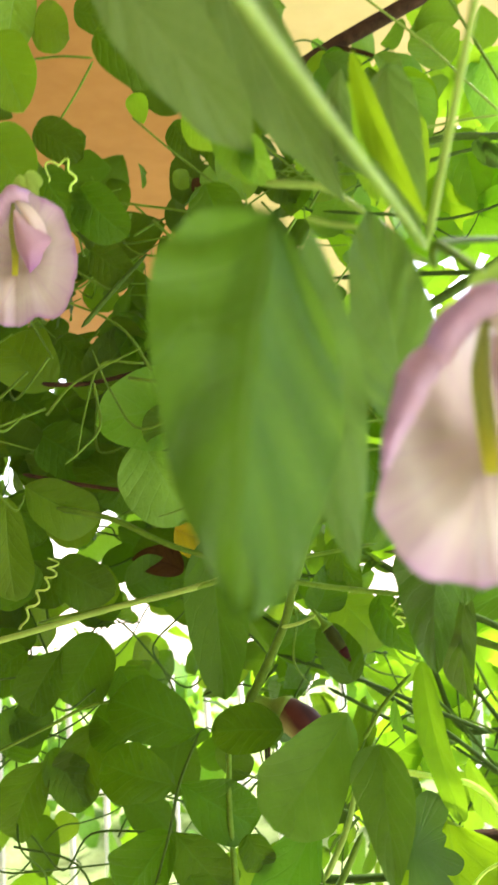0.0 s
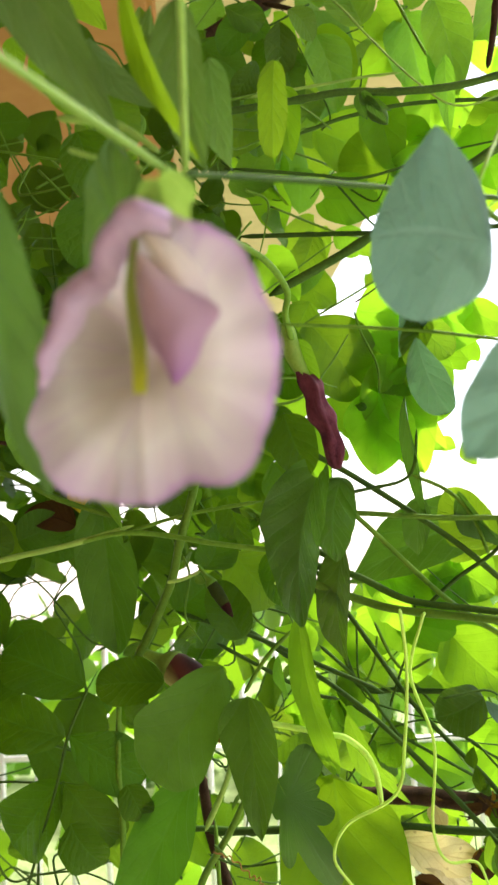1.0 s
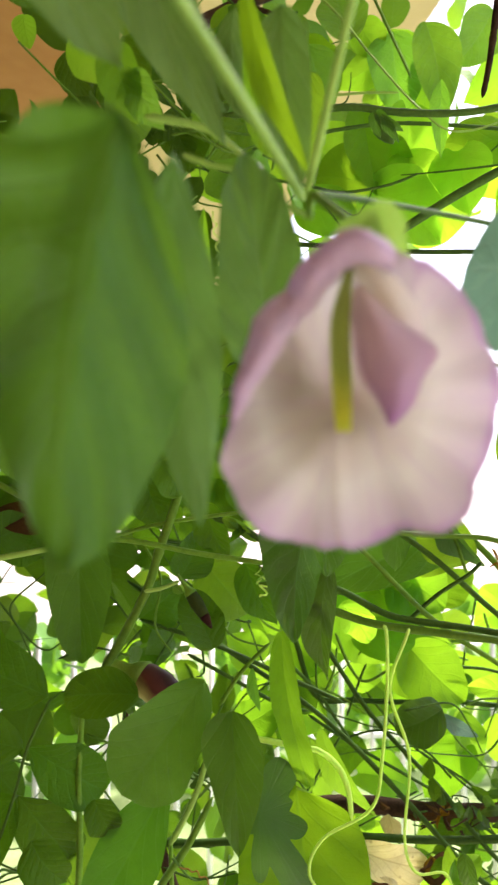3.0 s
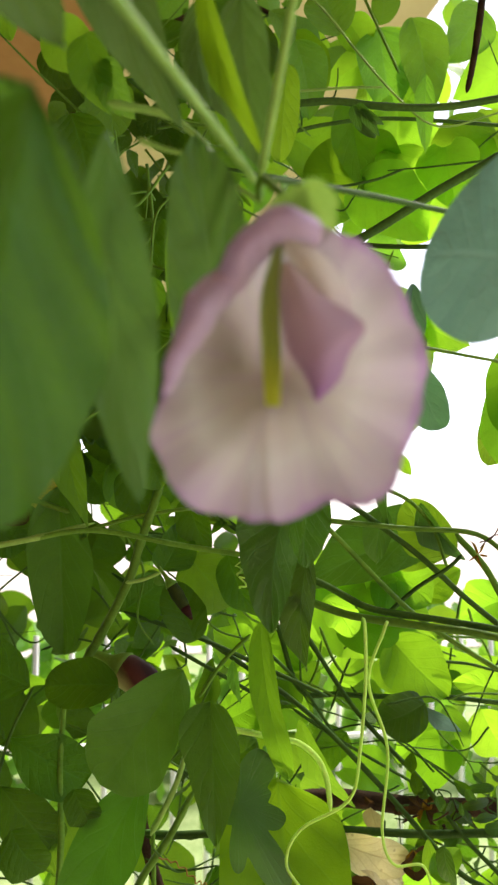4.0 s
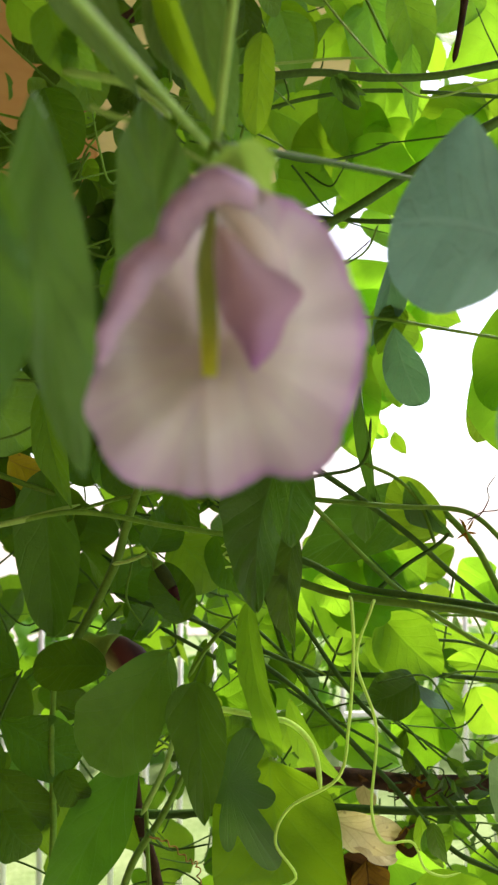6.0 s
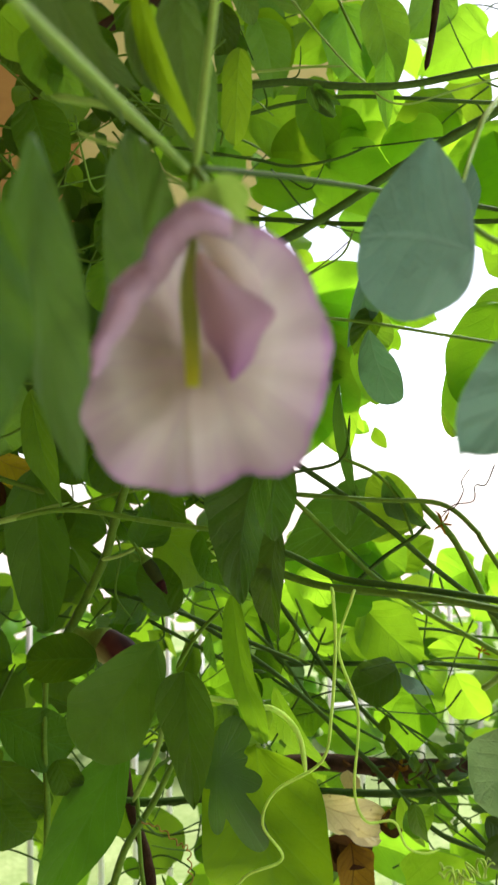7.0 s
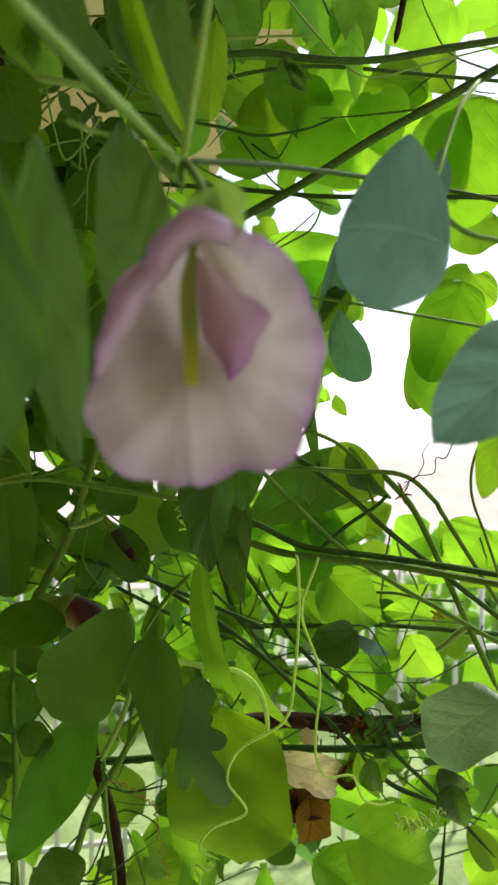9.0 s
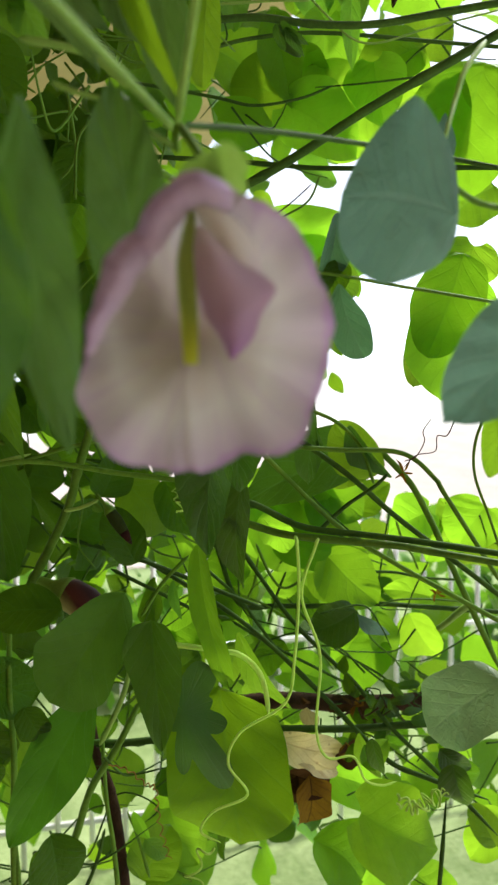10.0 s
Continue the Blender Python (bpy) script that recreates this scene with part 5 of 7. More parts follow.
stem(gourd, [(0.1573, 0.5642, 1.4246), (0.1683, 0.5624, 1.3995), (0.1787, 0.5606, 1.3899), (0.1957, 0.5574, 1.3982)], 0.00150, 0.00120, STEM)
stem(gourd, [(0.1477, 0.5664, 1.3780), (0.1556, 0.5648, 1.3946), (0.1588, 0.5640, 1.4151)], 0.00129, 0.00103, STEM)
stem(gourd, [(0.2396, 0.5493, 1.4008), (0.2632, 0.5450, 1.3995), (0.2843, 0.5412, 1.3949), (0.3180, 0.5351, 1.3917)], 0.00150, 0.00120, DARK_STEM)
stem(gourd, [(0.2506, 0.5476, 1.3732), (0.2629, 0.5453, 1.3777), (0.2882, 0.5407, 1.3777), (0.3177, 0.5353, 1.3746)], 0.00107, 0.00086, STEM)
stem(gourd, [(0.2639, 0.5445, 1.4399), (0.2687, 0.5437, 1.4248), (0.2761, 0.5425, 1.4130), (0.2810, 0.5417, 1.4009)], 0.00129, 0.00103, STEM)
stem(gourd, [(0.1656, 0.5633, 1.3644), (0.1745, 0.5614, 1.3900), (0.1797, 0.5603, 1.4027)], 0.00129, 0.00103, DARK_STEM)
stem(gourd, [(-0.0051, 0.5652, 1.2857), (0.0375, 0.5575, 1.2883), (0.0685, 0.5522, 1.2847)], 0.00275, 0.00236, DARK_STEM)
stem(gourd, [(0.0564, 0.4687, 1.3876), (0.1051, 0.4604, 1.3786), (0.1167, 0.4584, 1.3760), (0.1268, 0.4570, 1.3678), (0.1327, 0.4565, 1.3561), (0.1358, 0.4568, 1.3360)], 0.00218, 0.00202, TENDRIL)
stem(gourd, [(0.2632, 0.6655, 1.3939), (0.3026, 0.6584, 1.3969), (0.3469, 0.6505, 1.3961)], 0.00175, 0.00150, STEM)
stem(gourd, [(0.2097, 0.4165, 1.4963), (0.2166, 0.4152, 1.4989), (0.2215, 0.4140, 1.5077), (0.2207, 0.4138, 1.5141), (0.2256, 0.4126, 1.5216)], 0.00048, 0.00032, WOOD, "tendril")
stem(gourd, [(0.2282, 0.3541, 1.5289), (0.2210, 0.3555, 1.5109), (0.2203, 0.3552, 1.4929), (0.2271, 0.3530, 1.4719), (0.2328, 0.3512, 1.4538), (0.2560, 0.3436, 1.3797)], 0.00105, 0.00090, STEM)
stem(gourd, [(0.2267, 0.3853, 1.5240), (0.2216, 0.3863, 1.5127), (0.2160, 0.3877, 1.5121), (0.2147, 0.3878, 1.5037), (0.2044, 0.3904, 1.5015), (0.1971, 0.3920, 1.4942)], 0.00048, 0.00032, WOOD, "tendril")
stem(gourd, [(0.1431, 0.4221, 1.4547), (0.1424, 0.4161, 1.4499), (0.1466, 0.4268, 1.4224), (0.1437, 0.4270, 1.3816), (0.1375, 0.4272, 1.3544), (0.1109, 0.4306, 1.3385), (0.1031, 0.4307, 1.3204), (0.1138, 0.4275, 1.3019), (0.0937, 0.4294, 1.2937), (0.0859, 0.4292, 1.2829), (0.0970, 0.4255, 1.2765)], 0.00129, 0.00092, TENDRIL, "tendril")
coil(gourd, [(0.0874, 0.3978, 1.2901), (0.0784, 0.3998, 1.2850), (0.0757, 0.4000, 1.2740), (0.0778, 0.3989, 1.2635)], 2.4, 0.0052, 0.00069, TENDRIL)
stem(gourd, [(0.1556, 0.4167, 1.4534), (0.1526, 0.4143, 1.4484), (0.1495, 0.4306, 1.4167), (0.1607, 0.4301, 1.3799), (0.1585, 0.4324, 1.3348), (0.1652, 0.4321, 1.3156), (0.1811, 0.4293, 1.3152), (0.1883, 0.4286, 1.3005), (0.1986, 0.4270, 1.2961), (0.2080, 0.4252, 1.2982)], 0.00129, 0.00080, TENDRIL, "tendril")
coil(gourd, [(0.1923, 0.3921, 1.3028), (0.2025, 0.3894, 1.3000), (0.2111, 0.3875, 1.3063), (0.2197, 0.3851, 1.3037)], 5, 0.0048, 0.00072, TENDRIL)
coil(gourd, [(0.0367, 0.4748, 1.3087), (0.0476, 0.4722, 1.3054), (0.0583, 0.4694, 1.2965), (0.0644, 0.4679, 1.2929), (0.0655, 0.4673, 1.2789), (0.0687, 0.4662, 1.2613), (0.0722, 0.4650, 1.2476)], 13, 0.0016, 0.00050, CURL)
lobed_leaf(gourd, frame_of((0.0803, 0.4538, 1.3455), (0.1053, 0.4393, 1.3002), (-0.24, -0.93, 0.25)), 0.0550, SILVER)
leaf(gourd, "round", (0.1147, 0.5101, 1.3378), (0.1257, 0.5118, 1.2111), (-0.43, -0.81, 0.41), 0.0905, OLIVE, bend=0.25, fold=0.15)
leaf(gourd, "oblong", (0.2913, 0.4388, 1.3490), (0.2483, 0.4777, 1.3029), (0.06, -0.66, 0.75), 0.0552, ROUGH, bend=0.3, fold=0.1, wave=1.2, slant=0.25, quilt=0.008, label="broad pale leaf with a rough shiny face")
leaf(gourd, "ovate", (0.2225, 0.4952, 1.5058), (0.1255, 0.5139, 1.4697), (-0.35, -0.75, 0.55), 0.0503, NEAR)
leaf(gourd, "lance", (0.1857, 0.4440, 1.5162), (0.2092, 0.4404, 1.4821), (-0.74, -0.48, -0.46), 0.0209, SILVER, bend=0.2, fold=0.6)
leaf(gourd, "round", (0.2372, 0.5164, 1.4896), (0.2006, 0.5236, 1.4756), (-0.33, -0.84, 0.43), 0.0251, PEA)
leaf(gourd, "lance", (0.1577, 0.4478, 1.5748), (0.1651, 0.4482, 1.5027), (-0.92, -0.39, -0.10), 0.0136, SILVER, bend=0.1, fold=0.6)
leaf(gourd, "ovate", (0.1680, 0.4575, 1.5159), (0.1603, 0.4598, 1.4799), (-0.73, -0.68, 0.11), 0.0206, SILVER)
leaf(gourd, "obovate", (0.1312, 0.3178, 1.5841), (0.1394, 0.3150, 1.5512), (-0.70, -0.71, -0.08), 0.0190, DUSK, fold=0.2)
leaf(gourd, "round", (0.2079, 0.4492, 1.4873), (0.1812, 0.4562, 1.5162), (-0.60, -0.80, 0.05), 0.0307, PEA)
leaf(gourd, "round", (0.2173, 0.5130, 1.3814), (0.1856, 0.5189, 1.3684), (-0.55, -0.80, 0.25), 0.0320, GLOSS)
leaf(gourd, "ovate", (0.2514, 0.4345, 1.2980), (0.2586, 0.4321, 1.2679), (-0.70, -0.61, 0.38), 0.0236, GLOSS)
leaf(gourd, "ovate", (0.2481, 0.4457, 1.3037), (0.2684, 0.4405, 1.2889), (-0.79, -0.52, 0.32), 0.0175, GLOSS)
leaf(gourd, "ovate", (0.2009, 0.4468, 1.3169), (0.2057, 0.4450, 1.2900), (-0.75, -0.57, 0.34), 0.0122, GLOSS)
leaf(gourd, "heart", (0.1791, 0.6197, 1.4572), (0.2632, 0.5987, 1.4067), (-0.25, -0.96, 0.15), 0.0897, LIME, bend=0.15, fold=0.1)
leaf(gourd, "heart", (0.2100, 0.5497, 1.4140), (0.2478, 0.5399, 1.3749), (-0.52, -0.83, 0.21), 0.0472, MID, bend=0.3)
leaf(gourd, "lance", (0.1381, 0.3352, 1.6192), (0.1305, 0.3360, 1.5802), (0.00, -0.98, -0.18), 0.0138, DUSK, fold=0.6)
leaf(gourd, "ovate", (0.1406, 0.3346, 1.5979), (0.1311, 0.3371, 1.5760), (-0.32, -0.93, -0.16), 0.0138, DARK)
leaf(gourd, "ovate", (0.2062, 0.4769, 1.2854), (0.2253, 0.4729, 1.3000), (-0.16, -0.99, -0.06), 0.0206, PEA)
leaf(gourd, "lance", (0.2040, 0.4764, 1.3068), (0.2170, 0.4756, 1.2713), (-0.64, -0.74, -0.22), 0.0140, PEA)
leaf(gourd, "ovate", (0.1740, 0.5508, 1.8161), (0.1869, 0.5499, 1.7523), (-0.23, -0.97, -0.03), 0.0343, MID)
leaf(gourd, "heart", (0.2238, 0.5818, 1.8308), (0.2179, 0.5844, 1.7700), (-0.09, -1.00, -0.03), 0.0452, LIME)
leaf(gourd, "ovate", (0.2080, 0.5128, 1.8610), (0.2203, 0.5120, 1.7962), (-0.33, -0.94, -0.05), 0.0336, PALE)
leaf(gourd, "lance", (0.1984, 0.4653, 1.7946), (0.1997, 0.4663, 1.7445), (-0.29, -0.96, -0.03), 0.0129, PALE)
leaf(gourd, "round", (0.1344, 0.5771, 1.8782), (0.1581, 0.5737, 1.8346), (-0.31, -0.95, -0.10), 0.0346, MID)
leaf(gourd, "heart", (0.2164, 0.6022, 1.8841), (0.1739, 0.6109, 1.8563), (0.13, -0.87, -0.47), 0.0326, LIME)
leaf(gourd, "heart", (0.1359, 0.5800, 1.7452), (0.1811, 0.5718, 1.7327), (-0.26, -0.90, -0.35), 0.0395, MID)
leaf(gourd, "round", (0.2027, 0.5873, 1.7664), (0.1503, 0.5970, 1.7749), (-0.24, -0.83, -0.51), 0.0539, MID)
leaf(gourd, "heart", (0.3284, 0.5712, 1.8747), (0.2757, 0.5819, 1.8428), (0.01, -0.94, -0.33), 0.0587, LIME)
leaf(gourd, "ovate", (0.2796, 0.5492, 1.9006), (0.2548, 0.5549, 1.8576), (0.12, -0.97, -0.20), 0.0400, PALE)
leaf(gourd, "round", (0.2917, 0.5494, 1.8021), (0.2430, 0.5590, 1.7824), (-0.18, -0.98, -0.04), 0.0424, MID)
leaf(gourd, "round", (0.2863, 0.5004, 1.7632), (0.2909, 0.5010, 1.7043), (-0.60, -0.80, -0.05), 0.0318, MID)
leaf(gourd, "heart", (0.1838, 0.5876, 1.8992), (0.2016, 0.5849, 1.8727), (-0.41, -0.89, -0.18), 0.0311, LIME)
leaf(gourd, "heart", (0.2316, 0.6192, 1.9048), (0.2136, 0.6238, 1.8575), (-0.28, -0.96, 0.01), 0.0287, LIME)
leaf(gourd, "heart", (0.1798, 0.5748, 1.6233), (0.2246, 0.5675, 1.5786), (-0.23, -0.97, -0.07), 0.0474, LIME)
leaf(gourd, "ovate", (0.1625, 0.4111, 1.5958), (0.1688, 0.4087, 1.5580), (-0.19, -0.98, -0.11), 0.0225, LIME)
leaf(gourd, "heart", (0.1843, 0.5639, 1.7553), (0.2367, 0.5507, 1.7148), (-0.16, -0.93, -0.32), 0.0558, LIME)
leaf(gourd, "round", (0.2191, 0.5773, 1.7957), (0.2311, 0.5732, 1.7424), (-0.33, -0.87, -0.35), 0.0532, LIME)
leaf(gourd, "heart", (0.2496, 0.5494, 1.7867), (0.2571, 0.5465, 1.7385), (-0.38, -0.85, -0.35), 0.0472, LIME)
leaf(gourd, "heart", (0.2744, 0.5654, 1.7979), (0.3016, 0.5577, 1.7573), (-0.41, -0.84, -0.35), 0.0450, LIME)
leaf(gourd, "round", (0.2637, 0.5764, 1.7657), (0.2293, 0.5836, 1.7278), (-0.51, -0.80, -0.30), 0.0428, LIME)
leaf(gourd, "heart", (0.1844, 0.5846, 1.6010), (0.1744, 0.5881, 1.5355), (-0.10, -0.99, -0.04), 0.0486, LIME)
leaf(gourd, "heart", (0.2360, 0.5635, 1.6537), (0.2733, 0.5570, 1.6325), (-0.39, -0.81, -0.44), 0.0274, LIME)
leaf(gourd, "round", (0.1510, 0.3973, 1.6099), (0.1690, 0.3945, 1.5890), (-0.42, -0.88, -0.24), 0.0212, PEA)
leaf(gourd, "heart", (0.2472, 0.5928, 1.6175), (0.2246, 0.5961, 1.6578), (-0.36, -0.92, -0.13), 0.0315, MID)
leaf(gourd, "heart", (0.2074, 0.6318, 1.5792), (0.2355, 0.6272, 1.5510), (-0.24, -0.97, -0.08), 0.0283, LIME)
leaf(gourd, "lance", (0.2540, 0.7149, 1.5655), (0.2699, 0.7122, 1.5549), (-0.35, -0.89, -0.30), 0.0166, LIME)
leaf(gourd, "lance", (0.2921, 0.7587, 1.5627), (0.3036, 0.7571, 1.5399), (-0.49, -0.85, -0.19), 0.0153, MID)
leaf(gourd, "heart", (0.1888, 0.7227, 1.7500), (0.2203, 0.7166, 1.7556), (-0.10, -0.90, -0.42), 0.0217, LIME)
leaf(gourd, "heart", (0.1996, 0.7212, 1.7259), (0.2209, 0.7177, 1.7046), (-0.14, -0.99, 0.02), 0.0279, LIME)
leaf(gourd, "round", (0.2309, 0.3852, 1.6133), (0.2086, 0.3892, 1.5591), (-0.67, -0.74, -0.11), 0.0403, MID)
leaf(gourd, "round", (0.2440, 0.4412, 1.5988), (0.2311, 0.4450, 1.5404), (-0.33, -0.94, 0.01), 0.0276, PEA)
leaf(gourd, "heart", (0.2965, 0.5118, 1.6355), (0.2772, 0.5163, 1.6034), (-0.37, -0.93, 0.09), 0.0241, LIME)
leaf(gourd, "heart", (0.1511, 0.5984, 1.7084), (0.1683, 0.5948, 1.7263), (-0.02, -0.98, -0.18), 0.0266, LIME)
leaf(gourd, "heart", (0.1994, 0.5902, 1.6733), (0.1910, 0.5925, 1.6466), (-0.46, -0.88, 0.07), 0.0369, LIME)
leaf(gourd, "heart", (0.2218, 0.6133, 1.3909), (0.2644, 0.6060, 1.3620), (-0.19, -0.98, -0.03), 0.0415, MID)
leaf(gourd, "heart", (0.2663, 0.5860, 1.3334), (0.2376, 0.5925, 1.2871), (-0.31, -0.95, 0.06), 0.0370, MID)
leaf(gourd, "ovate", (0.2652, 0.5856, 1.3569), (0.2827, 0.5835, 1.3104), (-0.04, -1.00, 0.03), 0.0265, PEA)
leaf(gourd, "ovate", (0.3009, 0.5994, 1.3503), (0.3270, 0.5956, 1.3047), (-0.49, -0.84, -0.21), 0.0375, LIME)
leaf(gourd, "heart", (0.3201, 0.5955, 1.3642), (0.2804, 0.6027, 1.3721), (-0.13, -0.96, 0.23), 0.0284, LIME)
leaf(gourd, "lance", (0.2247, 0.5318, 1.3724), (0.2508, 0.5273, 1.3542), (-0.28, -0.95, -0.17), 0.0118, GREY)
leaf(gourd, "heart", (0.2773, 0.6247, 1.3320), (0.2373, 0.6329, 1.3010), (-0.48, -0.78, 0.41), 0.0318, MID)
leaf(gourd, "heart", (0.1891, 0.5984, 1.4179), (0.2581, 0.5857, 1.4069), (-0.14, -0.96, 0.25), 0.0357, MID)
leaf(gourd, "heart", (0.1993, 0.6402, 1.2960), (0.2514, 0.6307, 1.2822), (-0.04, -0.88, 0.47), 0.0367, MID)
leaf(gourd, "heart", (0.2459, 0.6543, 1.1922), (0.3045, 0.6441, 1.1625), (-0.06, -0.97, 0.21), 0.0489, LIME)
leaf(gourd, "heart", (0.3225, 0.6403, 1.1782), (0.3624, 0.6322, 1.2027), (-0.32, -0.92, 0.22), 0.0476, MID)
leaf(gourd, "round", (0.2841, 0.5131, 1.2647), (0.3095, 0.5090, 1.2346), (-0.20, -0.98, -0.04), 0.0285, DARK)
leaf(gourd, "heart", (0.1671, 0.6220, 1.4560), (0.2123, 0.6140, 1.4357), (-0.04, -0.96, 0.29), 0.0424, LIME)
leaf(gourd, "heart", (0.2150, 0.6231, 1.4576), (0.2563, 0.6158, 1.4393), (-0.24, -0.96, -0.17), 0.0382, MID)
leaf(gourd, "heart", (0.2646, 0.6245, 1.4380), (0.2921, 0.6187, 1.4618), (-0.44, -0.84, 0.31), 0.0338, MID)
leaf(gourd, "heart", (0.3295, 0.6124, 1.4117), (0.3107, 0.6153, 1.4352), (-0.24, -0.97, -0.07), 0.0331, MID)
leaf(gourd, "heart", (0.3527, 0.6079, 1.4166), (0.3384, 0.6099, 1.4448), (-0.23, -0.97, -0.05), 0.0382, LIME)
leaf(gourd, "heart", (0.1540, 0.6254, 1.4170), (0.1857, 0.6200, 1.3944), (-0.07, -0.99, 0.13), 0.0412, LIME)
leaf(gourd, "round", (0.1503, 0.5861, 1.3894), (0.1331, 0.5885, 1.4193), (-0.33, -0.94, -0.11), 0.0357, MID)
leaf(gourd, "round", (0.1911, 0.6400, 1.3668), (0.2141, 0.6351, 1.3905), (-0.40, -0.90, 0.20), 0.0284, LIME)
leaf(gourd, "heart", (0.1403, 0.6500, 1.3475), (0.1730, 0.6442, 1.3336), (-0.02, -0.94, 0.34), 0.0381, LIME)
leaf(gourd, "heart", (0.1167, 0.6535, 1.3851), (0.0933, 0.6574, 1.4086), (0.11, -0.96, 0.27), 0.0387, LIME)
leaf(gourd, "heart", (0.1034, 0.6573, 1.3331), (0.1356, 0.6508, 1.3522), (-0.24, -0.97, 0.07), 0.0380, MID)
leaf(gourd, "heart", (0.1289, 0.6711, 1.4053), (0.1141, 0.6729, 1.4441), (0.18, -0.98, 0.11), 0.0356, MID)
leaf(gourd, "heart", (0.0823, 0.6990, 1.4565), (0.0623, 0.7021, 1.4814), (-0.24, -0.97, -0.07), 0.0308, MID)
leaf(gourd, "round", (0.0879, 0.5996, 1.3161), (0.1172, 0.5936, 1.3334), (-0.18, -0.98, -0.03), 0.0312, DARK)
leaf(gourd, "round", (0.1900, 0.6002, 1.3364), (0.1642, 0.6058, 1.3096), (-0.29, -0.95, 0.09), 0.0313, DARK)
leaf(gourd, "round", (0.2746, 0.6639, 1.4128), (0.3091, 0.6577, 1.4030), (-0.23, -0.96, -0.19), 0.0314, PEA)
leaf(gourd, "round", (0.1508, 0.6076, 1.3361), (0.1425, 0.6101, 1.3006), (-0.01, -1.00, -0.07), 0.0323, PEA)
leaf(gourd, "heart", (0.3781, 0.6651, 1.4000), (0.3530, 0.6704, 1.3792), (-0.42, -0.86, 0.28), 0.0361, LIME)
leaf(gourd, "round", (0.2697, 0.5666, 1.2658), (0.2400, 0.5718, 1.2828), (0.08, -0.91, 0.41), 0.0221, DARK)
leaf(gourd, "round", (0.1196, 0.5801, 1.6491), (0.1585, 0.5818, 1.5920), (-0.10, -0.99, -0.10), 0.0560, PEA)
leaf(gourd, "heart", (0.2045, 0.5774, 1.6247), (0.1463, 0.5810, 1.6139), (-0.09, -0.98, 0.16), 0.0583, MID)
leaf(gourd, "heart", (0.1402, 0.6025, 1.5952), (0.2053, 0.6020, 1.5530), (-0.01, -1.00, -0.01), 0.0540, MID)
leaf(gourd, "heart", (0.1818, 0.5769, 1.6512), (0.2455, 0.5750, 1.6318), (-0.14, -0.92, -0.38), 0.0412, LIME)
leaf(gourd, "heart", (0.1911, 0.5870, 1.8014), (0.2277, 0.5872, 1.7691), (-0.45, -0.73, -0.52), 0.0392, MID)
leaf(gourd, "round", (0.1365, 0.6090, 1.8125), (0.1949, 0.6083, 1.7785), (-0.11, -0.98, -0.17), 0.0519, PEA)
leaf(gourd, "ovate", (0.0955, 0.4728, 1.7781), (0.0976, 0.4756, 1.7316), (-0.39, -0.92, -0.07), 0.0223, MID)
leaf(gourd, "ovate", (0.1300, 0.5464, 1.8555), (0.1448, 0.5491, 1.8012), (-0.03, -1.00, -0.06), 0.0342, PALE)
leaf(gourd, "round", (0.1633, 0.5443, 1.8626), (0.1520, 0.5428, 1.8962), (-0.16, -0.98, -0.10), 0.0380, PALE)
leaf(gourd, "heart", (0.1009, 0.5859, 1.8887), (0.1217, 0.5874, 1.8481), (-0.50, -0.82, -0.29), 0.0367, LIME)
leaf(gourd, "ovate", (0.2073, 0.5803, 1.8938), (0.2229, 0.5838, 1.8269), (-0.14, -0.99, -0.08), 0.0455, PALE)
leaf(gourd, "heart", (0.2422, 0.5798, 1.8749), (0.2361, 0.5835, 1.8220), (-0.24, -0.97, -0.04), 0.0310, MID)
leaf(gourd, "heart", (0.0908, 0.6336, 1.7762), (0.1083, 0.6355, 1.7332), (-0.02, -1.00, -0.05), 0.0335, MID)
leaf(gourd, "heart", (0.1397, 0.6530, 1.7483), (0.1094, 0.6569, 1.7105), (0.05, -0.99, -0.14), 0.0438, LIME)
leaf(gourd, "round", (0.1015, 0.6400, 1.6675), (0.1336, 0.6403, 1.6381), (-0.05, -1.00, -0.07), 0.0381, DARK)
leaf(gourd, "heart", (0.1210, 0.6767, 1.7058), (0.1603, 0.6761, 1.6844), (-0.11, -0.98, -0.18), 0.0401, MID)
leaf(gourd, "round", (0.3077, 0.4902, 1.7668), (0.2826, 0.4921, 1.6808), (-0.54, -0.83, 0.14), 0.0759, MID)
leaf(gourd, "round", (0.3411, 0.5294, 1.6938), (0.3073, 0.5369, 1.6707), (-0.28, -0.95, 0.11), 0.0478, PEA)
leaf(gourd, "round", (0.2432, 0.4028, 1.6078), (0.2240, 0.4055, 1.5331), (-0.68, -0.73, -0.07), 0.0493, LIME)
leaf(gourd, "heart", (0.2795, 0.4565, 1.6328), (0.2663, 0.4588, 1.5995), (-0.49, -0.86, -0.16), 0.0409, LIME)
leaf(gourd, "heart", (0.2365, 0.5516, 1.2093), (0.3002, 0.5338, 1.1818), (0.02, -0.82, 0.57), 0.0777, LIME)
leaf(gourd, "round", (0.2016, 0.5595, 1.1877), (0.2394, 0.5481, 1.1561), (0.12, -0.88, 0.46), 0.0546, MID)
leaf(gourd, "heart", (0.2692, 0.5714, 1.1562), (0.2368, 0.5778, 1.1196), (-0.61, -0.67, 0.42), 0.0612, LIME)
leaf(gourd, "heart", (0.2220, 0.6097, 1.4576), (0.2579, 0.5992, 1.4335), (-0.35, -0.93, -0.12), 0.0579, MID)
leaf(gourd, "heart", (0.3135, 0.5864, 1.4390), (0.2810, 0.5938, 1.4206), (-0.39, -0.86, 0.33), 0.0431, LIME)
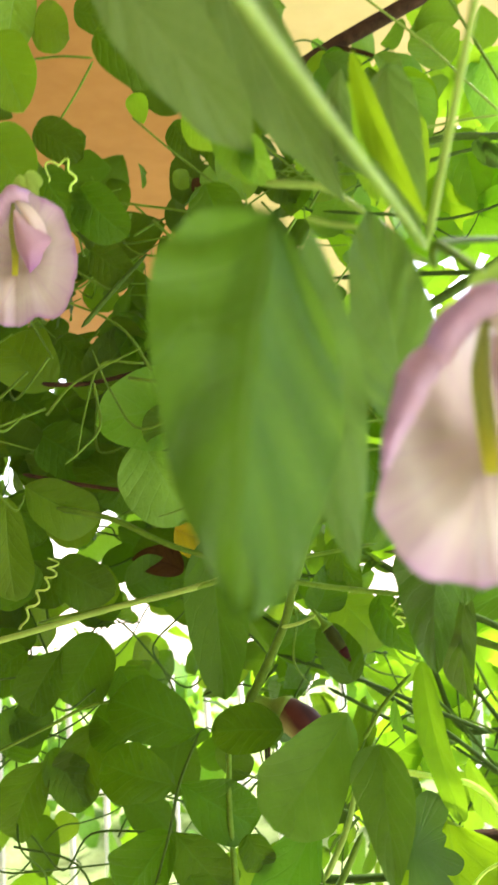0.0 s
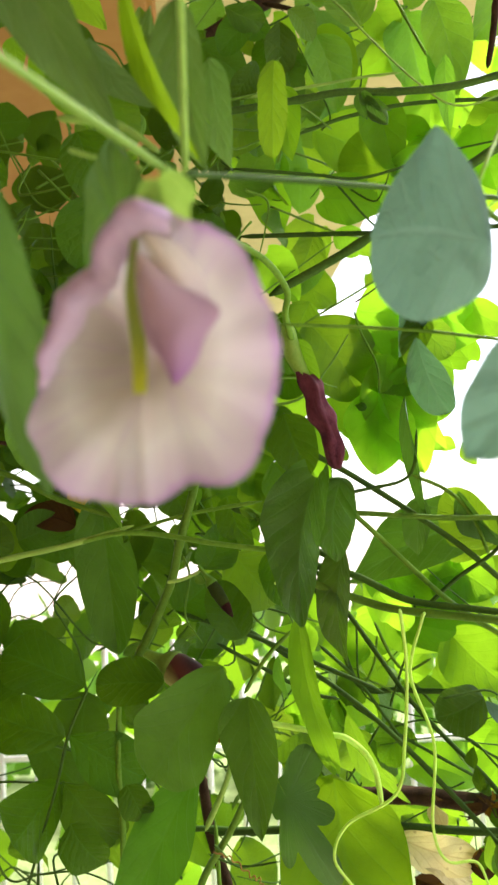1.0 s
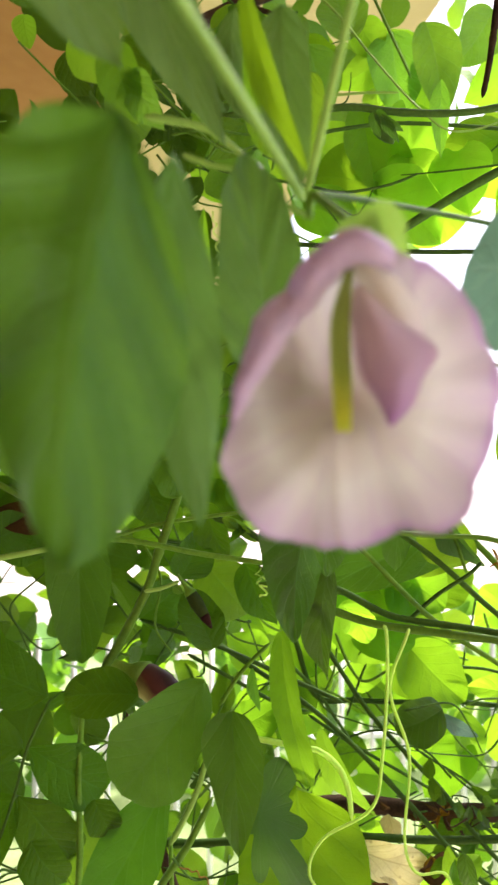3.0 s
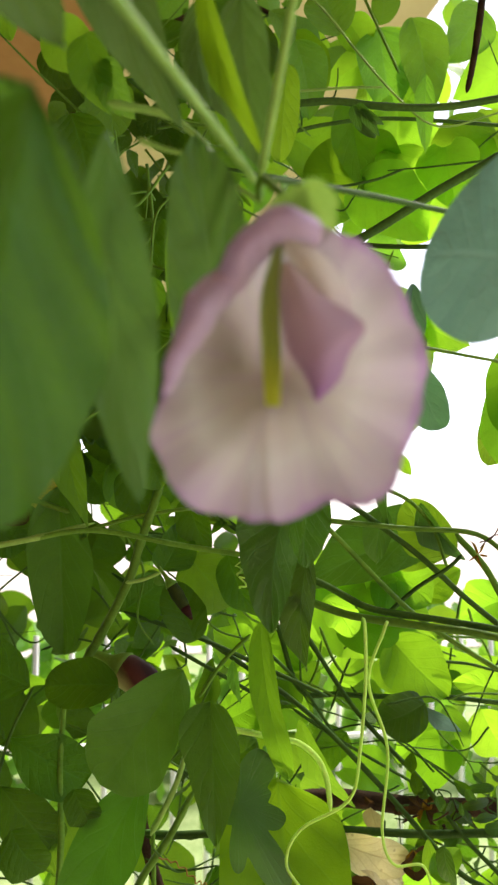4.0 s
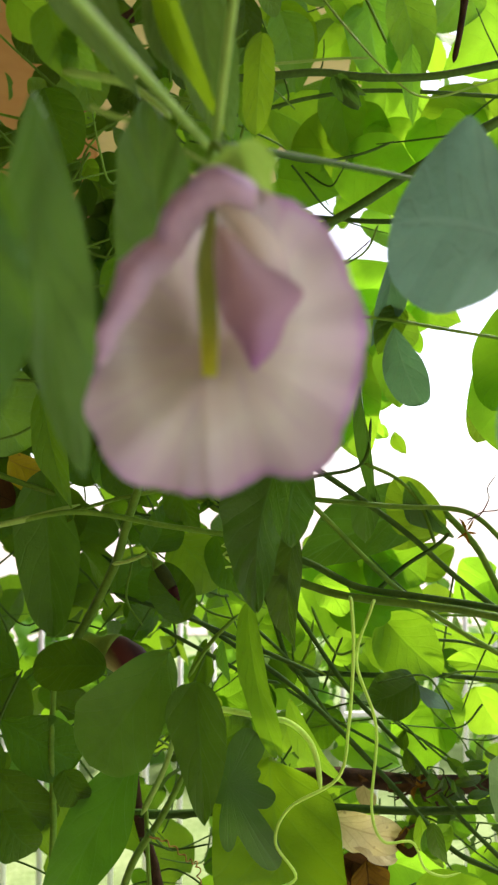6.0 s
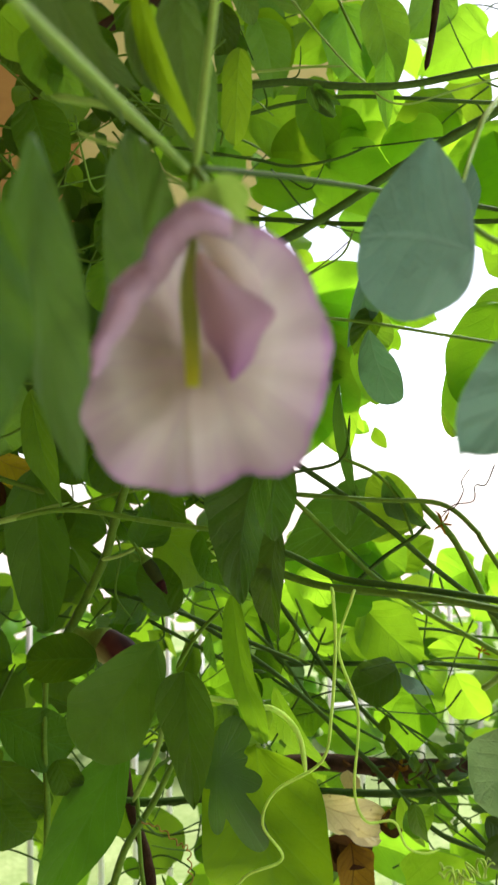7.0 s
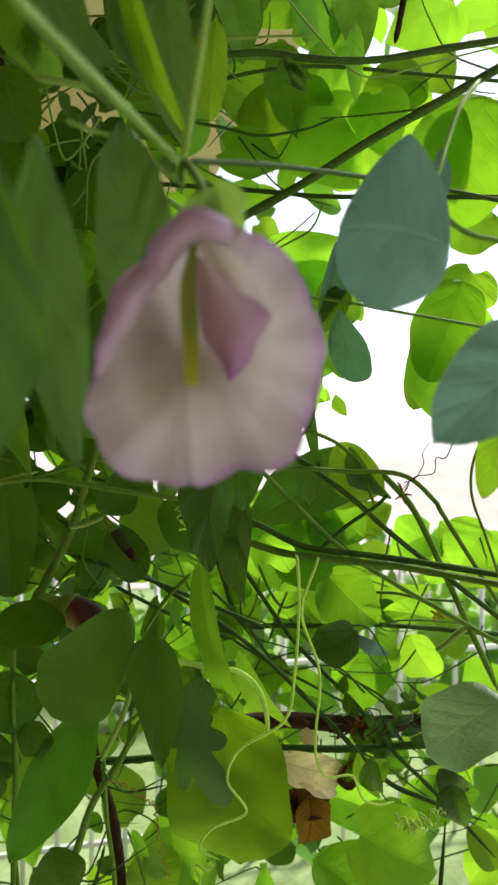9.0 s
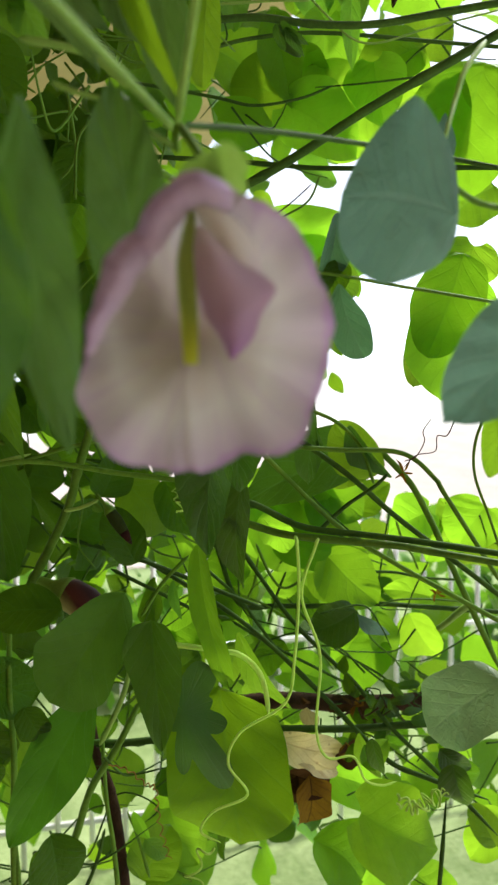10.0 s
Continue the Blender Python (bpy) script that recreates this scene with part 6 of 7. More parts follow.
leaf(gourd, "heart", (0.3593, 0.5748, 1.4430), (0.3309, 0.5801, 1.4057), (-0.62, -0.69, 0.37), 0.0546, LIME)
leaf(gourd, "round", (0.3280, 0.5065, 1.1926), (0.3122, 0.5121, 1.2228), (-0.16, -0.98, 0.10), 0.0216, PEA)
leaf(gourd, "heart", (0.0949, 0.6186, 1.2005), (0.1160, 0.6105, 1.1491), (-0.21, -0.98, 0.07), 0.0572, MID)
leaf(gourd, "round", (0.0657, 0.5729, 1.1707), (0.0875, 0.5693, 1.2089), (-0.23, -0.97, 0.04), 0.0392, PEA)
leaf(gourd, "round", (0.0014, 0.4103, 1.3038), (0.0064, 0.4074, 1.2738), (0.31, -0.94, 0.14), 0.0309, DARK)
leaf(gourd, "round", (-0.0236, 0.5292, 1.2750), (0.0021, 0.5241, 1.3141), (0.02, -0.92, 0.40), 0.0447, PEA)
leaf(gourd, "heart", (0.0227, 0.5894, 1.2741), (0.0386, 0.5839, 1.2482), (-0.01, -0.98, 0.20), 0.0258, MID)
leaf(gourd, "heart", (0.3923, 0.5917, 1.1608), (0.3573, 0.5986, 1.1213), (-0.50, -0.81, 0.30), 0.0454, LIME)
leaf(gourd, "heart", (0.3135, 0.6094, 1.1119), (0.3516, 0.5982, 1.0864), (0.01, -0.91, 0.42), 0.0454, LIME)
leaf(gourd, "round", (0.0932, 0.5787, 1.6575), (0.0731, 0.5852, 1.5987), (-0.33, -0.94, 0.01), 0.0417, PEA)
leaf(gourd, "heart", (0.1173, 0.6011, 1.6252), (0.0921, 0.6079, 1.5647), (-0.22, -0.98, -0.02), 0.0399, LIME)
leaf(gourd, "heart", (0.0737, 0.6267, 1.5851), (0.1037, 0.6298, 1.5425), (-0.09, -0.99, -0.13), 0.0389, MID)
leaf(gourd, "round", (0.1239, 0.5965, 1.6691), (0.0996, 0.6017, 1.6262), (-0.20, -0.98, -0.00), 0.0311, PEA)
leaf(gourd, "heart", (0.0902, 0.5942, 1.7062), (0.1150, 0.5968, 1.6695), (-0.17, -0.97, -0.18), 0.0355, LIME)
leaf(gourd, "round", (0.0582, 0.6308, 1.5494), (0.0936, 0.6319, 1.5248), (0.02, -1.00, -0.02), 0.0367, PEA)
leaf(gourd, "heart", (0.1223, 0.6479, 1.5561), (0.1341, 0.6521, 1.5085), (-0.07, -0.99, -0.10), 0.0285, MID)
leaf(gourd, "round", (0.1311, 0.6106, 1.7280), (0.1156, 0.6147, 1.6923), (0.08, -0.99, -0.15), 0.0282, PEA)
leaf(creeper, "round", (-0.1621, 0.5606, 1.6319), (-0.1311, 0.5628, 1.5978), (-0.06, -0.99, -0.12), 0.0415, DARK)
leaf(creeper, "round", (-0.1153, 0.5631, 1.5889), (-0.1531, 0.5667, 1.5665), (-0.00, -0.99, -0.16), 0.0449, DARK)
leaf(creeper, "round", (-0.1025, 0.5686, 1.6304), (-0.1220, 0.5668, 1.6562), (0.10, -0.99, 0.01), 0.0374, PEA)
leaf(creeper, "round", (-0.1765, 0.5783, 1.5599), (-0.1492, 0.5806, 1.5254), (0.33, -0.92, 0.20), 0.0424, DARK)
leaf(creeper, "round", (-0.1091, 0.5668, 1.5479), (-0.1429, 0.5703, 1.5253), (0.06, -0.97, -0.24), 0.0370, PEA)
leaf(creeper, "round", (-0.0969, 0.5737, 1.5764), (-0.0820, 0.5764, 1.5426), (-0.14, -0.98, -0.14), 0.0345, DARK)
leaf(creeper, "round", (-0.1671, 0.5674, 1.6668), (-0.1774, 0.5718, 1.6261), (0.09, -0.99, -0.13), 0.0379, DARK)
leaf(creeper, "round", (-0.1337, 0.5821, 1.5039), (-0.1678, 0.5852, 1.4851), (0.02, -0.98, -0.20), 0.0377, DARK)
leaf(creeper, "round", (-0.1045, 0.5808, 1.5065), (-0.1229, 0.5850, 1.4703), (-0.06, -0.99, -0.09), 0.0334, PEA)
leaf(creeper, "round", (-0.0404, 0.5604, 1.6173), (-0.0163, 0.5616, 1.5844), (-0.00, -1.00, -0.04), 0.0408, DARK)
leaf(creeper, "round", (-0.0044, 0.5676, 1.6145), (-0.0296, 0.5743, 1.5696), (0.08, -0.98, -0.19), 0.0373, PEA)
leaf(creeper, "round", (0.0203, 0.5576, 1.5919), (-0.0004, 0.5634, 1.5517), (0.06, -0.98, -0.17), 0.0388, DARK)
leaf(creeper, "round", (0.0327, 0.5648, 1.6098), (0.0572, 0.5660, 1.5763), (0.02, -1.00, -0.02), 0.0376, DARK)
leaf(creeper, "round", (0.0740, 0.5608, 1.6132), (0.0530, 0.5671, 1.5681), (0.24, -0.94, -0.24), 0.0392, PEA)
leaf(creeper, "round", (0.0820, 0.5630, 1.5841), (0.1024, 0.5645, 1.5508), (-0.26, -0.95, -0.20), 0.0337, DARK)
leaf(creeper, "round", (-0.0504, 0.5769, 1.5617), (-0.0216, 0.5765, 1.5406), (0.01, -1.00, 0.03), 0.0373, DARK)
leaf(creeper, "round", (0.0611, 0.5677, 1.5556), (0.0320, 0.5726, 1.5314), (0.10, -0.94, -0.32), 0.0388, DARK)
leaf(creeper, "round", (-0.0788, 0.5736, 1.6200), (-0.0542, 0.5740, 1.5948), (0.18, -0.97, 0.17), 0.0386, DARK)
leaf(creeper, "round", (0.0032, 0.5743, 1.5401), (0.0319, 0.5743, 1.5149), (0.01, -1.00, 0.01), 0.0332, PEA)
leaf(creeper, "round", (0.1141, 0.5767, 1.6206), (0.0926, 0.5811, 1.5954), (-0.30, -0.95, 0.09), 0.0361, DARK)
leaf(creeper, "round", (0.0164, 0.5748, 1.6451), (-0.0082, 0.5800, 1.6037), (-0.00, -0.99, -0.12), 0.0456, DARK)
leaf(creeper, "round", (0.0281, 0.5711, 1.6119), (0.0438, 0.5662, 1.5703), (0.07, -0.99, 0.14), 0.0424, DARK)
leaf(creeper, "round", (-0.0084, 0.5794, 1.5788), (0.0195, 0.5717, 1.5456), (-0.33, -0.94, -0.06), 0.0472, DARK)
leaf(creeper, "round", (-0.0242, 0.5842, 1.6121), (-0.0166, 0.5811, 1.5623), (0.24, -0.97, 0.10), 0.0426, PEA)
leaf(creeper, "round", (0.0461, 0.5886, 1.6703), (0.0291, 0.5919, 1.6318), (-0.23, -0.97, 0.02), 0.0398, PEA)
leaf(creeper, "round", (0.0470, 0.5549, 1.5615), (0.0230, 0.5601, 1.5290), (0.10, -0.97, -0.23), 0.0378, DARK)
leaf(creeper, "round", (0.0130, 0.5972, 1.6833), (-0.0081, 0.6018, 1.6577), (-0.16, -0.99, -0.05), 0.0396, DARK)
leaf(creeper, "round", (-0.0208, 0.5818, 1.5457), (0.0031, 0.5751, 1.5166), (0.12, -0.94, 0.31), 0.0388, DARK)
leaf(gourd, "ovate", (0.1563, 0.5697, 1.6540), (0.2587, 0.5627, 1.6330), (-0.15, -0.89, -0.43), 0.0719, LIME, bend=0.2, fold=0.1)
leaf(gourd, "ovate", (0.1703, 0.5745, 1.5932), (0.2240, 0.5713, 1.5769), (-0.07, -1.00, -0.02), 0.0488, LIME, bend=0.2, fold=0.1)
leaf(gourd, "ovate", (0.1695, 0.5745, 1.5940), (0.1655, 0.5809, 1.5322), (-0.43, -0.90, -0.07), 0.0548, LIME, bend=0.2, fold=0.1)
leaf(gourd, "lance", (0.1572, 0.5568, 1.5795), (0.1490, 0.5573, 1.5821), (-0.05, -1.00, 0.03), 0.0068, DARK)
stem(gourd, [(0.1527, 0.5651, 1.6528), (0.1568, 0.5662, 1.6379), (0.1685, 0.5677, 1.6123), (0.1695, 0.5697, 1.5911)], 0.00128, 0.00106, STEM)
stem(gourd, [(0.1496, 0.5500, 1.6552), (0.1654, 0.5476, 1.6652), (0.1820, 0.5449, 1.6773), (0.1978, 0.5421, 1.6915)], 0.00083, 0.00062, WOOD, "tendril")
stem(pea_vine, [(0.0430, 0.5036, 1.4254), (0.0695, 0.4989, 1.4109), (0.1006, 0.4935, 1.3943), (0.1186, 0.4902, 1.3902)], 0.00161, 0.00143, DARK_STEM)
leaf(pea_vine, "lance", (0.0793, 0.4765, 1.4206), (0.0820, 0.4766, 1.3939), (-0.58, -0.81, -0.06), 0.0079, PALE)
leaf(pea_vine, "lance", (0.0409, 0.4745, 1.3809), (0.0469, 0.4735, 1.3749), (-0.20, -0.98, -0.04), 0.0057, BROWN, bend=0.5, fold=0.4)
leaf(pea_vine, "lance", (0.0436, 0.4741, 1.3775), (0.0410, 0.4747, 1.3715), (-0.49, -0.87, 0.12), 0.0043, RUST, bend=0.5, fold=0.4)
leaf(pea_vine, "lance", (0.0586, 0.4680, 1.5120), (0.0719, 0.4656, 1.5047), (-0.30, -0.92, -0.25), 0.0064, PEA, bend=0.5, fold=0.4)
leaf(pea_vine, "lance", (0.0619, 0.4673, 1.5127), (0.0769, 0.4648, 1.5021), (-0.32, -0.92, -0.23), 0.0050, PALE, bend=0.5, fold=0.4)
leaf(pea_vine, "lance", (0.0686, 0.4662, 1.5087), (0.0793, 0.4645, 1.4967), (-0.36, -0.91, -0.19), 0.0057, PEA, bend=0.5, fold=0.4)
leaf(pea_vine, "lance", (0.0736, 0.4653, 1.5061), (0.0621, 0.4677, 1.4979), (-0.37, -0.89, 0.26), 0.0050, DARK, bend=0.5, fold=0.4)
leaf(pea_vine, "lance", (0.0310, 0.4741, 1.4722), (0.0367, 0.4732, 1.4665), (-0.28, -0.95, -0.12), 0.0057, PALE, bend=0.5, fold=0.4)
leaf(pea_vine, "lance", (-0.0079, 0.4808, 1.4981), (-0.0138, 0.4820, 1.4930), (-0.33, -0.93, 0.16), 0.0050, PEA, bend=0.5, fold=0.4)
leaf(pea_vine, "lance", (0.0795, 0.4650, 1.4725), (0.0861, 0.4636, 1.4786), (0.02, -0.97, -0.24), 0.0050, PALE, bend=0.5, fold=0.4)
leaf(gourd, "lance", (0.2149, 0.4290, 1.4886), (0.2116, 0.4294, 1.4968), (-0.03, -1.00, 0.04), 0.0017, RUST, bend=0.6, fold=0.6, wave=2)
leaf(gourd, "lance", (0.2149, 0.4290, 1.4886), (0.2197, 0.4279, 1.4953), (-0.10, -0.99, -0.08), 0.0014, RUST, bend=0.6, fold=0.6, wave=2)
leaf(gourd, "lance", (0.2159, 0.4288, 1.4877), (0.2101, 0.4300, 1.4853), (-0.34, -0.82, 0.45), 0.0014, RUST, bend=0.6, fold=0.6, wave=2)
leaf(gourd, "lance", (0.2139, 0.4292, 1.4896), (0.2166, 0.4289, 1.4804), (-0.65, -0.74, -0.17), 0.0014, RUST, bend=0.6, fold=0.6, wave=2)
leaf(gourd, "lance", (0.2152, 0.4289, 1.4887), (0.2214, 0.4278, 1.4870), (-0.25, -0.91, -0.32), 0.0014, RUST, bend=0.6, fold=0.6, wave=2)
leaf(gourd, "lance", (0.2655, 0.4828, 1.3970), (0.2611, 0.4835, 1.4007), (0.05, -0.96, 0.26), 0.0020, RUST, bend=0.6, fold=0.6, wave=2)
leaf(gourd, "lance", (0.2655, 0.4828, 1.3970), (0.2714, 0.4816, 1.4000), (-0.19, -0.98, -0.02), 0.0016, RUST, bend=0.6, fold=0.6, wave=2)
leaf(gourd, "lance", (0.2648, 0.4829, 1.3977), (0.2634, 0.4833, 1.3910), (-0.74, -0.66, 0.11), 0.0016, RUST, bend=0.6, fold=0.6, wave=2)
leaf(gourd, "lance", (0.2663, 0.4827, 1.3970), (0.2721, 0.4816, 1.3940), (-0.28, -0.93, -0.23), 0.0016, RUST, bend=0.6, fold=0.6, wave=2)
leaf(gourd, "lance", (0.2655, 0.4828, 1.3977), (0.2677, 0.4822, 1.4037), (-0.18, -0.98, -0.02), 0.0016, RUST, bend=0.6, fold=0.6, wave=2)
leaf(gourd, "lance", (0.2327, 0.5525, 1.2949), (0.2245, 0.5539, 1.3023), (0.17, -0.92, 0.36), 0.0035, BROWN, bend=0.8, fold=0.7, wave=3)
leaf(gourd, "lance", (0.2327, 0.5525, 1.2949), (0.2416, 0.5507, 1.3000), (-0.22, -0.97, 0.04), 0.0040, RUST, bend=0.8, fold=0.7, wave=3)
leaf(gourd, "lance", (0.2319, 0.5527, 1.2941), (0.2287, 0.5535, 1.2841), (-0.71, -0.69, 0.17), 0.0040, RUST, bend=0.8, fold=0.7, wave=3)
leaf(gourd, "lance", (0.2348, 0.5522, 1.2941), (0.2458, 0.5502, 1.2909), (-0.19, -0.98, -0.03), 0.0035, BROWN, bend=0.8, fold=0.7, wave=3)
leaf(gourd, "lance", (0.2327, 0.5525, 1.2949), (0.2346, 0.5519, 1.3057), (-0.09, -1.00, -0.04), 0.0031, RUST, bend=0.8, fold=0.7, wave=3)
leaf(gourd, "lance", (0.2368, 0.5519, 1.2887), (0.2430, 0.5509, 1.2817), (-0.33, -0.93, -0.16), 0.0035, BROWN, bend=0.8, fold=0.7, wave=3)
leaf(gourd, "lance", (0.2254, 0.5540, 1.2928), (0.2185, 0.5554, 1.2886), (-0.49, -0.65, 0.58), 0.0035, BROWN, bend=0.8, fold=0.7, wave=3)
stem(gourd, [(0.2658, 0.4834, 1.3717), (0.2731, 0.4819, 1.3766), (0.2814, 0.4801, 1.3837), (0.2905, 0.4783, 1.3897)], 0.00260, 0.00335, PALE_STEM)
leaf(gourd, "round", (0.1569, 0.5427, 1.4472), (0.1749, 0.5399, 1.4217), (-0.35, -0.92, -0.15), 0.0240, LIME, bend=0.3, fold=0.2, wave=2.5)
coil(pea_vine, [(0.0764, 0.4452, 1.4756), (0.0770, 0.4449, 1.4805), (0.0760, 0.4450, 1.4837)], 1.6, 0.0023, 0.00048, TENDRIL)
coil(gourd, [(0.1952, 0.3976, 1.3052), (0.2019, 0.3955, 1.2987), (0.2090, 0.3936, 1.2980), (0.2144, 0.3924, 1.3025), (0.2219, 0.3904, 1.3033)], 6, 0.0048, 0.00080, TENDRIL)
stem(gourd, [(-0.0042, 0.5365, 1.2725), (0.0065, 0.5341, 1.2911), (0.0137, 0.5323, 1.3061)], 0.00149, 0.00130, STEM)
stem(gourd, [(-0.0014, 0.5576, 1.1897), (0.0167, 0.5544, 1.2207), (0.0287, 0.5430, 1.2614), (0.0476, 0.5295, 1.2970), (0.0632, 0.5269, 1.3276)], 0.00400, 0.00270, STEM)
stem(gourd, [(0.0201, 0.5712, 1.1640), (0.0328, 0.5694, 1.1929), (0.0394, 0.5689, 1.2177)], 0.00187, 0.00145, DARK_STEM)
stem(gourd, [(0.0467, 0.5441, 1.1764), (0.0437, 0.5470, 1.2164), (0.0398, 0.5497, 1.2484), (0.0378, 0.5527, 1.2964)], 0.00240, 0.00180, STEM)
stem(gourd, [(0.0695, 0.5490, 1.1861), (0.0622, 0.5524, 1.2147), (0.0548, 0.5554, 1.2351)], 0.00143, 0.00102, STEM)
leaf(gourd, "round", (0.0032, 0.4973, 1.2486), (-0.0062, 0.4982, 1.2183), (-0.48, -0.87, 0.12), 0.0213, DARK)
leaf(gourd, "lance", (0.0588, 0.5543, 1.2351), (0.0700, 0.5501, 1.2105), (-0.27, -0.96, 0.04), 0.0095, LIME)
leaf(gourd, "ovate", (0.0662, 0.5513, 1.2146), (0.0816, 0.5464, 1.1982), (-0.20, -0.97, 0.11), 0.0147, PALE)
leaf(gourd, "ovate", (0.2189, 0.5757, 1.2869), (0.2257, 0.5745, 1.2814), (-0.26, -0.96, -0.12), 0.0050, BROWN, bend=0.8, fold=0.7, wave=3)
leaf(gourd, "ovate", (0.1977, 0.5795, 1.2945), (0.2046, 0.5783, 1.2890), (-0.25, -0.96, -0.11), 0.0050, BROWN, bend=0.8, fold=0.7, wave=3)
leaf(gourd, "ovate", (0.2572, 0.5480, 1.2943), (0.2637, 0.5468, 1.2889), (-0.28, -0.95, -0.15), 0.0049, BROWN, bend=0.8, fold=0.7, wave=3)
leaf(gourd, "ovate", (0.2856, 0.5425, 1.2986), (0.2922, 0.5414, 1.2933), (-0.30, -0.94, -0.18), 0.0049, BROWN, bend=0.8, fold=0.7, wave=3)
stem(gourd, [(0.1461, 0.5666, 1.3856), (0.1707, 0.5623, 1.3733), (0.1954, 0.5581, 1.3527), (0.2161, 0.5549, 1.3238)], 0.00104, 0.00062, STEM)
stem(gourd, [(0.1638, 0.5683, 1.3471), (0.1884, 0.5635, 1.3536), (0.2130, 0.5590, 1.3496), (0.2376, 0.5542, 1.3560)], 0.00104, 0.00063, DARK_STEM)
stem(gourd, [(0.2394, 0.5587, 1.3254), (0.2602, 0.5552, 1.3088), (0.2810, 0.5514, 1.3026), (0.3059, 0.5472, 1.2838)], 0.00105, 0.00063, DARK_STEM)
stem(gourd, [(0.2362, 0.5622, 1.3706), (0.2490, 0.5605, 1.3453), (0.2700, 0.5570, 1.3243), (0.2785, 0.5559, 1.3032)], 0.00106, 0.00063, STEM)
stem(gourd, [(0.2959, 0.5543, 1.4040), (0.2836, 0.5572, 1.3784), (0.2714, 0.5603, 1.3442)], 0.00107, 0.00064, DARK_STEM)
stem(gourd, [(0.2191, 0.5761, 1.2698), (0.2529, 0.5699, 1.2614), (0.2869, 0.5641, 1.2359), (0.3167, 0.5591, 1.2147)], 0.00107, 0.00064, DARK_STEM)
stem(gourd, [(0.2458, 0.5750, 1.2726), (0.2714, 0.5705, 1.2598), (0.3054, 0.5643, 1.2557), (0.3269, 0.5608, 1.2342)], 0.00108, 0.00065, STEM)
stem(gourd, [(0.1487, 0.5967, 1.3007), (0.1405, 0.5990, 1.2702), (0.1494, 0.5980, 1.2398)], 0.00109, 0.00065, DARK_STEM)
stem(gourd, [(0.2870, 0.5743, 1.3176), (0.3087, 0.5707, 1.3003), (0.3303, 0.5669, 1.2917)], 0.00109, 0.00066, DARK_STEM)
stem(creeper, [(-0.0337, 0.5163, 1.4928), (-0.0194, 0.5141, 1.4714), (-0.0016, 0.5112, 1.4573), (0.0126, 0.5090, 1.4359)], 0.00107, 0.00071, DARK_STEM)
stem(creeper, [(0.0155, 0.5111, 1.4929), (0.0263, 0.5096, 1.4713), (0.0231, 0.5109, 1.4425), (0.0339, 0.5093, 1.4246)], 0.00108, 0.00072, STEM)
stem(creeper, [(-0.0189, 0.5246, 1.3726), (0.0026, 0.5208, 1.3655), (0.0275, 0.5160, 1.3693)], 0.00109, 0.00073, STEM)
stem(creeper, [(-0.0378, 0.5311, 1.4188), (-0.0163, 0.5269, 1.4263), (0.0090, 0.5223, 1.4210)], 0.00110, 0.00073, DARK_STEM)
stem(creeper, [(0.0480, 0.5173, 1.4924), (0.0662, 0.5141, 1.4814), (0.0846, 0.5112, 1.4594)], 0.00111, 0.00074, STEM)
stem(creeper, [(0.0596, 0.5202, 1.4513), (0.0744, 0.5178, 1.4328), (0.0964, 0.5139, 1.4256)], 0.00112, 0.00074, STEM)
stem(creeper, [(0.0132, 0.5356, 1.3418), (0.0245, 0.5340, 1.3232), (0.0211, 0.5353, 1.2969)], 0.00112, 0.00075, DARK_STEM)
stem(creeper, [(0.0861, 0.5232, 1.4542), (0.0974, 0.5215, 1.4392), (0.1160, 0.5182, 1.4317)], 0.00113, 0.00076, STEM)
stem(creeper, [(-0.0277, 0.5523, 1.3084), (-0.0089, 0.5489, 1.3009), (0.0063, 0.5466, 1.2782)], 0.00114, 0.00076, STEM)
stem(creeper, [(0.0325, 0.5458, 1.2765), (0.0552, 0.5417, 1.2690), (0.0815, 0.5367, 1.2730)], 0.00115, 0.00077, DARK_STEM)
leaf(creeper, "round", (-0.0191, 0.3784, 1.7049), (-0.0095, 0.3809, 1.6706), (-0.11, -0.99, -0.10), 0.0273, DARK)
leaf(creeper, "round", (-0.0158, 0.4008, 1.6791), (-0.0221, 0.4049, 1.6434), (-0.01, -0.99, -0.11), 0.0274, DARK)
leaf(creeper, "round", (-0.0221, 0.4049, 1.6434), (-0.0104, 0.4072, 1.6103), (0.02, -1.00, -0.06), 0.0285, DARK)
leaf(creeper, "round", (-0.0279, 0.4283, 1.6158), (-0.0156, 0.4304, 1.5843), (-0.04, -1.00, -0.08), 0.0284, DARK)
leaf(creeper, "round", (-0.0371, 0.4507, 1.6015), (-0.0570, 0.4547, 1.5789), (0.20, -0.92, -0.34), 0.0299, DARK)
leaf(creeper, "round", (-0.0063, 0.3947, 1.7328), (0.0024, 0.3966, 1.7057), (0.13, -0.99, -0.03), 0.0246, PEA)
leaf(gourd, "round", (0.0911, 0.6099, 1.5449), (0.1182, 0.6125, 1.5081), (-0.02, -1.00, -0.08), 0.0423, PEA)
leaf(gourd, "round", (0.1217, 0.6297, 1.5370), (0.0969, 0.6345, 1.4973), (-0.25, -0.97, 0.04), 0.0367, MID)
leaf(gourd, "heart", (0.0756, 0.6320, 1.5303), (0.0966, 0.6349, 1.4927), (-0.18, -0.97, -0.18), 0.0369, MID)
leaf(gourd, "round", (0.1303, 0.6158, 1.5723), (0.1105, 0.6200, 1.5374), (-0.11, -0.99, -0.06), 0.0317, PEA)
leaf(gourd, "heart", (0.1816, 0.5747, 1.6126), (0.2015, 0.5730, 1.5313), (-0.28, -0.96, -0.08), 0.0558, LIME)
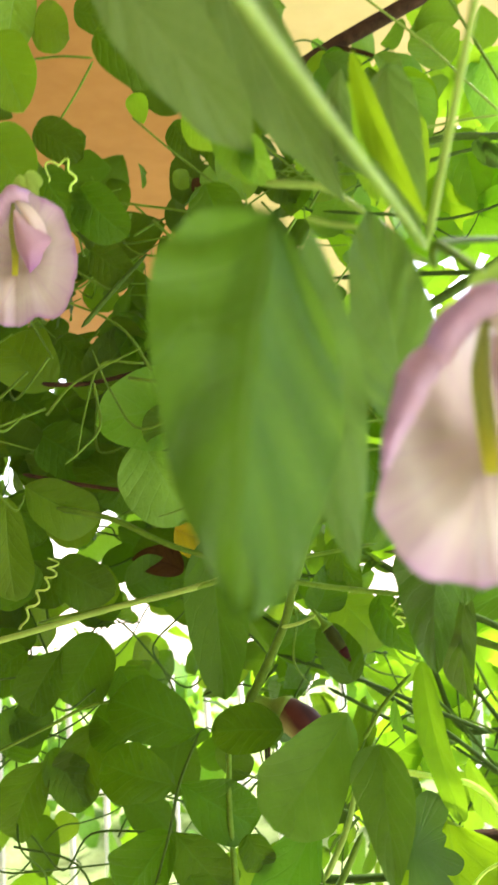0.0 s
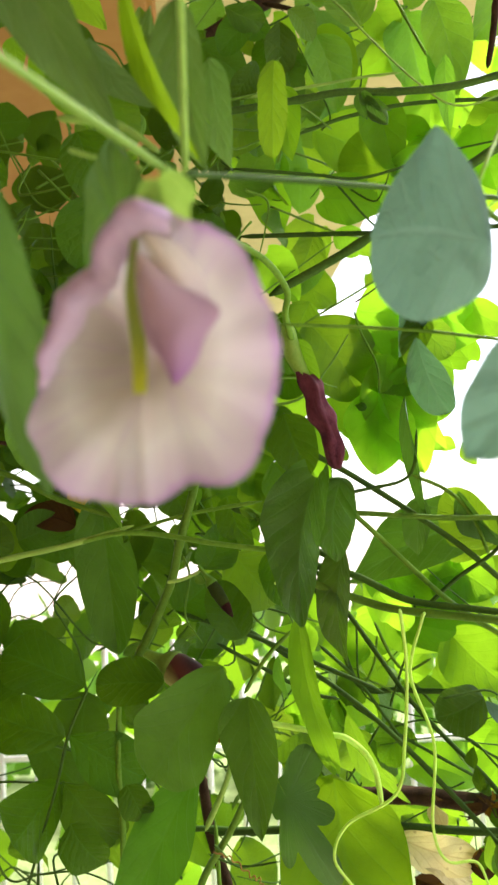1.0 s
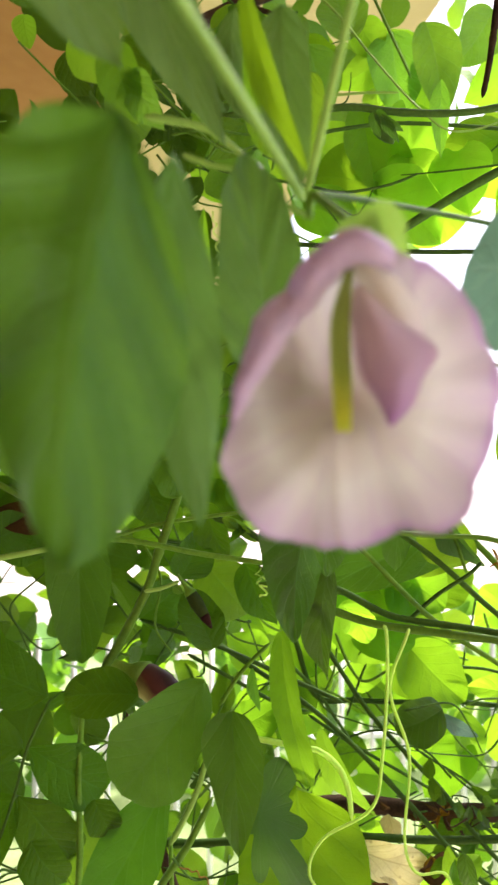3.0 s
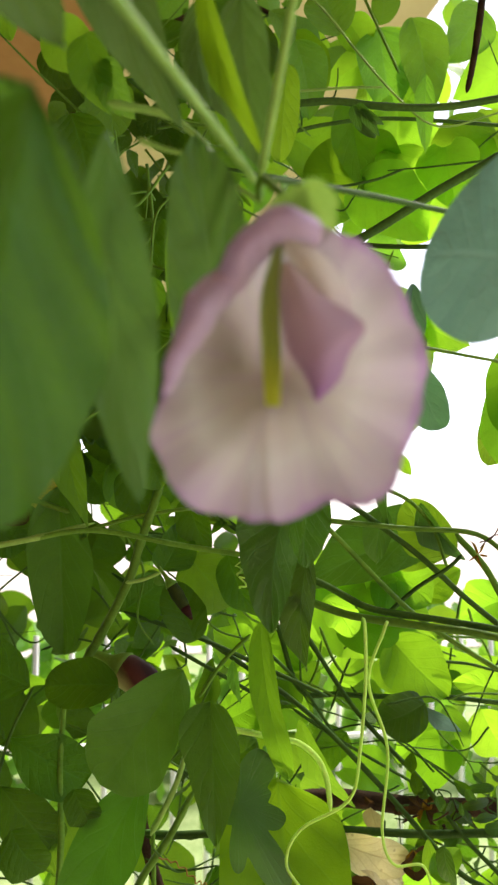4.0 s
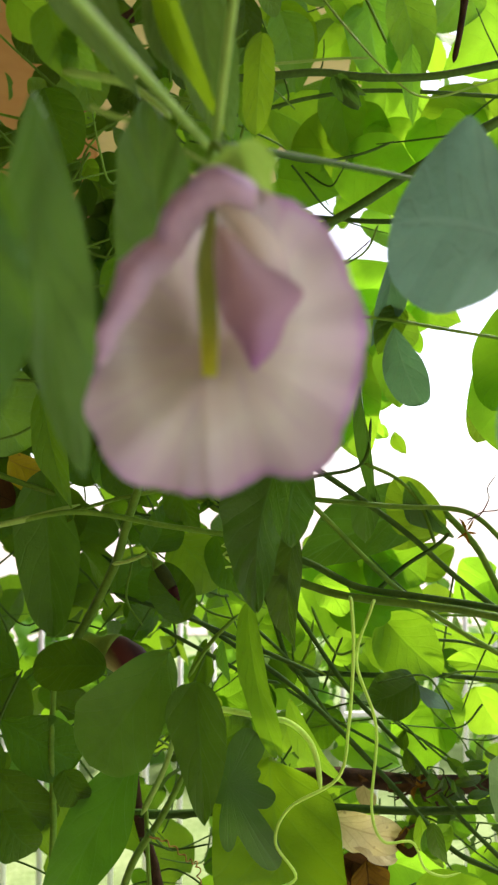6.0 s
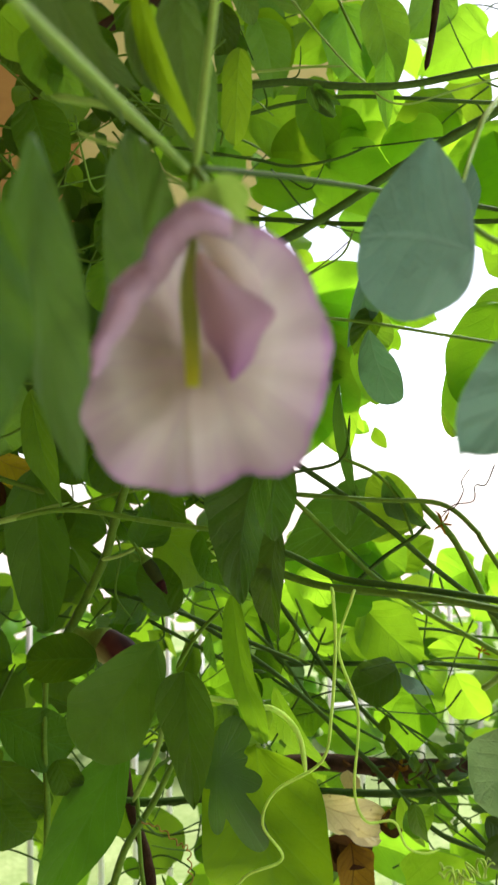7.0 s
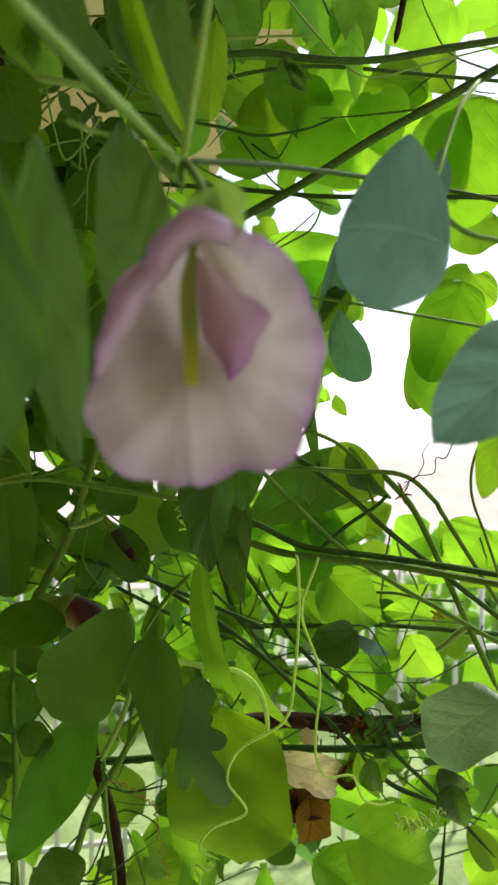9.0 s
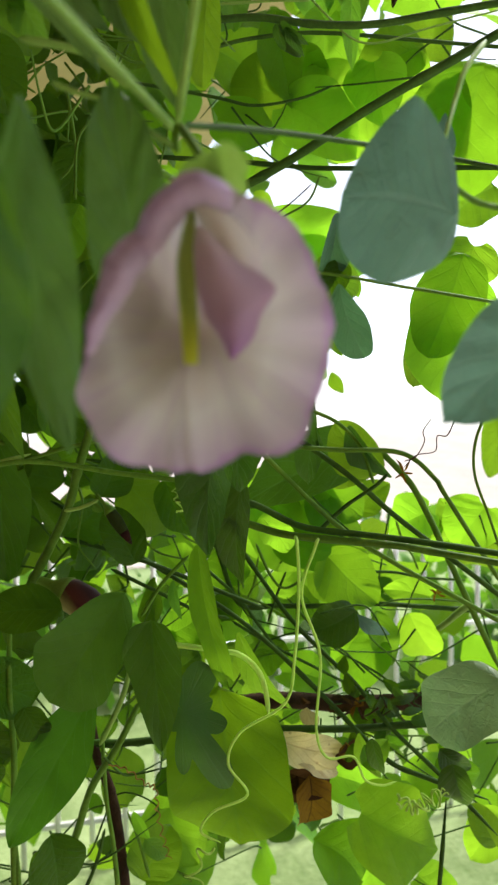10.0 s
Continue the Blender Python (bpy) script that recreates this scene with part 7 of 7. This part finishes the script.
leaf(creeper, "round", (-0.1280, 0.5706, 1.6193), (-0.1046, 0.5727, 1.5892), (0.09, -1.00, 0.00), 0.0373, DARK)
leaf(creeper, "round", (-0.1373, 0.5729, 1.5992), (-0.1139, 0.5750, 1.5690), (0.30, -0.94, 0.17), 0.0343, DARK)
leaf(creeper, "round", (0.0268, 0.4198, 1.6095), (0.0378, 0.4156, 1.5823), (-0.16, -0.98, 0.09), 0.0210, DARK)
leaf(creeper, "round", (0.0213, 0.4411, 1.5944), (0.0083, 0.4428, 1.5631), (-0.16, -0.99, 0.01), 0.0256, DARK)
leaf(creeper, "round", (0.0278, 0.4589, 1.5708), (0.0174, 0.4599, 1.5381), (0.00, -1.00, -0.03), 0.0263, DARK)
leaf(creeper, "round", (0.0296, 0.4434, 1.6791), (0.0196, 0.4442, 1.6447), (-0.15, -0.99, 0.02), 0.0256, DARK)
leaf(creeper, "round", (0.0257, 0.4426, 1.6446), (0.0157, 0.4435, 1.6133), (-0.24, -0.97, 0.05), 0.0262, PEA)
leaf(creeper, "round", (0.0207, 0.4593, 1.5446), (0.0329, 0.4551, 1.5247), (-0.13, -0.98, 0.13), 0.0230, PEA)
leaf(creeper, "round", (0.0437, 0.5046, 1.8218), (0.0712, 0.5056, 1.7993), (-0.51, -0.79, -0.35), 0.0254, DEEP)
leaf(creeper, "ovate", (0.0698, 0.5580, 1.8837), (0.0800, 0.5614, 1.8487), (-0.33, -0.66, -0.67), 0.0258, PEA)
leaf(creeper, "ovate", (0.0507, 0.5530, 1.7928), (0.0418, 0.5574, 1.7573), (-0.35, -0.77, -0.53), 0.0303, DARK)
leaf(creeper, "ovate", (0.0803, 0.5023, 1.7730), (0.0573, 0.5066, 1.7459), (0.07, -0.72, -0.69), 0.0288, PEA)
leaf(creeper, "round", (0.0364, 0.5184, 1.7805), (0.0176, 0.5211, 1.7652), (0.35, -0.67, -0.65), 0.0201, DARK)
leaf(creeper, "round", (0.0772, 0.4818, 1.8246), (0.0569, 0.4847, 1.8086), (-0.51, -0.76, -0.41), 0.0216, DEEP)
leaf(creeper, "round", (0.1041, 0.5366, 1.8332), (0.1121, 0.5398, 1.8003), (0.04, -0.70, -0.71), 0.0216, DEEP)
leaf(creeper, "obovate", (0.0219, 0.5715, 1.8259), (-0.0074, 0.5757, 1.8028), (0.35, -0.82, -0.46), 0.0319, DARK)
leaf(creeper, "obovate", (0.1001, 0.5172, 1.8476), (0.0991, 0.5211, 1.8133), (0.19, -0.70, -0.69), 0.0256, DARK)
leaf(creeper, "obovate", (0.1001, 0.5405, 1.8407), (0.1175, 0.5418, 1.8204), (-0.33, -0.82, -0.47), 0.0186, DEEP)
leaf(creeper, "obovate", (0.0138, 0.5017, 1.8143), (0.0232, 0.5035, 1.7935), (-0.52, -0.84, -0.16), 0.0167, DARK)
leaf(creeper, "obovate", (0.0802, 0.4781, 1.7962), (0.0676, 0.4811, 1.7755), (0.35, -0.80, -0.48), 0.0186, DARK)
leaf(creeper, "round", (0.0333, 0.5439, 1.7953), (0.0438, 0.5470, 1.7627), (-0.50, -0.86, 0.07), 0.0282, DARK)
leaf(creeper, "round", (0.0072, 0.4842, 1.7617), (-0.0208, 0.4868, 1.7520), (-0.18, -0.71, -0.68), 0.0212, PALE)
leaf(creeper, "round", (0.0898, 0.5403, 1.8487), (0.0907, 0.5434, 1.8208), (-0.54, -0.73, -0.41), 0.0189, DARK)
leaf(creeper, "round", (0.0750, 0.5380, 1.8010), (0.0853, 0.5415, 1.7647), (0.28, -0.88, -0.39), 0.0254, DEEP)
leaf(creeper, "obovate", (0.0016, 0.5491, 1.8786), (-0.0007, 0.5522, 1.8523), (0.32, -0.71, -0.63), 0.0171, PEA)
leaf(creeper, "obovate", (0.0454, 0.5204, 1.8096), (0.0423, 0.5232, 1.7863), (-0.51, -0.82, -0.25), 0.0198, DEEP)
leaf(creeper, "obovate", (0.0590, 0.5249, 1.8122), (0.0629, 0.5277, 1.7850), (0.31, -0.88, -0.36), 0.0229, DARK)
leaf(creeper, "round", (0.1097, 0.5325, 1.8657), (0.1256, 0.5339, 1.8458), (0.26, -0.91, -0.31), 0.0182, PALE)
leaf(creeper, "ovate", (0.0764, 0.5455, 1.8773), (0.0948, 0.5473, 1.8517), (-0.13, -0.75, -0.64), 0.0247, DEEP)
leaf(creeper, "obovate", (0.0606, 0.4755, 1.8312), (0.0847, 0.4755, 1.8193), (0.11, -0.68, -0.72), 0.0174, DEEP)
leaf(pea_vine, "lance", (0.0270, 0.3077, 1.6412), (0.0270, 0.3043, 1.5759), (-0.49, -0.87, 0.05), 0.0083, MID, bend=0.2, fold=0.4)
coil(pea_vine, [(0.0291, 0.2965, 1.6355), (0.0309, 0.2955, 1.6248), (0.0327, 0.2944, 1.6119), (0.0329, 0.2940, 1.6061)], 6, 0.0014, 0.00027, TENDRIL)
stem(pea_vine, [(-0.0225, 0.5185, 1.2616), (-0.0145, 0.5275, 0.9816), (-0.0325, 0.5485, 0.5616), (-0.0025, 0.5485, 0.1000)], 0.00220, 0.00396, STEM)
stem(creeper, [(-0.0731, 0.5089, 1.3046), (-0.0851, 0.5239, 1.0246), (-0.0581, 0.5589, 0.6046), (-0.1031, 0.5589, 0.1000)], 0.00160, 0.00288, DARK_STEM)
stem(gourd, [(0.0467, 0.5442, 1.1772), (0.0587, 0.5622, 0.8972), (0.0317, 0.6042, 0.4772), (0.0767, 0.6042, 0.1000)], 0.00260, 0.00468, STEM)
stem(gourd, [(0.2954, 0.5246, 1.2254), (0.2874, 0.5486, 0.9454), (0.3054, 0.6046, 0.5254), (0.2754, 0.6046, 0.1000)], 0.00220, 0.00396, DARK_STEM)
# ---- the dead branch that carries the vines, and dry leaves caught on it ----
branch = thing("dead_branch", (0.15, 0.60, 1.20), "rough dark dead branch that the vines lie on", "branch")
stem(branch, [(0.1408, 0.6105, 1.2837), (0.1833, 0.5988, 1.2881), (0.2426, 0.5843, 1.2839), (0.3096, 0.5683, 1.2855), (0.3798, 0.5515, 1.2911), (0.4870, 0.5281, 1.2988)], 0.00830, 0.00930, WOOD, "limb", knots=9)
stem(branch, [(0.0280, 0.5903, 1.3169), (0.0350, 0.5860, 1.2697), (0.0446, 0.5819, 1.2395), (0.0500, 0.5787, 1.2052), (0.0548, 0.5748, 1.1537), (0.0653, 0.5663, 1.0430)], 0.00472, 0.00558, WOOD, "limb", knots=3)
stem(branch, [(0.0127, 0.7116, 1.3555), (0.0110, 0.7136, 1.3154), (0.0142, 0.7145, 1.2805)], 0.00350, 0.00350, WOOD, "limb", knots=3)
stem(branch, [(-0.0027, 0.6702, 1.8905), (0.0598, 0.6691, 1.9320), (0.1078, 0.6704, 1.9617), (0.1889, 0.6680, 2.0043), (0.2662, 0.6660, 2.0452), (0.3958, 0.6576, 2.1107)], 0.00772, 0.00978, WOOD, "limb", knots=5)
stem(branch, [(0.1009, 0.6562, 1.9495), (0.1302, 0.6459, 1.9353), (0.1634, 0.6369, 1.9087)], 0.00309, 0.00175, WOOD, "limb", knots=2)
stem(branch, [(0.0549, 0.5749, 1.1558), (0.0649, 0.5949, 0.7558), (0.0349, 0.6149, 0.3558), (0.0549, 0.6249, 0.0500)], 0.00550, 0.01100, WOOD)
dry = thing("dry_leaf", (0.1921, 0.5413, 1.2640), "curled dry leaf, cream and brown, caught on the branch", "dead leaf")
leaf(dry, "oblong", (0.1607, 0.5255, 1.2879), (0.2087, 0.5169, 1.2705), (-0.14, -0.99, 0.09), 0.0264, DRY, bend=0.5, fold=0.3, wave=1.8)
leaf(dry, "oblong", (0.1690, 0.5293, 1.2788), (0.2082, 0.5223, 1.2634), (0.10, -0.79, 0.61), 0.0191, DRY, bend=0.5, fold=0.3, wave=2.2)
leaf(dry, "round", (0.1711, 0.5365, 1.2575), (0.2061, 0.5302, 1.2467), (-0.16, -0.99, 0.05), 0.0260, BROWN, bend=0.6, fold=0.5, wave=1.4)
leaf(dry, "oblong", (0.1873, 0.5305, 1.2559), (0.1900, 0.5310, 1.2127), (0.16, -0.99, -0.00), 0.0303, RUST, bend=0.5, fold=0.4, wave=1.4)
leaf(dry, "oblong", (0.1780, 0.5322, 1.2558), (0.1752, 0.5333, 1.2323), (-0.70, -0.71, 0.05), 0.0113, BROWN, bend=0.5, fold=0.5, wave=1.6)
leaf(dry, "ovate", (0.2060, 0.5277, 1.2673), (0.2283, 0.5233, 1.2777), (-0.16, -0.98, -0.07), 0.0200, BROWN, bend=0.9, fold=0.6, wave=1.6)
leaf(dry, "ovate", (0.2129, 0.5241, 1.2800), (0.2215, 0.5228, 1.2652), (-0.52, -0.82, -0.23), 0.0145, RUST, bend=0.9, fold=0.6, wave=1.6)
leaf(dry, "ovate", (0.1884, 0.5403, 1.3033), (0.1926, 0.5399, 1.2858), (-0.65, -0.75, -0.14), 0.0157, DRY, bend=0.3, fold=0.3, wave=1)
curl = thing("shrivelled_leaf", (0.2488, 0.5606, 1.2907), "small shrivelled brown leaf on the branch", "dead leaf")
leaf(curl, "ovate", (0.2425, 0.5614, 1.2969), (0.2572, 0.5593, 1.2845), (-0.37, -0.88, -0.29), 0.0195, BROWN, bend=0.9, fold=0.6, wave=3)


# ---- the tangle behind: many small leaves and thin stems that nobody could count ----
def tangle(name, label, count, seed, material, place, low, high, shape, category="vine"):
    """A vine farther back: its leaves are scattered by place(rng), each turned its own way, and share six blades."""
    rng = random.Random(seed)
    blades = []
    for k in range(6):
        bm = bmesh.new()
        blade(bm, bm.loops.layers.uv.new("UVMap"), shape, 1.0, rng.uniform(0.62, 0.95), rng.uniform(0, 0.5), rng.uniform(0, 0.3), 1.0, k + seed * 1000, Matrix(), 6, 9)
        blades.append(mesh_of("leaf", bm, material))
    spots = [p for p in (place(rng) for k in range(count)) if p is not None]
    base = Vector((sum(p.x for p in spots) / len(spots), sum(p.y for p in spots) / len(spots), min(p.z for p in spots)))
    top = thing(name, base, label, category)
    for at in spots:
        size = rng.uniform(low, high)
        ob = new("leaf", blades[rng.randrange(6)])
        ob.parent = top
        turn = Euler((rng.gauss(radians(70), 0.5), rng.gauss(0, 0.5), rng.uniform(-3.14, 3.14) if rng.random() < 0.3 else rng.gauss(3.14, 0.7))).to_matrix().to_4x4()
        ob.matrix_basis = Matrix.Translation(at - base) @ turn @ pose(0, 0, 0, 0, 0, rng.uniform(-180, 180)) @ Matrix.Scale(size, 4)
    return top


def foliage(name, label, count, seed, material, place, low, high, shape):
    """Leaves that nobody could count, in one mesh."""
    rng = random.Random(seed)
    bm = bmesh.new()
    uv = bm.loops.layers.uv.new("UVMap")
    for k in range(count):
        size = rng.uniform(low, high)
        m = Matrix.Translation(place(rng)) @ Euler((rng.gauss(radians(70), 0.5), rng.gauss(0, 0.5), rng.uniform(-3.14, 3.14))).to_matrix().to_4x4() @ pose(0, 0, 0, 0, 0, rng.uniform(-180, 180))
        blade(bm, uv, shape, size, size * rng.uniform(0.6, 0.95), rng.uniform(0, 0.5), rng.uniform(0, 0.3), 1.0, k + seed * 1000, m, 4, 6)
    return tagged(part(name, bm, material), label, "foliage", kind="stuff")


def lower_left(rng):
    y = rng.uniform(0.62, 0.95)
    x = rng.uniform(-0.32, 0.16) * y / 0.6
    z = 1.53 + rng.uniform(-0.40, 0.09) * y / 0.6
    if (x < -0.03 and z < 1.40 or x < 0.10 and z < 1.30) and rng.random() < 0.75:
        return None
    return Vector((x, y, z))


def middle_left(rng):
    y = rng.uniform(0.58, 0.80)
    x = rng.uniform(-0.30, 0.05) * y / 0.6
    z = 1.53 + rng.uniform(-0.12, 0.20) * y / 0.6
    return Vector((x, y, z))


def garden_left(rng):
    y = rng.uniform(1.3, 2.1)
    return Vector((rng.uniform(-0.5, 0.15) * y, y, max(0.06, 1.53 + rng.uniform(-0.85, 0.02) * y)))


def upper_left(rng):
    y = rng.uniform(0.50, 0.80)
    x = rng.uniform(-0.25, 0.08) * y / 0.6
    z = 1.53 + rng.uniform(0.03, 0.36) * y / 0.6
    if x < -0.035 and z > 1.53 + 0.285 * y / 0.6 and rng.random() < 0.85:
        return None
    return Vector((x, y, z))


def upper_right(rng):
    y = rng.uniform(0.70, 1.0)
    x = rng.uniform(0.08, 0.45) * y / 0.6
    z = 1.53 + rng.uniform(0.20, 0.45) * y / 0.6
    return Vector((x, y, z))


def upper_middle(rng):
    y = rng.uniform(0.62, 0.85)
    x = rng.uniform(0.04, 0.22) * y / 0.6
    z = 1.53 + rng.uniform(0.17, 0.42) * y / 0.6
    return Vector((x, y, z))


def lower_middle(rng):
    y = rng.uniform(0.62, 0.85)
    x = rng.uniform(0.02, 0.32) * y / 0.6
    z = 1.53 + rng.uniform(-0.36, -0.09) * y / 0.6
    return Vector((x, y, z))


def lower_right(rng):
    y = rng.uniform(0.75, 1.1)
    x = rng.uniform(0.06, 0.45) * y / 0.6
    z = 1.53 + rng.uniform(-0.40, -0.12) * y / 0.6
    return Vector((x, y, z))


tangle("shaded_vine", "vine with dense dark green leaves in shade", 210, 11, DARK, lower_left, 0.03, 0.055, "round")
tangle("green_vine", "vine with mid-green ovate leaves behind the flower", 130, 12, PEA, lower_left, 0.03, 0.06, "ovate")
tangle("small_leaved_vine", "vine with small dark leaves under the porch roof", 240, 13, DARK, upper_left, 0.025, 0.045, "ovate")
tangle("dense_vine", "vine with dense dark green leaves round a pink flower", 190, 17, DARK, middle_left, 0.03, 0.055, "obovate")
tangle("garden_plant", "bright green garden plant with heart-shaped leaves", 60, 18, MID, garden_left, 0.08, 0.16, "heart", "plant")
tangle("pale_vine", "vine with pale green leaves under the porch roof", 45, 16, PALE, upper_middle, 0.03, 0.06, "ovate")
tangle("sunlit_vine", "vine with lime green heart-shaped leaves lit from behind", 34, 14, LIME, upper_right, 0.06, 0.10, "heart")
tangle("bright_vine", "vine with bright green heart-shaped leaves lit from behind", 46, 15, MID, lower_right, 0.06, 0.10, "heart")
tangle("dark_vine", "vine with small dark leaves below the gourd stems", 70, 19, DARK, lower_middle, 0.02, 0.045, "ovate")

rng = random.Random(21)
bm = bmesh.new()
for k in range(80):
    y = rng.uniform(0.55, 0.8)
    a = Vector((rng.uniform(-0.32, 0.06), y, 1.53 + rng.uniform(-0.42, 0.02)))
    d = Vector((rng.uniform(-0.2, 0.2), rng.uniform(-0.08, 0.08), rng.uniform(-0.16, 0.16)))
    knots = [a + d * q + Vector((rng.gauss(0, 0.012), rng.gauss(0, 0.01), rng.gauss(0, 0.014))) for q in (0, 0.2, 0.4, 0.6, 0.8, 1)]
    sweep(bm, spline(knots, 6), lambda s: (0.0010 - 0.0004 * s) * min(1, 0.2 + (1 - s) * 8), 5)
tagged(part("thin_stems", bm, DARK_STEM), "thin dark green stems that cross behind the leaves", "stems", kind="stuff")

rng = random.Random(23)
bm = bmesh.new()
for k in range(150):
    y = rng.uniform(0.40, 0.62)
    a = Vector((rng.uniform(-0.26, 0.10) * y / 0.5, y, 1.53 + rng.uniform(0.04, 0.30) * y / 0.5))
    d = Vector((rng.uniform(-0.09, 0.09), rng.uniform(-0.05, 0.05), rng.uniform(-0.06, 0.06)))
    bow = Vector((rng.uniform(-0.02, 0.02), 0, rng.uniform(-0.03, 0.02)))
    if a.x < -0.03 and a.z > 1.53 + 0.22 * y / 0.5:
        continue
    sweep(bm, spline([a, a + d * 0.35 + bow, a + d * 0.7 + bow * 0.6, a + d], 6), lambda s: 0.0010 - 0.0005 * s, 5)
tagged(part("upper_thin_stems", bm, STEM), "thin wiry green stems tangled under the porch roof", "stems", kind="stuff")

rng = random.Random(25)
bm = bmesh.new()
for k in range(110):
    y = rng.uniform(0.50, 0.75)
    a = Vector((rng.uniform(0.02, 0.36) * y / 0.5, y, 1.53 + (rng.uniform(0.19, 0.34) if k % 5 < 2 else rng.uniform(-0.32, -0.07)) * y / 0.5))
    d = Vector((rng.uniform(-0.10, 0.10), rng.uniform(-0.05, 0.05), rng.uniform(-0.08, 0.05)))
    bow = Vector((rng.uniform(-0.02, 0.02), 0, rng.uniform(-0.03, 0.02)))
    sweep(bm, spline([a, a + d * 0.35 + bow, a + d * 0.7 + bow * 0.6, a + d], 6), lambda s: 0.0009 - 0.0005 * s, 5)
tagged(part("wiry_stems", bm, DARK_STEM), "thin wiry dark stems among the sunlit leaves", "stems", kind="stuff")

# ---- earth bank, fence and hedge, far out of focus ----
rng = random.Random(41)
bm = bmesh.new()
rows = []
for j in range(9):
    rise = (j / 8) ** 1.3
    rows.append([bm.verts.new((-14 + 36 * i / 40, 7.2 + 0.75 * j, 0.03 + 0.95 * rise + rng.uniform(-0.05, 0.05) * rise)) for i in range(41)])
for a, b in zip(rows, rows[1:]):
    for i in range(40):
        bm.faces.new((a[i], a[i + 1], b[i + 1], b[i]))
tagged(part("earth_bank", bm, PINK), "bank of pale pinkish dry earth beyond the garden", "bank", kind="structure")
fence = thing("fence", (0.5, 2.6, 0.0), "white painted garden fence of slim upright bars", "fence")
for z in (0.15, 0.70):
    bm = bmesh.new()
    box(bm, (5.0, 0.014, 0.016), (0, 0, z))
    part("rail", bm, WHITE, fence, smooth=False)
bar = None
for k in range(46):
    if bar is None:
        bm = bmesh.new()
        bmesh.ops.create_cone(bm, cap_ends=True, segments=8, radius1=0.009, radius2=0.009, depth=1.05, matrix=Matrix.Translation((0, 0, 0.525)))
        bar = part("bar", bm, WHITE, fence)
        bar.location = (-2.47, 0, 0)
    else:
        ob = new("bar", bar.data)
        ob.parent = fence
        ob.location = (-2.47 + 0.11 * k, 0, 0)


def hedge_place(rng):
    return Vector((rng.uniform(-3.5, 6.0), rng.gauss(4.3, 0.25), rng.uniform(0.02, 0.84) + 0.06 * math.sin(rng.uniform(0, 6))))


foliage("hedge", "clipped green garden hedge behind the fence", 1500, 31, PALE, hedge_place, 0.09, 0.2, "ovate")
